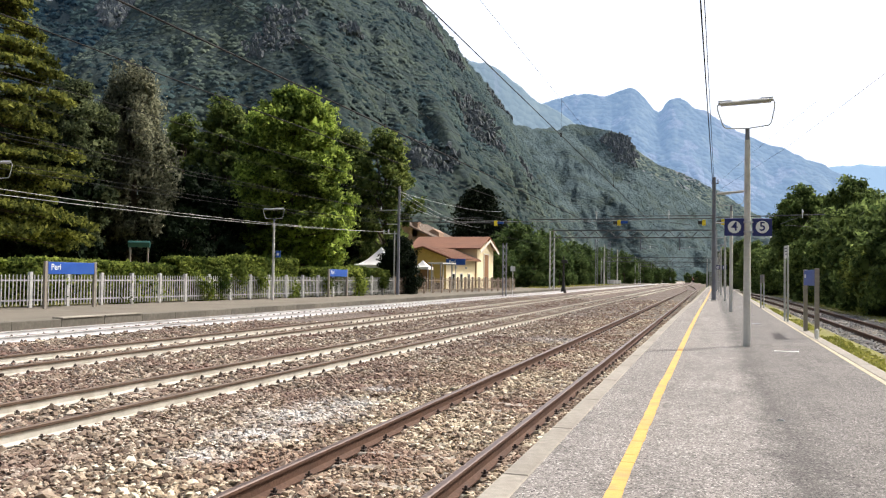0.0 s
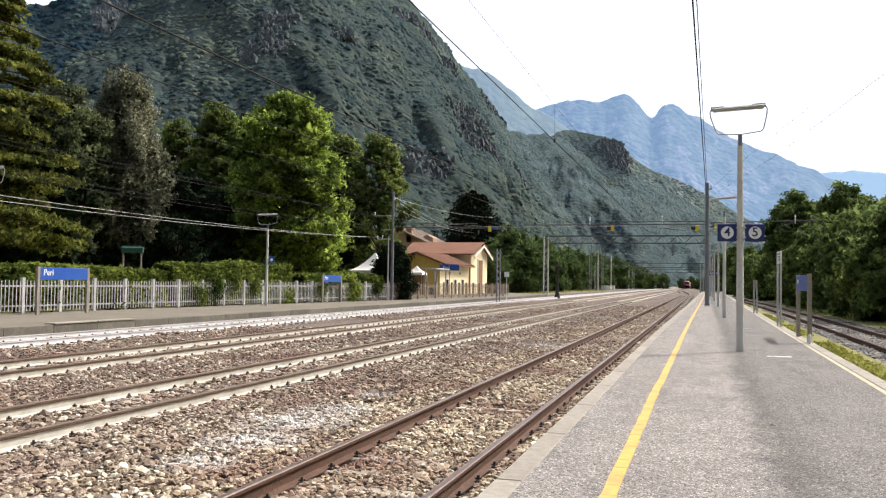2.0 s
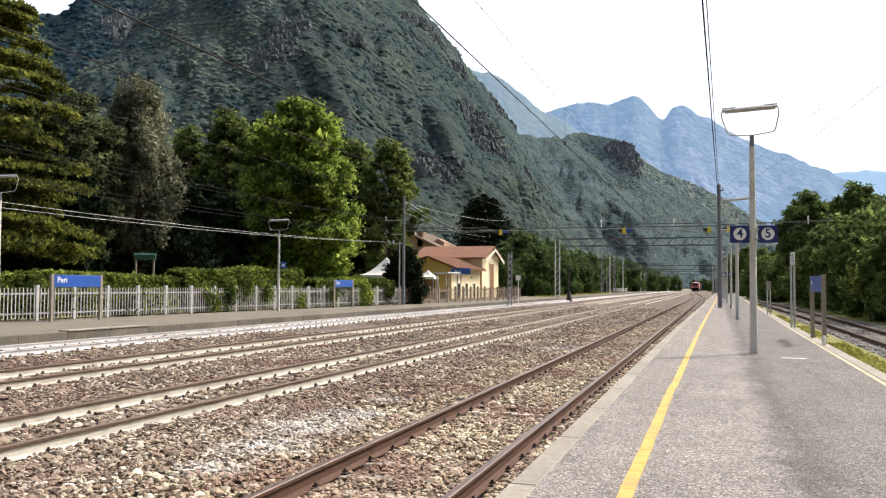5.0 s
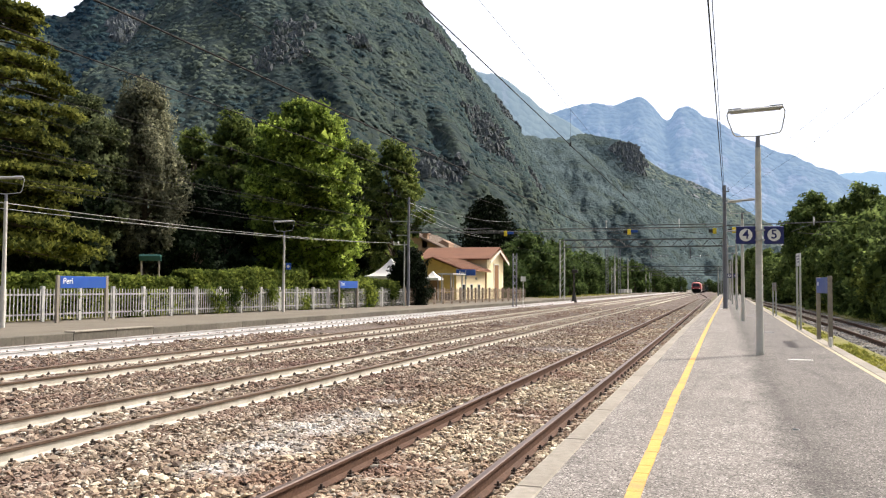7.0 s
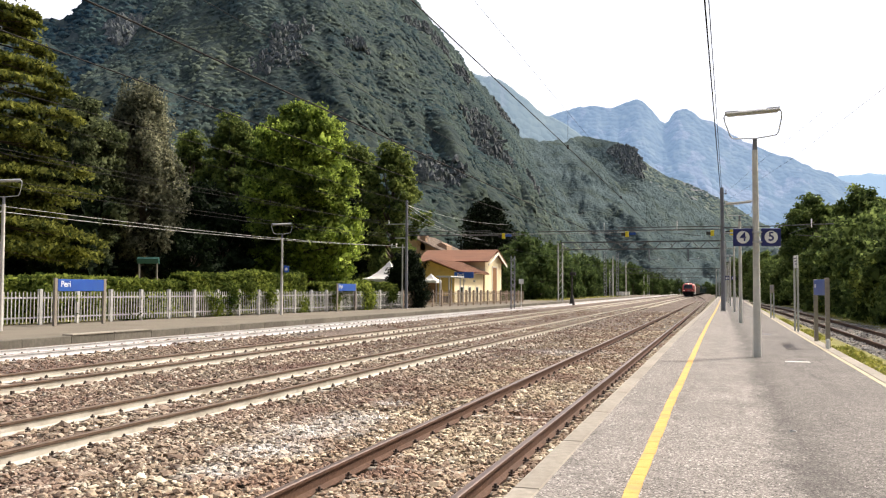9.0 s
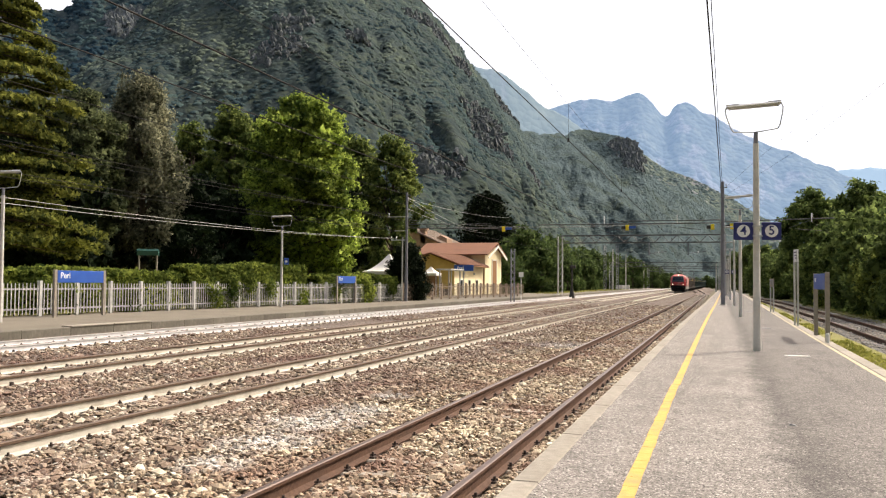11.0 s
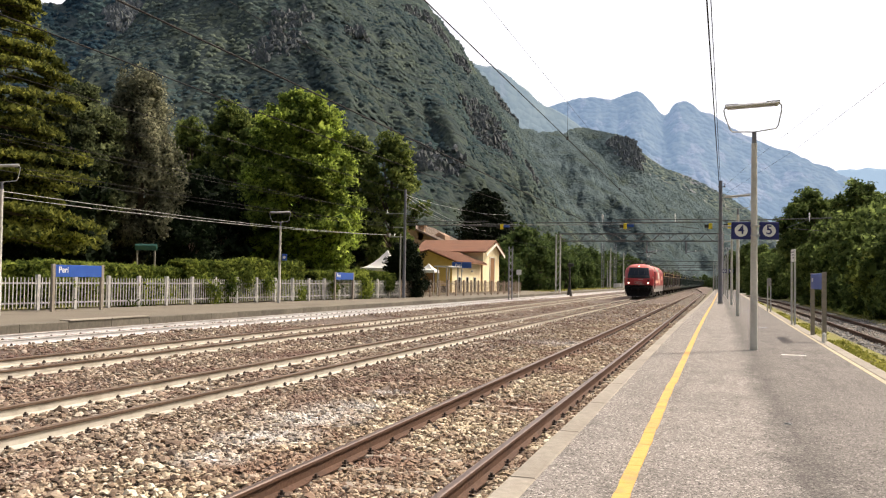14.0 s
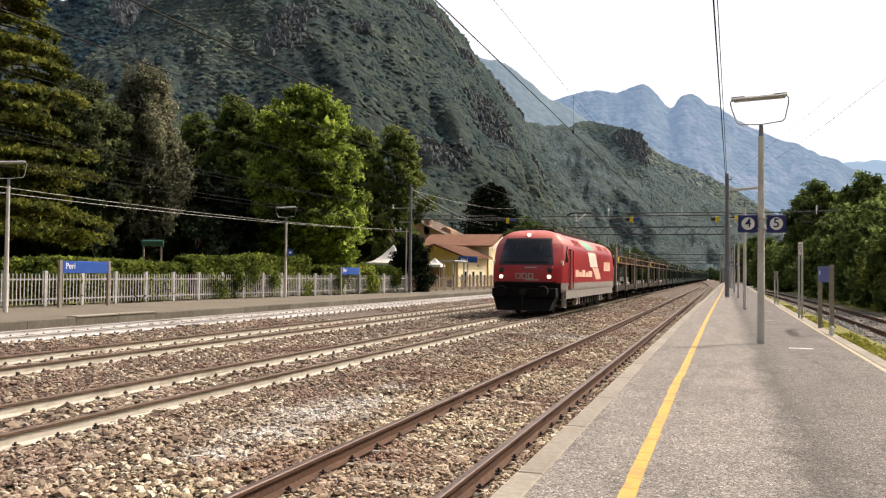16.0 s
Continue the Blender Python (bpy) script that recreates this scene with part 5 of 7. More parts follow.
def strip_lamp(m, label, number_plates=False, tilt=4.0, group="platform lamps"):
    """A concrete pole with a bent tube bracket that carries a long fluorescent fitting."""
    t = thing("platform_lamp", label, "street lamp", m, group)
    s = Shape()
    for a, b, r, r2 in ((-0.3, 4.45, 0.085, 0.058),):
        s.tube((0, 0, a), (0, 0, b), r, r2, 12)
    part("pole", s, CONCRETE, t)
    part("collar", Shape().tube((0, 0, 4.4), (0, 0, 4.7), 0.052, 0.045, 10), MAST, t)
    slant = Matrix.Translation((0, 0, 4.7)) @ pose(0, 0, 0, 0, -tilt, 0) @ Matrix.Translation((0, 0, -4.7))
    pts = [(-0.56, 0, 5.30), (-0.60, 0, 5.22), (-0.585, 0, 5.1), (-0.50, 0, 4.80), (-0.45, 0, 4.74), (0, 0, 4.70), (0.45, 0, 4.74), (0.50, 0, 4.80), (0.585, 0, 5.1), (0.60, 0, 5.22), (0.56, 0, 5.30)]
    part("bracket", Shape().pipe(pts, 0.014), GALV, t, "bent steel tube bracket", m=slant)
    s = Shape().loft([(-0.06, 0.0), (0.06, 0.0), (0.07, 0.03), (0.04, 0.065), (-0.04, 0.065), (-0.07, 0.03)], [-0.56, 0.56])
    s.box(-0.03, 0.03, -0.57, -0.3, 0.065, 0.085).box(-0.03, 0.03, 0.3, 0.57, 0.065, 0.085)
    f = part("fitting", s, GALV, t, "long fluorescent lamp fitting", m=slant @ pose(0, 0, 5.26, 0, 0, 90))
    part("diffuser", Shape().loft([(-0.05, 0), (-0.04, -0.03), (0.04, -0.03), (0.05, 0)], [-0.52, 0.52]), DIFFUSER, f, "milky diffuser")
    if number_plates:
        for k, (x, digit) in enumerate(((-0.275, "4"), (0.30, "5"))):
            p = part("number_plate", Shape().box(-0.2, 0.2, -0.02, 0.02, -0.19, 0.19, cut=0.012), NAVY, t, "navy plate with a white ring and track number", m=pose(x, -0.03, 2.56))
            ring = Shape()
            ring.add([(0.135 * math.cos(a), -0.026, 0.135 * math.sin(a)) for a in np.linspace(0, 2 * math.pi, 33)[:-1]], [tuple(range(32))])
            part("disc", ring, SIGN_WHITE, p)
            part("digit", lettering(digit, 0.27, NAVY), None, p, "track number " + digit, m=pose(0, -0.028, 0.005, 90))
        for z in (2.44, 2.65):
            part("clamp", Shape().box(-0.09, 0.11, -0.09, 0.09, z, z + 0.03), GALV, t)
    return t


lamp = strip_lamp(pose(0.76, 19.4, P_TOP, 0, 0, 8), "grey concrete lamp post with navy track plates 4 and 5", True)
plain = strip_lamp(pose(0.88, 39.4, P_TOP, 0, 0, 5), "grey concrete platform lamp post")
for y in (60, 100, 120, 140):
    copy_thing(plain, pose(0.95, y, P_TOP, 0, 0, 4))
copy_thing(lamp, pose(0.95, 82, P_TOP, 0, 0, 4))
left_lamp = strip_lamp(pose(-24.2, 44.0, P_FAR, 0, 0, 35), "slim pale lamp post on the far platform")
copy_thing(left_lamp, pose(-23.9, 23.45, P_FAR, 0, 0, 40))
plate = part("number_plate", Shape().box(-0.15, 0.15, -0.015, 0.015, -0.19, 0.19, cut=0.01), BLUE, left_lamp, "small blue plate with a white ring", m=pose(0.26, -0.05, 2.66, 0, 0, -30))
disc = Shape()
disc.add([(0.085 * math.cos(a), -0.02, 0.085 * math.sin(a)) for a in np.linspace(0, 2 * math.pi, 25)[:-1]], [tuple(range(24))])
part("disc", disc, SIGN_WHITE, plate)


def name_board(m, label, length, bars=False, top=1.9, low=1.385):
    """A blue station board on two posts; it faces local +x, its length runs along y."""
    t = thing("station_sign", label, "sign", m, "station name boards")
    post = Shape().box(-0.05, 0.05, -0.07, 0.07, -0.4, top, cut=0.01).mesh("post", POST_GREY)
    part("post", post, None, t)
    part("post", post, None, t, m=pose(0, length, 0))
    b = part("board", Shape().box(0.0, 0.05, 0.09, length - 0.09, low, top - 0.03, cut=0.008), BLUE, t, "blue enamel board")
    if bars:
        part("text_bar", Shape().box(0.05, 0.056, 0.3, 0.62, low + 0.2, low + 0.3), SIGN_WHITE, b)
    else:
        part("lettering", lettering("Peri", 0.34, SIGN_WHITE), None, b, "white lettering Peri", m=Matrix.Translation((0.054, 0.5, low + 0.28)) @ Matrix(((0, 0, 1, 0), (1, 0, 0, 0), (0, 1, 0, 0), (0, 0, 0, 1))))
    return t


name_board(pose(-25.0, 27.2, P_FAR), "blue station name board reading Peri on grey posts", 2.8)
name_board(pose(-24.5, 52.2, P_FAR), "blue station name board reading Peri on grey posts", 3.0)
side = name_board(pose(2.56, 25.84, P_TOP, 0, 0, 180), "blue board seen edge-on between two grey posts on the platform edge", 2.69, True, 1.74, 1.3)


def twin_post_sign(m, label, tall, panel_h, panel, material):
    t = thing("notice_sign", label, "sign", m)
    for y in (0, 0.62):
        part("post", Shape().tube((0, y, -0.4), (0, y, tall), 0.035, n=8), GALV, t, m=None)
    part("panel", Shape().box(-0.02, 0.02, -0.06, 0.68, tall - panel_h, tall + 0.02, cut=0.006), material, t)
    for k in range(3):
        part("text_bar", Shape().box(-0.026, -0.02, 0.05, 0.57 - 0.12 * k, tall - 0.1 - 0.1 * k, tall - 0.06 - 0.1 * k), MAST, t)
    return t


twin_post_sign(pose(2.56, 31.5, P_TOP, 0, 0, 5), "white notice panel on two tall steel posts", 2.62, 0.42, None, SIGN_WHITE)
twin_post_sign(pose(2.62, 46.3, P_TOP, 0, 0, 10), "weathered grey notice board on two low posts", 1.7, 0.4, None, POST_GREY)
solid("marker_stone", Shape().tube((0, 0, -0.05), (0, 0, 0.2), 0.08, 0.06, 8).tube((0, 0, 0.2), (0, 0, 0.32), 0.05, 0.02, 8), WHITE, "small whitewashed marker stone beside the kerb", "marker stone", m=pose(2.78, 23.0, -0.1))
for x, y in ((1.38, 29.5), (1.5, 36.5), (1.45, 47.0)):
    solid("drain_cover", Shape().box(-0.2, 0.2, -0.2, 0.2, -0.02, 0.004, cut=0.004), MAST, "dark iron drain cover in the asphalt", "drain cover", m=pose(x, y, P_TOP))


def info_board(m):
    t = thing("notice_board", "dark green roofed notice board behind the hedge", "notice board", m)
    for y in (0.05, 1.05):
        part("post", Shape().box(-0.04, 0.04, y - 0.04, y + 0.04, -0.5, 3.1), POST_GREY, t)
    part("board", Shape().loft([(-0.06, 2.98), (0.06, 2.98), (0.09, 3.25), (0, 3.34), (-0.09, 3.25)], [-0.06, 1.16]), TEAL, t)


info_board(pose(-31.2, 40.2, 0.1, 0, 0, -72))


def lattice_mast(m, label, tall, width=0.22):
    t = thing("catenary_mast", label, "mast", m)
    s = Shape()
    for x in (-width, width):
        part("channel", Shape().box(x - 0.05, x + 0.05, -0.07, 0.07, -0.4, tall), MAST, t)
    s = Shape()
    z = 0.4
    while z < tall - 0.5:
        s.tube((-width, 0.05, z), (width, 0.05, z + 0.5), 0.02, n=5).tube((width, -0.05, z), (-width, -0.05, z + 0.5), 0.02, n=5)
        z += 0.6
    part("lacing", s, GALV, t)
    return t


def tube_mast(m, label, tall, r=0.16, material=MAST):
    t = thing("catenary_mast", label, "mast", m)
    part("pole", Shape().tube((0, 0, -0.5), (0, 0, tall), r, r * 0.72, 12), material, t)
    part("base", Shape().tube((0, 0, -0.45), (0, 0, 0.05), r * 1.5, r * 1.35, 12), CONCRETE, t)
    return t


def insulator(s, p, n=4):
    for k in range(n):
        s.tube((p[0], p[1], p[2] + 0.07 * k), (p[0], p[1], p[2] + 0.07 * k + 0.03), 0.07, 0.05, 8)
    return s


main_mast = tube_mast(pose(0.24, 61.0, P_TOP), "tall grey steel catenary mast on the platform", 8.45, 0.155)
part("cross_arm", Shape().tube((-0.05, 0, 7.28), (1.1, 0, 7.28), 0.024, n=8), SIGN_WHITE, main_mast)
part("cap", insulator(Shape().box(-0.18, 0.3, -0.04, 0.04, 8.0, 8.06), (0.25, 0, 8.06)), MAST, main_mast)
part("span_tube", Shape().tube((-12.6, -0.8, 5.58), (-0.1, 0, 5.62), 0.035, n=6).tube((-7, -0.4, 5.8), (0, 0, 5.82), 0.03, n=6).tube((0.1, 0, 5.7), (7.0, 0, 5.84), 0.04, n=6), GANTRY, main_mast, "horizontal catenary tube")
for x in (-8.0, -3.0, 5.6):
    part("insulator", insulator(Shape(), (x, -0.2, 5.9)).tube((x, -0.2, 5.6), (x, -0.2, 6.2), 0.025, n=6), SIGN_WHITE, main_mast, "pale porcelain insulator")
for a, b in (((-7.9, -0.3, 5.35), (-6.0, -0.3, 5.05)), ((-2.9, -0.2, 5.35), (-1.4, -0.2, 5.15)), ((4.6, 0, 5.15), (6.2, 0, 5.0)), ((4.2, 0, 5.2), (5.6, 0, 5.75))):
    part("steady_arm", Shape().tube(a, b, 0.02, n=6), GANTRY, main_mast)
far_mast = tube_mast(pose(-23.2, 62.0, P_FAR), "tall grey steel catenary mast on the far platform", 8.5, 0.13)
for x, z in ((-1.3, 4.75), (-1.6, 6.58), (-1.0, 5.48)):
    part("cross_arm", Shape().box(x, 0.1, -0.03, 0.03, z, z + 0.08), GALV, far_mast)
for x, z in ((-1.25, 4.83), (-0.85, 4.83), (-1.5, 6.66)):
    part("insulator", insulator(Shape(), (x, 0, z)), SIGN_WHITE, far_mast, "pale porcelain insulator")
part("span_tube", Shape().tube((0.1, 0, 5.72), (9.2, -1.0, 5.5), 0.035, n=6).tube((0.1, 0, 6.0), (7.0, -0.8, 5.9), 0.025, n=6), GANTRY, far_mast, "horizontal catenary tube")
part("down_pipe", Shape().tube((-0.3, -0.1, -0.3), (-0.3, -0.1, 5.0), 0.07, 0.05, 8), CONCRETE, far_mast)


def flag_marker(m, label, blue=True):
    t = thing("wire_marker", label, "marker", m, "yellow and black wire markers")
    part("black_box", Shape().box(-0.6, -0.2, -0.1, 0.1, -0.14, 0.14, cut=0.02), BLACK, t)
    part("yellow_face", Shape().box(-0.2, 0.14, -0.05, 0.05, -0.24, 0.24, cut=0.02), SAFETY_YELLOW, t)
    if blue:
        part("blue_plate", Shape().box(0.14, 0.84, -0.03, 0.03, -0.06, 0.14, cut=0.015), BLUE, t)
    part("hanger", Shape().tube((0, 0, 0.2), (0, 0, 0.42), 0.015, n=5), MAST, t)
    return t


for x, y, z, blue, label in ((-14.9, 60.0, 5.6, True, "yellow and blue wire marker hanging from the span"), (-6.1, 60.4, 5.62, True, "yellow, black and blue wire marker hanging from the span"),
                             (-0.4, 60.7, 5.62, False, "yellow and black wire marker beside the mast"), (0.85, 60.9, 5.66, False, "yellow and black wire marker beside the mast")):
    flag_marker(pose(x, y, z), label, blue).scale = (0.68, 0.68, 0.8)


def portal(y, x0, x1, z0, z1, label, drops, legs=True):
    t = thing("catenary_portal", label, "gantry", pose(0, y, 0))
    for yy in (-0.35, 0.35):
        for z in (z0, z1):
            part("chord", Shape().box(x0, x1, yy - 0.05, yy + 0.05, z - 0.06, z + 0.06), GANTRY, t)
    n = int((x1 - x0) / 0.9)
    for k in range(n):
        a, b = x0 + (x1 - x0) * k / n, x0 + (x1 - x0) * (k + 1) / n
        for yy in (-0.35, 0.35):
            part("diagonal", Shape().tube((a, yy, z0 if k % 2 else z1), (b, yy, z1 if k % 2 else z0), 0.024, n=4), GANTRY, t)
    for x in drops:
        d = part("drop_post", Shape().box(x - 0.06, x + 0.06, -0.06, 0.06, z0 - 1.6, z0).tube((x, 0, z0 - 1.4), (x + 2.2, 0, z0 - 1.15), 0.03, n=5), MAST, t)
        part("insulator", insulator(Shape(), (x + 1.2, 0, z0 - 1.35)), SIGN_WHITE, d, "pale porcelain insulator")
    for x in (x0, x1):
        s = Shape()
        for dx in (-0.28, 0.28):
            s.box(x + dx - 0.07, x + dx + 0.07, -0.12, 0.12, -0.3, z1)
        for k in range(int(z1 / 0.8)):
            s.tube((x - 0.28, 0, 0.8 * k), (x + 0.28, 0, 0.8 * k + 0.8), 0.03, n=4)
        part("leg", s, GALV, t)
    return t


portal(111, -19.9, 0.5, 6.96, 7.9, "grey lattice portal across the tracks", (-8.5, -3.7))
portal(200, -24.0, 0.3, 5.6, 6.6, "grey lattice portal across the tracks", (-8.2, -12.9))
portal(290, -22.5, -0.5, 5.8, 6.8, "grey lattice portal across the tracks", (-8.0, -12.7))
lattice_mast(pose(-18.3, 77.2, 0.25), "slim lattice signal mast on the far platform", 4.6, 0.16)
lattice_mast(pose(-21.8, 172, 0.0), "grey lattice mast beside the line", 9.5)
lattice_mast(pose(-20.6, 183, 0.0), "grey lattice mast beside the line", 9.8)
for x, y, h in ((-21.9, 186, 9.2), (-22.0, 214, 9.0), (-21.6, 262, 8.5), (0.9, 160, 7.5), (0.5, 190, 7.5), (-0.8, 240, 7.5)):
    tube_mast(pose(x, y, -0.1), "grey catenary mast far along the line", h, 0.16, CONCRETE if x < 0 else MAST)


def line_signal(m):
    t = thing("dwarf_signal", "black iron signal post with a flared foot", "signal", m)
    part("post", Shape().tube((0, 0, 0.9), (0, 0, 3.6), 0.13, 0.1, 10), BLACK, t)
    part("foot", Shape().tube((0, 0, -0.3), (0, 0, 1.1), 0.42, 0.13, 10), BLACK, t)
    part("head", Shape().box(-0.25, 0.45, -0.178, 0.15, 3.5, 3.9, cut=0.05).tube((0, 0, 3.9), (0, 0, 4.4), 0.05, n=6), BLACK, t)


line_signal(pose(-17.3, 104.6, 0.0))
for x, y, w in ((-22.6, 205, 1.6), (-22.4, 211, 1.2), (-22.2, 215, 2.0)):
    solid("equipment_cabinet", Shape().box(-w / 2, w / 2, -0.4, 0.4, -0.3, 1.2, cut=0.04), CONCRETE, "pale concrete equipment cabinet beside the line", "cabinet", m=pose(x, y, 0.1))
solid("small_sign", Shape().box(-0.25, 0.25, -0.02, 0.02, 2.0, 2.5, cut=0.01).tube((0, 0.03, -0.4), (0, 0.03, 2.3), 0.03, n=6), SIGN_WHITE, "small white line sign on a post", "sign", m=pose(-19.5, 86, 0.3))


# ---- overhead wires ----
def wire(points, r, label, material=WIRE, sag=0.0, dropper=False):
    s = Shape()
    out = []
    for a, b in zip(points[:-1], points[1:]):
        a, b = Vector(a), Vector(b)
        n = 10 if sag else 2
        for k in range(n):
            u = k / n
            p = a.lerp(b, u)
            p.z -= sag * 4 * u * (1 - u)
            out.append(p)
    out.append(Vector(points[-1]))
    s.pipe(out, r, 5)
    return solid("overhead_wire", s, material, label, "wire")


for c, zc, zm, rc, rm in ((-7.9, 5.5, 6.6, 0.016, 0.005), (-12.66, 5.42, 6.72, 0.008, 0.015), (-17.9, 5.35, 6.5, 0.009, 0.006), (-3.4, 5.1, 6.2, 0.009, 0.0035)):
    wire([(c, -20, zc), (c, 10, zc), (c, 61, zc), (c, 111, zc), (c, 200, zc), (c, 420, zc)], rc, "dark contact wire over the track")
    w = wire([(c, -20, zm + 0.1), (c, 61, zm), (c, 111, zm), (c, 200, zm), (c, 290, zm)], rm, "dark catenary wire over the track", sag=0.3)
    for k in range(12):
        y = -3 + 11.5 * k
        part("dropper", Shape().tube((c, y, zc), (c, y, zm - 0.15), 0.003, n=4).box(c - 0.02, c + 0.02, y - 0.03, y + 0.03, zc - 0.03, zc + 0.05), WIRE, w)
for dx in (0.0, 0.09):
    wire([(-0.5 + dx, -8, 8.4), (-0.25 + dx, 20, 8.3), (0.12 + dx, 61, 8.75), (0.3 + dx, 111, 8.3)], 0.022 - 0.1 * dx, "heavy feeder cable along the masts")
wire([(3.9, 17, 6.2), (3.14, 40, 7.55), (0.6, 61, 7.9)], 0.005, "thin stay wire to the mast")
wire([(3.3, 30, 7.6), (2.3, 50, 8.9), (0.6, 66, 9.0)], 0.005, "thin stay wire to the mast")
for dx, z in ((-1.25, 5.6), (-0.85, 5.15)):
    wire([(-23.6 + dx, -5, z), (-23.2 + dx, 62, 5.1)], 0.013, "pale twisted cable beside the far platform", CABLE, sag=0.75)
for z in (6.95, 6.0, 5.8):
    wire([(-24.6, -5, z + 0.3), (-24.5, 62, z)], 0.011, "thin line wire beside the far platform", WIRE, sag=0.6)
for x, z, h in ((-30.8, 8.6, 8.3), (-26.6, 10.4, 8.2), (-33.0, 9.0, 8.1), (-29.5, 8.3, 7.4)):
    wire([(-23.1, 62, h), (x, 110, z)], 0.011, "thin wire from the mast towards the hillside", GALV, sag=0.4)
wire([(-23.2, 62, 6.0), (0.24, 61, 5.95)], 0.012, "span wire between the masts", CABLE, sag=0.15)
wire([(-23.2, 62, 6.55), (0.24, 61, 6.2)], 0.009, "span wire between the masts", CABLE, sag=0.6)


# ---- buildings ----
def roof_tiles(parent, corner, along, down, nx, ny, material, name="roof_tile"):
    """Rows of round tiles on a roof plane: one part of half-round ribs."""
    s = Shape()
    corner, along, down = Vector(corner), Vector(along), Vector(down)
    nrm = along.cross(down).normalized()
    if nrm.z < 0:
        nrm = -nrm
    for i in range(nx):
        a = corner + along * (i + 0.5) / nx
        for j in range(ny):
            p, q = a + down * (j / ny) + nrm * 0.05, a + down * ((j + 1.04) / ny) + nrm * 0.02
            w = along.length / nx * 0.42
            s.tube(p, q, w, w * 0.85, 6)
    return part(name, s, material, parent, kind="stuff")


def quad_slab(s, a, b, c, d, t, slot=0):
    a, b, c, d = (Vector(p) for p in (a, b, c, d))
    n = (b - a).cross(d - a).normalized() * t
    s.add([a, b, c, d, a + n, b + n, c + n, d + n], [(3, 2, 1, 0), (4, 5, 6, 7), (0, 1, 5, 4), (1, 2, 6, 5), (2, 3, 7, 6), (3, 0, 4, 7)], slot)
    return s


def station_building():
    """Main block with its gable to the line, and a lower wing before it."""
    b = thing("station_building", "yellow station building with terracotta roofs, sun and shade in its wall colours", "building")
    x1, g = -28.4, 0.2
    # main block: gable faces +x
    y0, y1, eave, ridge, xb = 104.5, 113.0, 5.45, 6.85, -37.4
    ym = (y0 + y1) / 2
    s = Shape()
    prof = [(y0, g), (y1, g), (y1, eave), (ym, ridge - 0.05), (y0, eave)]
    v = [(x, y, z) for x in (x1, xb) for y, z in prof]
    s.add(v, [(0, 1, 2, 3, 4), (9, 8, 7, 6, 5)] + [(i, 5 + i, 5 + (i + 1) % 5, (i + 1) % 5) for i in range(5)])
    wall = part("wall", s, SUNLIT_WALL, b)
    s = Shape()
    quad_slab(s, (x1 + 0.6, y0 - 0.6, eave - 0.25), (x1 + 0.6, ym, ridge), (xb - 0.3, ym, ridge), (xb - 0.3, y0 - 0.6, eave - 0.25), 0.12)
    quad_slab(s, (x1 + 0.6, ym, ridge), (x1 + 0.6, y1 + 0.6, eave - 0.25), (xb - 0.3, y1 + 0.6, eave - 0.25), (xb - 0.3, ym, ridge), 0.12)
    roof = part("roof", s, TILE, b)
    roof_tiles(roof, (xb, ym, ridge), (x1 + 0.5 - xb, 0, 0), (0, y0 - 0.6 - ym, eave - 0.25 - ridge), 36, 7, TILE)
    s = Shape()
    quad_slab(s, (x1 + 0.62, y0 - 0.65, eave - 0.5), (x1 + 0.62, ym, ridge - 0.25), (x1 + 0.7, ym, ridge - 0.25), (x1 + 0.7, y0 - 0.65, eave - 0.5), 0.3)
    quad_slab(s, (x1 + 0.62, ym, ridge - 0.25), (x1 + 0.62, y1 + 0.65, eave - 0.5), (x1 + 0.7, y1 + 0.65, eave - 0.5), (x1 + 0.7, ym, ridge - 0.25), 0.3)
    part("bargeboard", s, TRIM, roof, "white painted bargeboards")
    d = part("door", Shape().box(x1 - 0.1, x1 + 0.06, 108.0, 110.2, g, 4.6, cut=0.02), DARK_WOOD, b, "tall brown wooden shutter")
    part("frame", Shape().box(x1 + 0.0, x1 + 0.09, 107.85, 108.0, g, 4.75).box(x1, x1 + 0.09, 110.2, 110.35, g, 4.75).box(x1, x1 + 0.09, 107.85, 110.35, 4.6, 4.75), TRIM, d)
    # lower wing: its gable faces the camera side
    a0, xw, we, wr, xr = 92.0, -34.2, 3.95, 5.0, -31.4
    s = Shape()
    prof = [(x1 - 0.2, g), (xw, g), (xw, 4.2), (xr, wr - 0.05), (x1 - 0.2, we)]
    v = [(x, y, z) for y in (a0, 104.5) for x, z in prof]
    s.add(v, [(0, 1, 2, 3, 4), (9, 8, 7, 6, 5)], 0)
    s.add(v, [(i, 5 + i, 5 + (i + 1) % 5, (i + 1) % 5) for i in range(5)], 1)
    part("wing_wall", s, [SHADED_WALL, SUNLIT_WALL], b, "wing walls, the gable in a shaded tone and the long wall in a sunlit one")
    s = Shape()
    quad_slab(s, (x1 + 0.5, a0 - 0.5, we - 0.3), (x1 + 0.5, 104.45, we - 0.3), (xr, 104.45, wr), (xr, a0 - 0.5, wr), 0.1)
    quad_slab(s, (xr, a0 - 0.5, wr), (xr, 104.45, wr), (xw - 0.4, 104.45, 4.0), (xw - 0.4, a0 - 0.5, 4.0), 0.1)
    roof = part("wing_roof", s, TILE, b, "terracotta tiled wing roof")
    roof_tiles(roof, (xr, a0 - 0.5, wr), (0, 12.9, 0), (x1 + 0.5 - xr, 0, we - 0.3 - wr), 34, 8, TILE)
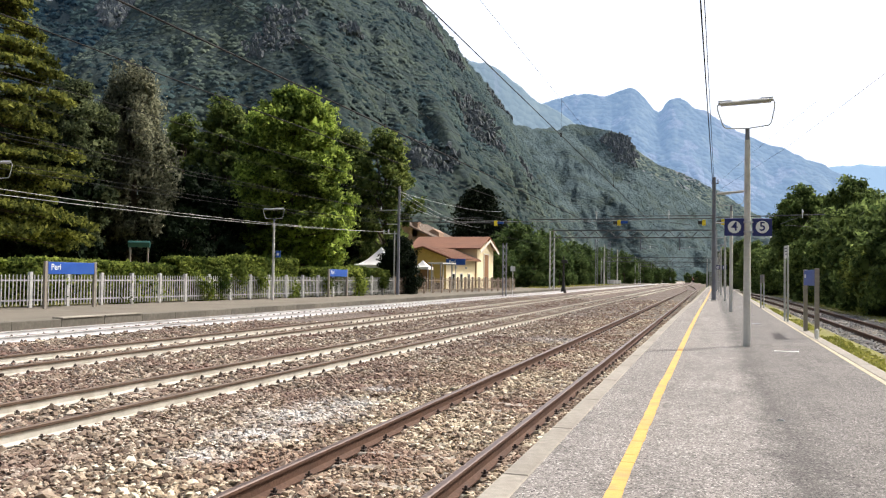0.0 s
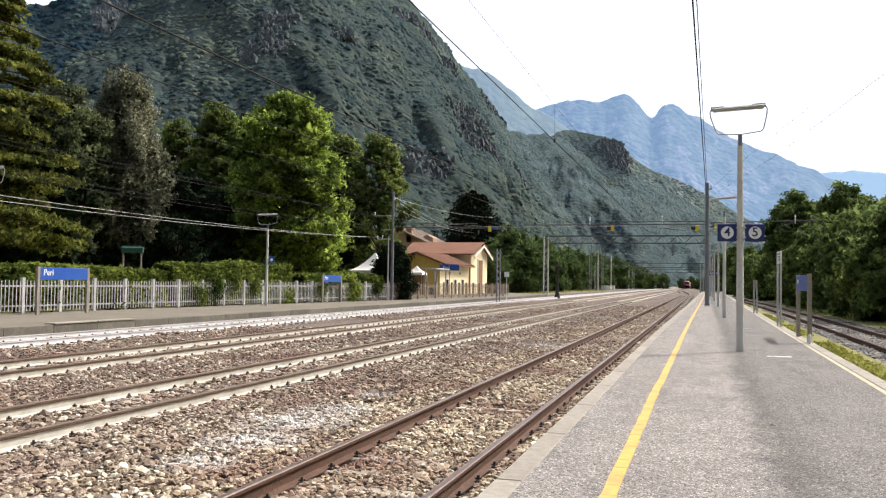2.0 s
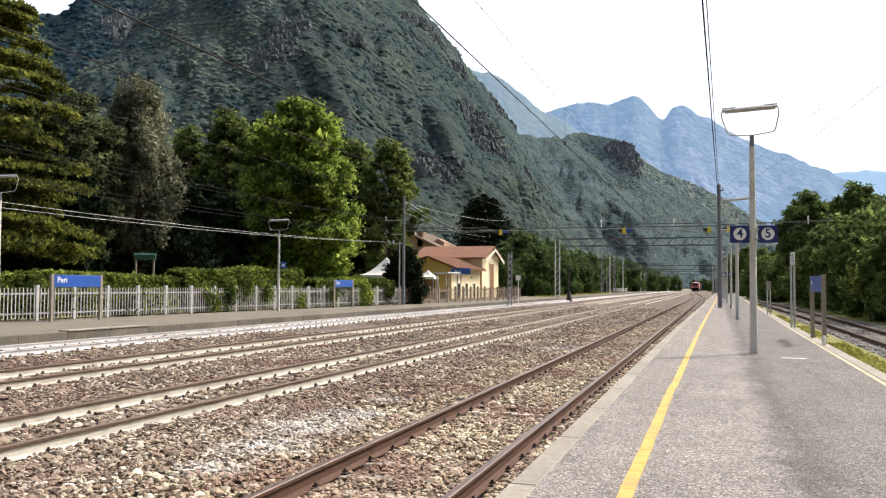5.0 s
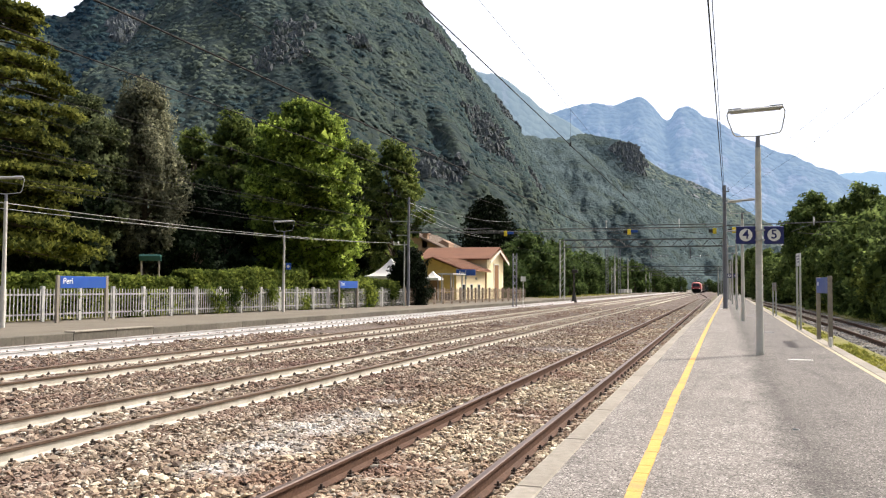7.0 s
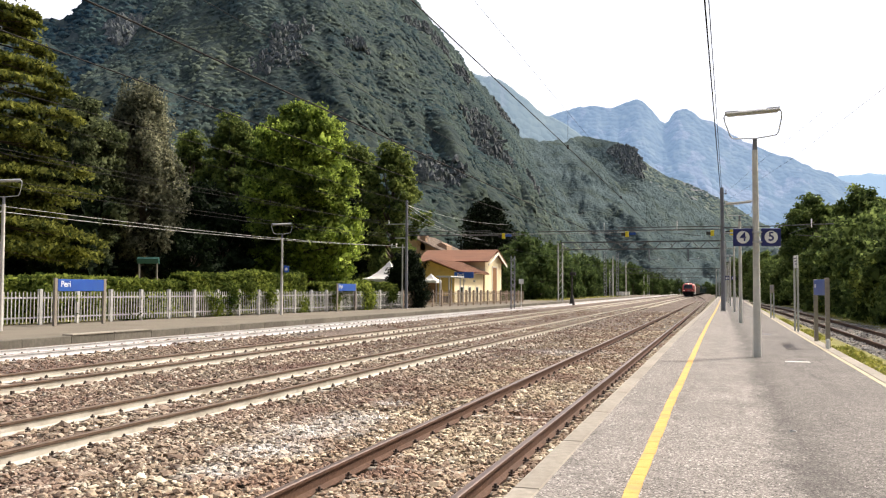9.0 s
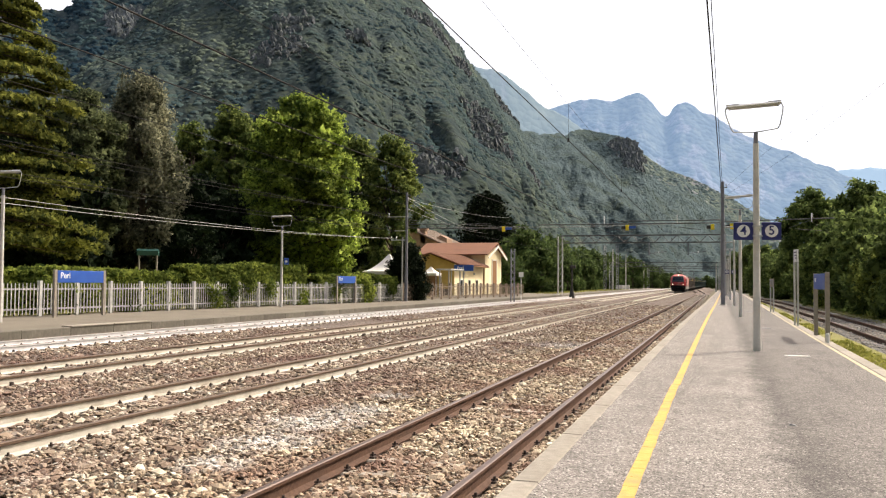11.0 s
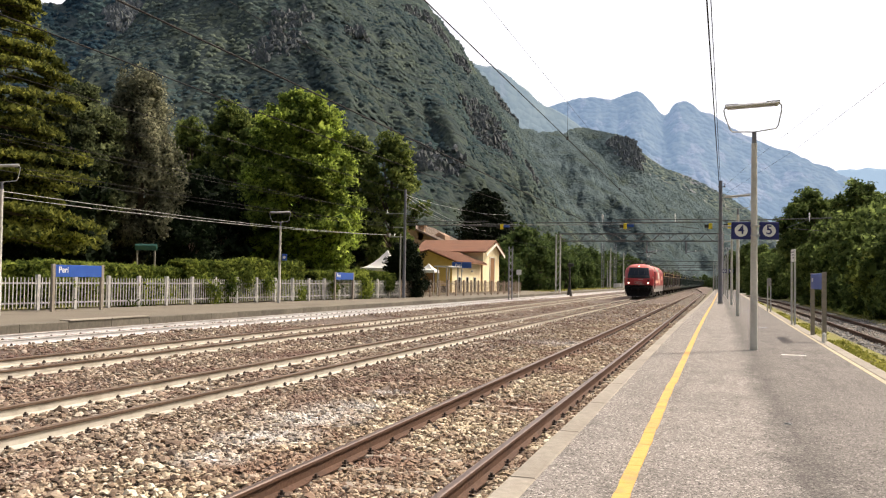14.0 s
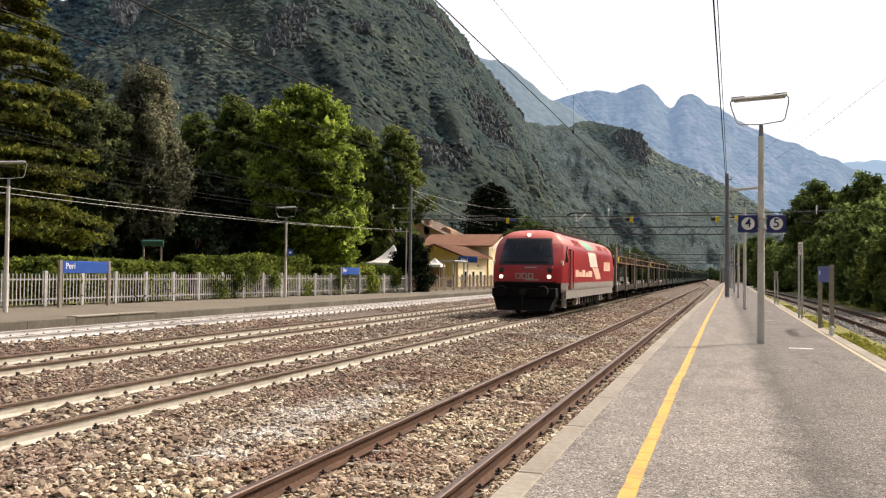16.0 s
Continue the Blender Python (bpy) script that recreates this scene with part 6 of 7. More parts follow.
    part("gutter", Shape().tube((x1 + 0.55, a0 - 0.5, we - 0.35), (x1 + 0.55, 104.4, we - 0.35), 0.07, n=8).tube((x1 - 0.1, 104.2, we - 0.4), (x1 - 0.1, 104.2, g), 0.06, n=8), DARK_WOOD, b)
    for y in (94.3, 97.6, 100.9):
        w = part("window", Shape().box(x1 - 0.24, x1 - 0.18, y, y + 0.95, g, 1.95), DARK_GLASS, b)
        part("frame", Shape().box(x1 - 0.2, x1 - 0.14, y - 0.1, y, g, 2.05).box(x1 - 0.2, x1 - 0.14, y + 0.95, y + 1.05, g, 2.05).box(x1 - 0.2, x1 - 0.14, y - 0.1, y + 1.05, 1.95, 2.05), TRIM, w)
    for y in (95.4, 99.8):
        part("wall_lamp", Shape().box(x1 - 0.2, x1, y, y + 0.25, 2.6, 2.85, cut=0.03), GALV, b)
    part("bay_door", Shape().box(-32.2, -30.6, a0 - 0.05, a0 + 0.02, g, 2.5), DARK_WOOD, b, "brown wooden door")


def old_house():
    h = thing("old_house", "brown old house with a broad grey-brown tiled roof", "house")
    x0, x1, y0, y1, e, r = -49, -36.3, 114, 126, 6.5, 9.5
    part("wall", Shape().box(x0, x1, y0, y1, 0, e), OLD_WALL, h)
    s = Shape()
    xm = (x0 + x1) / 2
    for a, b in (((x1 + 0.8, e - 0.3), (xm, r)), ((xm, r), (x0 - 0.8, e - 0.3))):
        quad_slab(s, (a[0], y0 - 0.8, a[1]), (a[0], y1 + 0.8, a[1]), (b[0], y1 + 0.8, b[1]), (b[0], y0 - 0.8, b[1]), 0.2)
    roof = part("roof", s, OLD_TILE, h)
    part("gable", Shape().add([(x0, y0, e), (x1, y0, e), (xm, y0, r - 0.1), (x0, y0 + 0.3, e), (x1, y0 + 0.3, e), (xm, y0 + 0.3, r - 0.1)], [(0, 1, 2), (5, 4, 3), (0, 3, 4, 1), (1, 4, 5, 2), (2, 5, 3, 0)]), OLD_WALL, h)
    roof_tiles(roof, (xm, y0 - 0.8, r + 0.1), (0, 13.6, 0), (x1 + 0.8 - xm, 0, e - 0.3 - r), 34, 8, OLD_TILE)
    part("chimney", Shape().box(-40.6, -39.8, 114, 114.9, 7.2, 9.2, cut=0.03).box(-40.75, -39.65, 113.85, 115.05, 9.2, 9.35), OLD_WALL, roof)
    part("chimney", Shape().box(-43.6, -42.8, 116, 116.9, 7.2, 10.0, cut=0.03).box(-43.75, -42.65, 115.85, 117.05, 10.0, 10.15), OLD_WALL, roof)
    part("dormer", Shape().loft([(-39.2, 7.2), (-37.4, 7.2), (-37.4, 8.0), (-38.3, 8.5), (-39.2, 8.0)], [116.5, 119]), OLD_WALL, roof)
    for x in (-46, -42.5, -39):
        w = part("window", Shape().box(x - 0.5, x + 0.5, y0 - 0.03, y0 + 0.05, 3.4, 4.9), DARK_GLASS, h)
        part("frame", Shape().box(x - 0.62, x + 0.62, y0 - 0.06, y0 - 0.03, 4.9, 5.0).box(x - 0.62, x + 0.62, y0 - 0.06, y0 - 0.03, 3.28, 3.4), TRIM, w)


def marquee(m, w, eave, top, label):
    t = thing("garden_tent", label, "tent", m)
    s = Shape()
    n = 6
    prev = None
    for k in range(n + 1):
        u = k / n
        r = w * (1 - u) ** 1.0
        z = eave + (top - eave) * u ** 1.6
        ring = [(-r, -r, z), (r, -r, z), (r, r, z), (-r, r, z)]
        if prev:
            for i in range(4):
                s.add([prev[i], prev[(i + 1) % 4], ring[(i + 1) % 4], ring[i]], [(0, 1, 2, 3)])
        prev = ring
    for i, (a, b) in enumerate((((-w, -w), (w, -w)), ((w, -w), (w, w)), ((w, w), (-w, w)), ((-w, w), (-w, -w)))):
        s.add([(*a, eave), (*b, eave), (*b, eave - 0.25), (*a, eave - 0.25)], [(0, 1, 2, 3)])
    part("canopy", s, CANVAS, t)
    for x, y in ((-w, -w), (w, -w), (w, w), (-w, w)):
        part("pole", Shape().tube((x * 0.97, y * 0.97, -0.4), (x * 0.97, y * 0.97, eave), 0.04, n=8), GALV, t)


def shelter():
    t = thing("waiting_shelter", "small flat-roofed steel shelter on the far platform", "shelter", pose(-24.9, 75.5, P_FAR))
    for x, y in ((0, 0), (0.9, 0), (0, 3.6), (0.9, 3.6)):
        part("post", Shape().box(x - 0.05, x + 0.05, y - 0.05, y + 0.05, -0.3, 2.65), GALV, t)
    part("roof", Shape().box(-0.3, 1.2, -0.3, 3.9, 2.65, 2.78, cut=0.02), GALV, t)
    part("back_panel", Shape().box(-0.04, 0.0, 0.05, 3.55, 0.2, 0.9), DARK_GLASS, t)
    b = thing("station_sign", "blue hanging station board with white lettering Peri", "sign", pose(-24.2, 81.0, P_FAR))
    part("post", Shape().tube((0, 0, -0.4), (0, 0, 3.2), 0.05, n=8), GALV, b)
    p = part("board", Shape().box(-1.0, 1.0, -0.04, 0.04, 2.65, 3.25, cut=0.01), BLUE, b)
    part("lettering", lettering("Peri", 0.42, SIGN_WHITE), None, p, "white lettering Peri", m=pose(-0.35, -0.046, 2.94, 90))


station_building()
old_house()
marquee(pose(-27.8, 70.0, 0.1), 1.8, 2.5, 4.1, "white peaked garden tent behind the hedge")
marquee(pose(-28.0, 82.0, 0.1), 0.85, 2.5, 3.2, "small white garden parasol tent behind the fence")
shelter()


# ---- the train ----
def half_width(z):
    return float(np.interp(z, [0.9, 1.3, 2.7, 2.94, 3.13, 3.3, 3.44, 3.56, 3.63, 3.67], [1.46, 1.5, 1.5, 1.46, 1.37, 1.23, 1.05, 0.83, 0.62, 0.36]))


def nose(z, x):
    y = float(np.interp(z, [0.9, 1.3, 1.95, 2.2, 2.9, 3.2, 3.38, 3.51, 3.6, 3.67], [0.1, 0.08, 0.1, 0.2, 0.55, 0.78, 0.98, 1.25, 1.6, 2.2]))
    return 0.45 + y + 0.62 * (abs(x) / 1.5) ** 3.2


def locomotive():
    t = thing("locomotive", "red electric locomotive with lit headlamps pulling a freight train", "locomotive")
    L = 19.1
    zs = [0.95, 1.15, 1.36, 1.42, 1.9, 2.2, 2.5, 2.8, 2.94, 3.04, 3.13, 3.22, 3.3, 3.38, 3.44, 3.51, 3.56, 3.6, 3.63, 3.67]
    us = np.sin(np.linspace(-math.pi / 2, math.pi / 2, 15))
    rings = []
    for z in zs:
        w = half_width(z)
        front = [(w * u, nose(z, w * u), z) for u in us]
        rear = [(x, L + 0.45 - y, z) for x, y, z in reversed(front)]
        rings.append(front + [(w, 3.2, z), (w, 9.5, z), (w, L - 2.8, z)] + rear + [(-w, L - 2.8, z), (-w, 9.5, z), (-w, 3.2, z)])
    n = len(rings[0])
    s = Shape()
    v = [p for r in rings for p in r]
    first = True
    for k in range(len(zs) - 1):
        slot = 1 if zs[k] < 1.3 else (2 if zs[k] >= 3.0 else 0)
        fs = [(k * n + i, k * n + (i + 1) % n, (k + 1) * n + (i + 1) % n, (k + 1) * n + i) for i in range(n)]
        if first:
            s.f_add(v, fs, slot, True)
            first = False
        else:
            s.f_only(fs, slot, True)
    s.f_only([tuple(range((len(zs) - 1) * n, len(zs) * n)), tuple(reversed(range(n)))], 2, False)
    body = part("body", s, [RED, LOCO_GREY, LOCO_ROOF], t, "red painted body with a grey sill")

    def patch(x0, x1, z0, z1, gap, nx=10, nz=6, taper=0.0):
        p = Shape()
        vv = []
        for j in range(nz + 1):
            z = z0 + (z1 - z0) * j / nz
            k = 1 - taper * j / nz
            for i in range(nx + 1):
                x = (x0 + (x1 - x0) * i / nx) * k
                vv.append((x, nose(z, x) - gap, z))
        for j in range(nz + 1):
            z = z0 + (z1 - z0) * j / nz
            k = 1 - taper * j / nz
            for i in range(nx + 1):
                x = (x0 + (x1 - x0) * i / nx) * k
                vv.append((x, nose(z, x) + 0.05, z))
        m = (nx + 1) * (nz + 1)
        fs = []
        for j in range(nz):
            for i in range(nx):
                a = j * (nx + 1) + i
                fs += [(a, a + 1, a + nx + 2, a + nx + 1), (m + a, m + a + nx + 1, m + a + nx + 2, m + a + 1)]
        p.add(vv, fs, 0, True)
        return p

    for x0, x1 in ((-1.08, -0.02), (0.02, 1.08)):
        part("windscreen", patch(x0, x1, 2.44, 3.2, 0.03, taper=0.14), DARK_GLASS, t, "dark windscreen pane")
    part("screen_band", patch(-1.18, 1.18, 2.12, 3.26, 0.015, nz=10, taper=0.15), SCREEN_BLACK, t, "black band round the windscreen")
    part("sun_blind", patch(-0.95, 0.95, 3.04, 3.08, 0.036, nz=1, taper=0.0), UNDER, t)
    for x in (-0.52, 0.5):
        part("wiper", Shape().pipe([(x, nose(2.3, x) - 0.05, 2.3), (x + 0.1, nose(2.7, x) - 0.06, 2.7), (x + 0.12, nose(3.0, x) - 0.06, 3.0)], 0.014), BLACK, t)
    part("wiper_sill", patch(-1.0, 1.0, 2.2, 2.25, 0.03, nz=1), UNDER, t)
    part("number_bar", patch(0.02, 0.52, 1.98, 2.04, 0.012, nz=1), LOCO_GREY, t)
    part("number_bar", patch(0.05, 0.62, 1.47, 1.52, 0.012, nz=1), LOCO_GREY, t)
    part("front_step", patch(-1.3, 1.3, 1.36, 1.41, 0.09, nz=1), UNDER, t)
    for x in (-1.15, 1.15):
        part("grab_rail", Shape().pipe([(x, nose(1.5, x) - 0.05, 1.5), (x, nose(1.5, x) - 0.1, 1.55), (x, nose(2.0, x) - 0.1, 2.0), (x, nose(2.05, x) - 0.02, 2.05)], 0.014), RED, t)
    part("front_skirt", patch(-1.45, 1.45, 0.9, 1.36, 0.03, nz=3), SOOT, t, "black lower front")
    for x in (-1.02, 1.02):
        h = part("headlamp", Shape().tube((x, nose(1.62, x) - 0.06, 1.62), (x, nose(1.62, x) + 0.1, 1.62), 0.09, 0.1, 14), PALE_RED, t)
        part("lens", Shape().tube((x, nose(1.62, x) - 0.08, 1.62), (x, nose(1.62, x), 1.62), 0.068, n=14), LAMP_GLOW, h, "glowing lens")
        part("tail_lamp", Shape().box(x - 0.1, x + 0.1, nose(1.85, x) - 0.04, nose(1.85, x) + 0.1, 1.80, 2.0, cut=0.02), BLACK, t)
    h = part("headlamp", Shape().tube((0, nose(3.4, 0) - 0.06, 3.4), (0, nose(3.4, 0) + 0.15, 3.4), 0.1, n=14), PALE_RED, t)
    part("lens", Shape().tube((0, nose(3.4, 0) - 0.08, 3.4), (0, nose(3.4, 0), 3.4), 0.07, n=14), LAMP_GLOW, h, "glowing lens")
    for x in (-0.27, 0.0, 0.27):
        y = nose(1.65, 0) - 0.012
        part("emblem", Shape().box(x - 0.11, x + 0.11, y, y + 0.1, 1.73, 1.77).box(x - 0.11, x + 0.11, y, y + 0.1, 1.53, 1.57).box(x - 0.11, x - 0.07, y, y + 0.1, 1.57, 1.73).box(x + 0.07, x + 0.11, y, y + 0.1, 1.57, 1.73), LOCO_GREY, t, "grey outlined emblem shape")
    s = Shape().box(-1.35, 1.35, 0.42, 1.0, 0.75, 1.15, cut=0.04)
    s.add([(-1.3, 0.5, 0.75), (1.3, 0.5, 0.75), (1.1, 0.25, 0.22), (-1.1, 0.25, 0.22), (-1.3, 1.6, 0.75), (1.3, 1.6, 0.75), (1.1, 1.2, 0.22), (-1.1, 1.2, 0.22)],
          [(0, 1, 2, 3), (7, 6, 5, 4), (0, 4, 5, 1), (3, 2, 6, 7), (1, 5, 6, 2), (0, 3, 7, 4)])
    part("snow_plough", s, SOOT, t, "black plough under the front")
    for x in (-0.88, 0.88):
        part("buffer", Shape().tube((x, 0.5, 1.02), (x, 0.12, 1.02), 0.1, n=10).tube((x, 0.12, 1.02), (x, 0.0, 1.02), 0.24, 0.22, 14), SOOT, t)
    part("coupler", Shape().box(-0.12, 0.12, 0.15, 0.6, 0.85, 1.1, cut=0.03).pipe([(0, 0.2, 0.9), (0.02, 0.16, 0.6), (0, 0.3, 0.45)], 0.04), UNDER, t)
    for side in (-1, 1):
        part("side_sill", Shape().box(side * 1.47 - 0.06, side * 1.47 + 0.06, 1.9, L - 1.4, 0.68, 1.0), LOCO_GREY, t)
        for y in (1.75, L - 1.9):
            part("step_frame", Shape().box(side * 1.4 - 0.05, side * 1.4 + 0.05, y, y + 0.06, 0.3, 1.0).box(side * 1.4 - 0.05, side * 1.4 + 0.05, y + 0.5, y + 0.56, 0.3, 1.0).box(side * 1.4 - 0.12, side * 1.4 + 0.06, y, y + 0.56, 0.3, 0.34).box(side * 1.4 - 0.12, side * 1.4 + 0.06, y, y + 0.56, 0.62, 0.66), LOCO_GREY, t)
        part("cab_window", Shape().add([(side * 1.512, 1.75, 2.25), (side * 1.512, 2.45, 2.25), (side * 1.475, 2.45, 2.95), (side * 1.475, 2.2, 2.95), (side * 1.51, 1.95, 2.65)], [(0, 1, 2, 3, 4)]), DARK_GLASS, t)
        d = part("cab_door", Shape().box(side * 1.5 - 0.012, side * 1.5 + 0.012, 2.75, 3.4, 1.1, 2.8), RED, t)
        part("door_gap", Shape().box(side * 1.5 - 0.02, side * 1.5 + 0.008, 2.69, 3.46, 1.06, 2.84), UNDER, d)
        part("handrail", Shape().tube((side * 1.56, 2.68, 1.1), (side * 1.56, 2.68, 2.8), 0.02, n=6).tube((side * 1.56, 3.48, 1.1), (side * 1.56, 3.48, 2.8), 0.02, n=6), BLACK, d)
        part("mirror_lamp", Shape().box(side * 1.45 - 0.06, side * 1.45 + 0.06, 1.2, 1.35, 2.1, 2.3, cut=0.02), PANEL_WHITE, t)
        x = side * 1.506
        def band(z0, z1, a0, b0, a1, b1, material, label):
            n = 8
            v = []
            for d in (0.008, -0.05):
                for k in range(n + 1):
                    u = k / n
                    w = side * (half_width(z0 + (z1 - z0) * u) + d)
                    v += [(w, a0 + (a1 - a0) * u, z0 + (z1 - z0) * u), (w, b0 + (b1 - b0) * u, z0 + (z1 - z0) * u)]
            m = 2 * n + 2
            fs = [(2 * k, 2 * k + 1, 2 * k + 3, 2 * k + 2) for k in range(n)] + [(m + 2 * k + 2, m + 2 * k + 3, m + 2 * k + 1, m + 2 * k) for k in range(n)]
            part("colour_band", Shape().add(v, fs), material, t, label)

        band(2.96, 3.4, 8.0, 10.6, 6.9, 9.6, PANEL_GREEN, "slanted green band")
        band(2.12, 2.85, 8.9, 11.7, 8.1, 10.7, PANEL_WHITE, "slanted white band")
        band(1.5, 2.1, 11.0, 12.9, 9.6, 11.75, PALE_RED, "slanted pale band")
        for y0, y1, z0, z1 in ((4.4, 5.3, 1.62, 1.95), (5.4, 6.2, 1.62, 1.85), (6.3, 7.3, 1.62, 1.95), (7.4, 8.1, 1.62, 1.85), (8.2, 9.6, 1.62, 1.92), (14.0, 14.9, 1.95, 2.45), (15.0, 15.8, 1.95, 2.45), (15.9, 16.7, 1.95, 2.45)):
            part("lettering_bar", Shape().box(side * 1.5 - 0.01, side * 1.5 + 0.008, y0, y1, z0, z1), PALE_RED, t)
        for y0, y1 in ((4.6, 6.6), (12.4, 14.4), (15.4, 17.2)):
            lo, hi = half_width(3.06) + 0.006, half_width(3.36) + 0.006
            g = part("roof_grille", Shape().add([(side * lo, y0, 3.06), (side * lo, y1, 3.06), (side * hi, y1, 3.36), (side * hi, y0, 3.36)], [(0, 1, 2, 3)]), LOCO_ROOF, t)
            for k in range(5):
                z = 3.07 + 0.06 * k
                part("slat", Shape().box(side * half_width(z) - 0.02, side * half_width(z) + 0.02, y0, y1, z, z + 0.022), RED, g)
        part("roof_rail", Shape().tube((side * 1.02, 3.6, 3.52), (side * 1.02, 16.5, 3.52), 0.02, n=6), UNDER, t)
        for y in np.arange(5.2, 14.5, 0.85):
            part("underfloor_box", Shape().box(side * 1.32 - 0.09, side * 1.32 + 0.09, y, y + (0.5 if int(y * 10) % 3 else 0.28), 0.32, 0.66, cut=0.03), LOCO_GREY if int(y * 10) % 4 == 0 else UNDER, t)
    for y in (4.2, 14.6):
        s = Shape().box(-1.15, 1.15, y - 1.9, y + 1.9, 0.4, 0.85, cut=0.05)
        for side in (-1, 1):
            s.box(side * 1.2 - 0.08, side * 1.2 + 0.08, y - 2.0, y + 2.0, 0.5, 0.78, cut=0.03)
            for dy in (-1.9, -0.6, 0.6, 1.9):
                s.tube((side * 1.3, y + dy, 0.55), (side * 1.3, y + dy, 1.0), 0.1, n=8)
        bg = part("bogie", s, UNDER, t)
        for dy in (-1.5, 1.5):
            part("wheelset", Shape().tube((-0.82, y + dy, 0.575), (-0.69, y + dy, 0.575), 0.575, n=20).tube((0.69, y + dy, 0.575), (0.82, y + dy, 0.575), 0.575, n=20).tube((-0.7, y + dy, 0.575), (0.7, y + dy, 0.575), 0.09, n=8).tube((-1.3, y + dy, 0.575), (-1.1, y + dy, 0.575), 0.16, n=10).tube((1.1, y + dy, 0.575), (1.3, y + dy, 0.575), 0.16, n=10), UNDER, bg)
    part("transformer", Shape().box(-1.2, 1.2, 7.2, 11.8, 0.25, 0.95, cut=0.06), UNDER, t)
    s = Shape().box(-0.7, 0.7, 3.4, 16, 3.58, 3.76, cut=0.02)
    for y in (5.0, 8.0, 10.5, 12.5):
        insulator(s, (0.35, y, 3.76), 3)
        insulator(s, (-0.35, y, 3.76), 3)
    s.tube((0.35, 4.5, 4.1), (0.35, 13, 4.1), 0.03, n=6)
    part("roof_equipment", s, UNDER, t)
    p = part("pantograph", Shape().pipe([(-0.4, 4.4, 3.86), (0, 3.0, 3.9), (0.4, 4.4, 3.86)], 0.035), UNDER, t, "lowered pantograph")
    p = part("pantograph", Shape().pipe([(-0.45, 15.6, 3.9), (0.45, 15.6, 3.9), (0.1, 13.6, 4.7), (-0.1, 13.6, 4.7), (-0.45, 15.6, 3.9)], 0.03).pipe([(0, 13.6, 4.7), (-0.3, 15.3, 5.3)], 0.028).pipe([(0, 13.6, 4.7), (0.3, 15.3, 5.3)], 0.028), MAST, t, "raised pantograph")
    part("contact_bow", Shape().pipe([(-0.85, 15.3, 5.2), (-0.6, 15.3, 5.34), (0.6, 15.3, 5.34), (0.85, 15.3, 5.2)], 0.03).pipe([(-0.85, 15.6, 5.2), (-0.6, 15.6, 5.34), (0.6, 15.6, 5.34), (0.85, 15.6, 5.2)], 0.03), BLACK, p)
    return t


def car_carrier(frame_paint, deck_paint, post_paint, label):
    """An empty two-deck car transporter."""
    t = thing("car_transporter_wagon", label, "freight wagon", group="wagons of the train")
    L = 25.6
    part("lower_deck", Shape().box(-1.4, 1.4, 0.4, L - 0.4, 0.78, 1.0, cut=0.02).box(-1.45, -1.33, 0.4, L - 0.4, 0.72, 1.06).box(1.33, 1.45, 0.4, L - 0.4, 0.72, 1.06), frame_paint, t)
    part("upper_deck", Shape().box(-1.4, 1.4, 0.5, L - 0.5, 2.62, 2.7, cut=0.02).box(-1.3, -1.1, 0.5, L - 0.5, 2.7, 2.82).box(1.1, 1.3, 0.5, L - 0.5, 2.7, 2.82), deck_paint, t)
    for side in (-1, 1):
        for y0, y1 in ((0.9, 12.0), (13.6, L - 0.9)):
            part("deck_girder", Shape().box(side * 1.43 - 0.04, side * 1.43 + 0.04, y0, y1, 2.5, 2.58).box(side * 1.43 - 0.04, side * 1.43 + 0.04, y0, y1, 2.92, 3.0).box(side * 1.42 - 0.02, side * 1.42 + 0.02, y0, y1, 2.58, 2.92), deck_paint, t)
            n = 14
            for k in range(n + 1):
                y = y0 + (y1 - y0) * k / n
                part("girder_rib", Shape().box(side * 1.46 - 0.03, side * 1.46 + 0.03, y - 0.025, y + 0.025, 2.58, 2.92), frame_paint, t)
        for k, y in enumerate((0.7, 6.4, 12.2, 13.4, 19.2, 24.9)):
            end = k in (0, 2, 3, 5)
            part("post", Shape().box(side * 1.42 - 0.07, side * 1.42 + 0.07, y - 0.15, y + 0.15, 1.0, 3.42 if end else 3.0, cut=0.015).box(side * 1.45 - 0.08, side * 1.45 + 0.08, y - 0.2, y + 0.2, 0.66, 1.1, cut=0.02), post_paint, t)
        for y0, y1 in ((0.8, 12.1), (13.5, L - 0.8)):
            part("guard_rail", Shape().tube((side * 1.4, y0, 3.34), (side * 1.4, y1, 3.34), 0.025, n=6).tube((side * 1.4, y0, 3.16), (side * 1.4, y1, 3.16), 0.018, n=6), frame_paint, t)
        for y in (1.6,):
            part("yellow_plate", Shape().box(side * 1.47 - 0.01, side * 1.47 + 0.03, y, y + 0.45, 2.6, 2.9), SAFETY_YELLOW, t)
        for y in (3.0, 4.6, 9.5, 10.4, 15.5, 17.6, 20.0, 22.4):
            part("wheel_chock", Shape().box(side * 1.1 - 0.15, side * 1.1 + 0.15, y, y + 0.5, 1.0, 1.22, cut=0.05), GALV, t)
            part("deck_chock", Shape().box(side * 1.0 - 0.12, side * 1.0 + 0.12, y + 0.6, y + 1.0, 2.82, 3.05, cut=0.05), GALV, t)
    part("centre_frame", Shape().box(-1.2, -1.0, L / 2 - 0.15, L / 2 + 0.15, 1.0, 2.6).box(1.0, 1.2, L / 2 - 0.15, L / 2 + 0.15, 1.0, 2.6).box(-0.3, 0.3, 2, L - 2, 0.5, 0.78), UNDER, t)
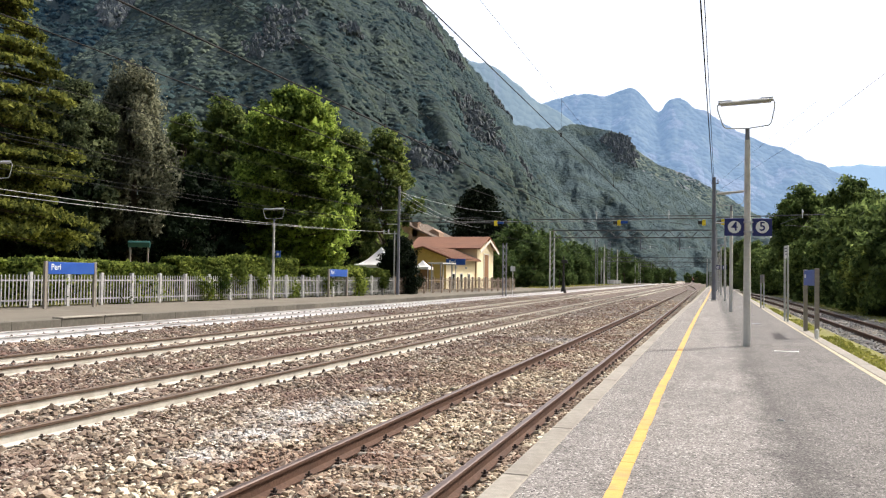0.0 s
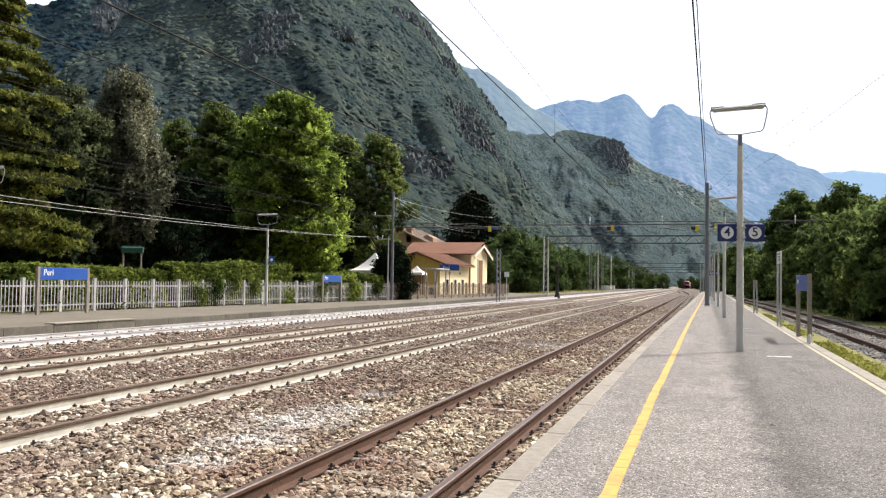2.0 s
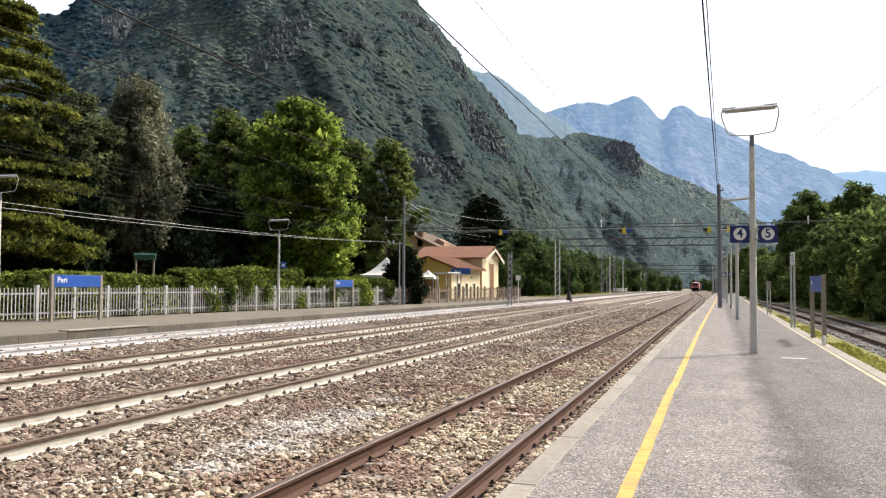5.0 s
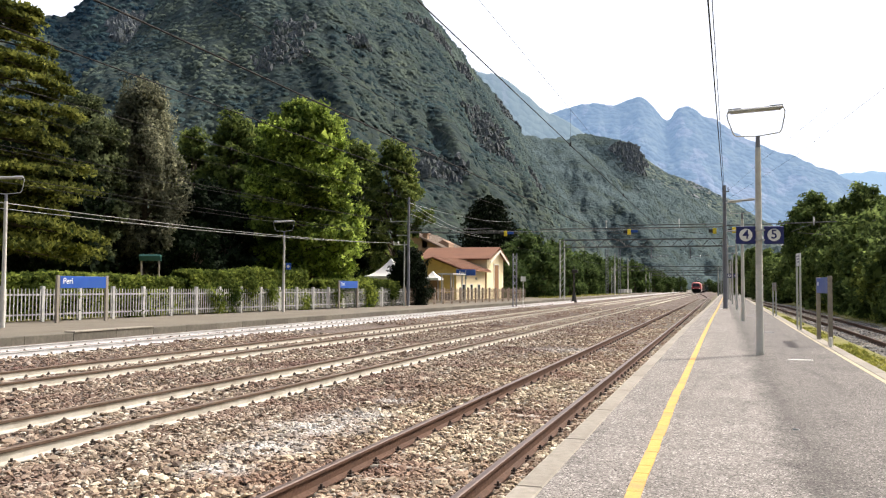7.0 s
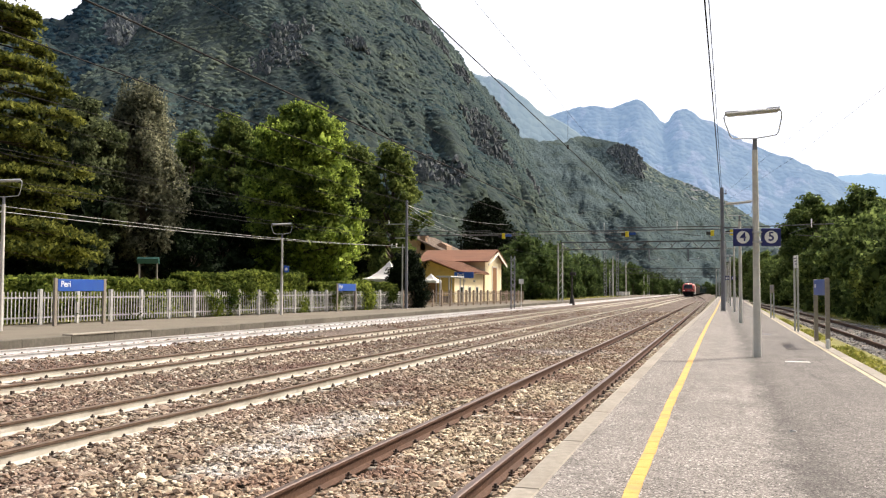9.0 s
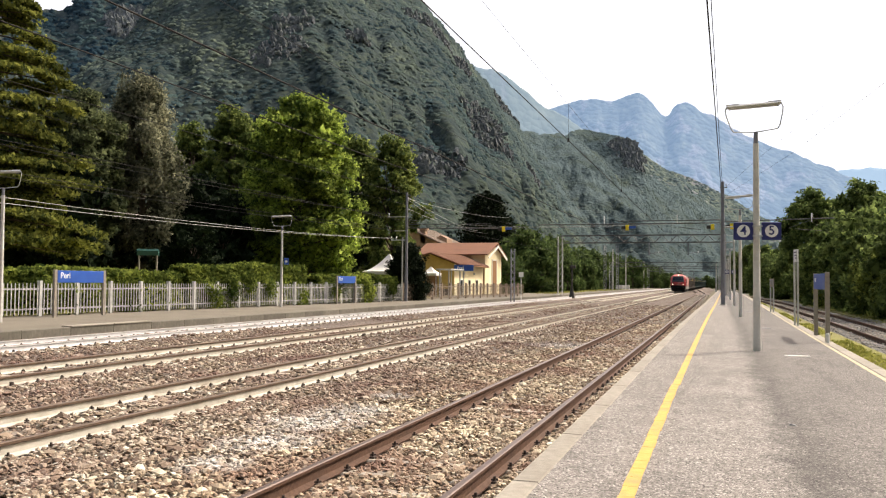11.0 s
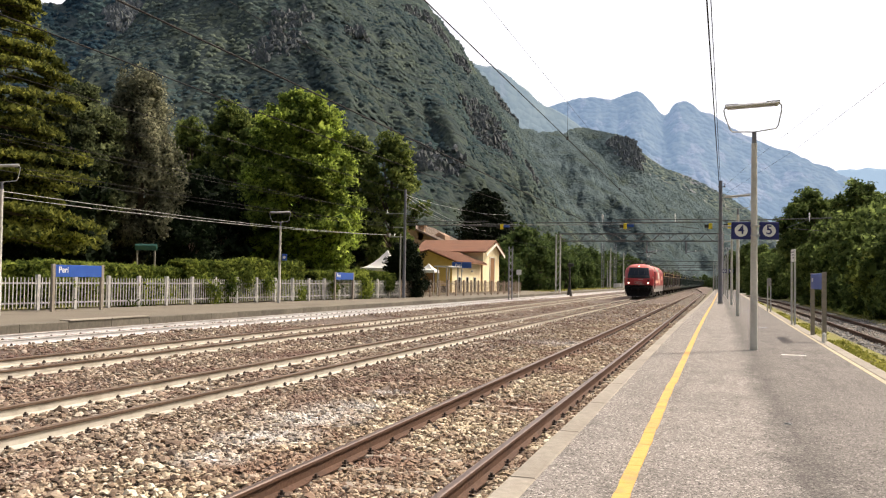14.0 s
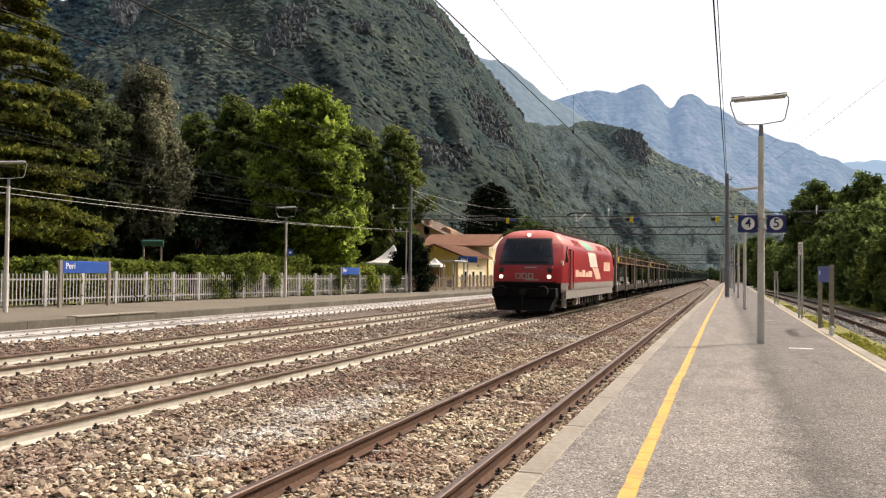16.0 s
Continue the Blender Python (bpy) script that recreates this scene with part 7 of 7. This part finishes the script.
    for y in (2.2, 4.0, L / 2 - 0.9, L / 2 + 0.9, L - 4.0, L - 2.2):
        part("wheelset", Shape().tube((-0.82, y, 0.42), (-0.69, y, 0.42), 0.42, n=14).tube((0.69, y, 0.42), (0.82, y, 0.42), 0.42, n=14).tube((-1.15, y, 0.42), (1.15, y, 0.42), 0.08, n=8), UNDER, t)
    for x in (-0.88, 0.88):
        part("buffer", Shape().tube((x, 0.4, 1.02), (x, 0.02, 1.02), 0.16, n=10).tube((x, L - 0.4, 1.02), (x, L - 0.02, 1.02), 0.16, n=10), UNDER, t)
    return t


loco = locomotive()
wagon = car_carrier(WAGON, WAGON_PALE, WAGON_POST, "empty two-deck car transporter wagon in dark rusty brown")
green_wagon = car_carrier(WAGON_TEAL, WAGON_TEAL, WAGON_TEAL, "empty two-deck car transporter wagon in dark green")
wagons = [wagon, copy_thing(wagon, pose(0, 0, 0)), green_wagon] + [copy_thing(green_wagon, pose(0, 0, 0)) for _ in range(11)]

loose_stones("ballast_stones", [
    (-6.9, -1.5, 4.2, 12, -0.178, 29000, 0.028), (-6.9, -1.5, 12, 22, -0.178, 16000, 0.032), (-6.9, -1.5, 22, 40, -0.178, 9000, 0.036),
    (-12.0, -6.9, 6, 22, -0.178, 15000, 0.035), (-19.4, -12.0, 12, 30, -0.178, 9000, 0.040), (-12, -6.9, 22, 40, -0.178, 6000, 0.038), (-17.6, -1.5, 38, 75, -0.178, 7000, 0.05)], "loose brown and grey ballast stones, lime-dusted in patches")
loose_stones("siding_stones", [(4.0, 8.8, 22, 60, -0.40, 5500, 0.05)], "loose grey ballast stones beside the siding", STONE_GREY)


litter = Shape()
litter.add([(-0.05, -0.02, 0.0), (0.05, -0.015, 0.0), (0.055, 0.02, 0.002), (-0.045, 0.018, 0.0), (-0.03, -0.01, 0.022), (0.04, -0.008, 0.012), (0.035, 0.012, 0.018), (-0.035, 0.01, 0.014)],
           [(3, 2, 1, 0), (4, 5, 6, 7), (0, 1, 5, 4), (1, 2, 6, 5), (2, 3, 7, 6), (3, 0, 4, 7)])
solid("paper_scrap", litter, PICKET, "crumpled pale paper scrap on the asphalt", "litter", m=pose(0.69, 9.3, P_TOP - 0.004, 0, 0, -20) @ Matrix.Scale(0.7, 4))
peg = Shape().tube((0, 0, -0.02), (0, 0, 0.2), 0.045, 0.045, 12).tube((0, 0, 0.2), (0, 0, 0.24), 0.045, 0.025, 12)
solid("marker_peg", peg, WHITE, "short white peg on the kerb beside the sign post", "peg", m=pose(2.5, 22.6, P_TOP + 0.01))


# ---- what moves ----
def motions():
    """The train runs straight in on the second track."""
    rows = [(0.0, 493.6), (4.0, 378.6), (8.0, 263.6), (12.0, 148.6), (14.0, 91.4), (15.0, 62.4), (16.0, 34.2)]
    walk(loco, [(t, pose(TRACKS[2], y, 0)) for t, y in rows])
    for k, w in enumerate(wagons):
        walk(w, [(t, pose(TRACKS[2], y + 19.5 + 25.6 * k, 0)) for t, y in rows])


motions()
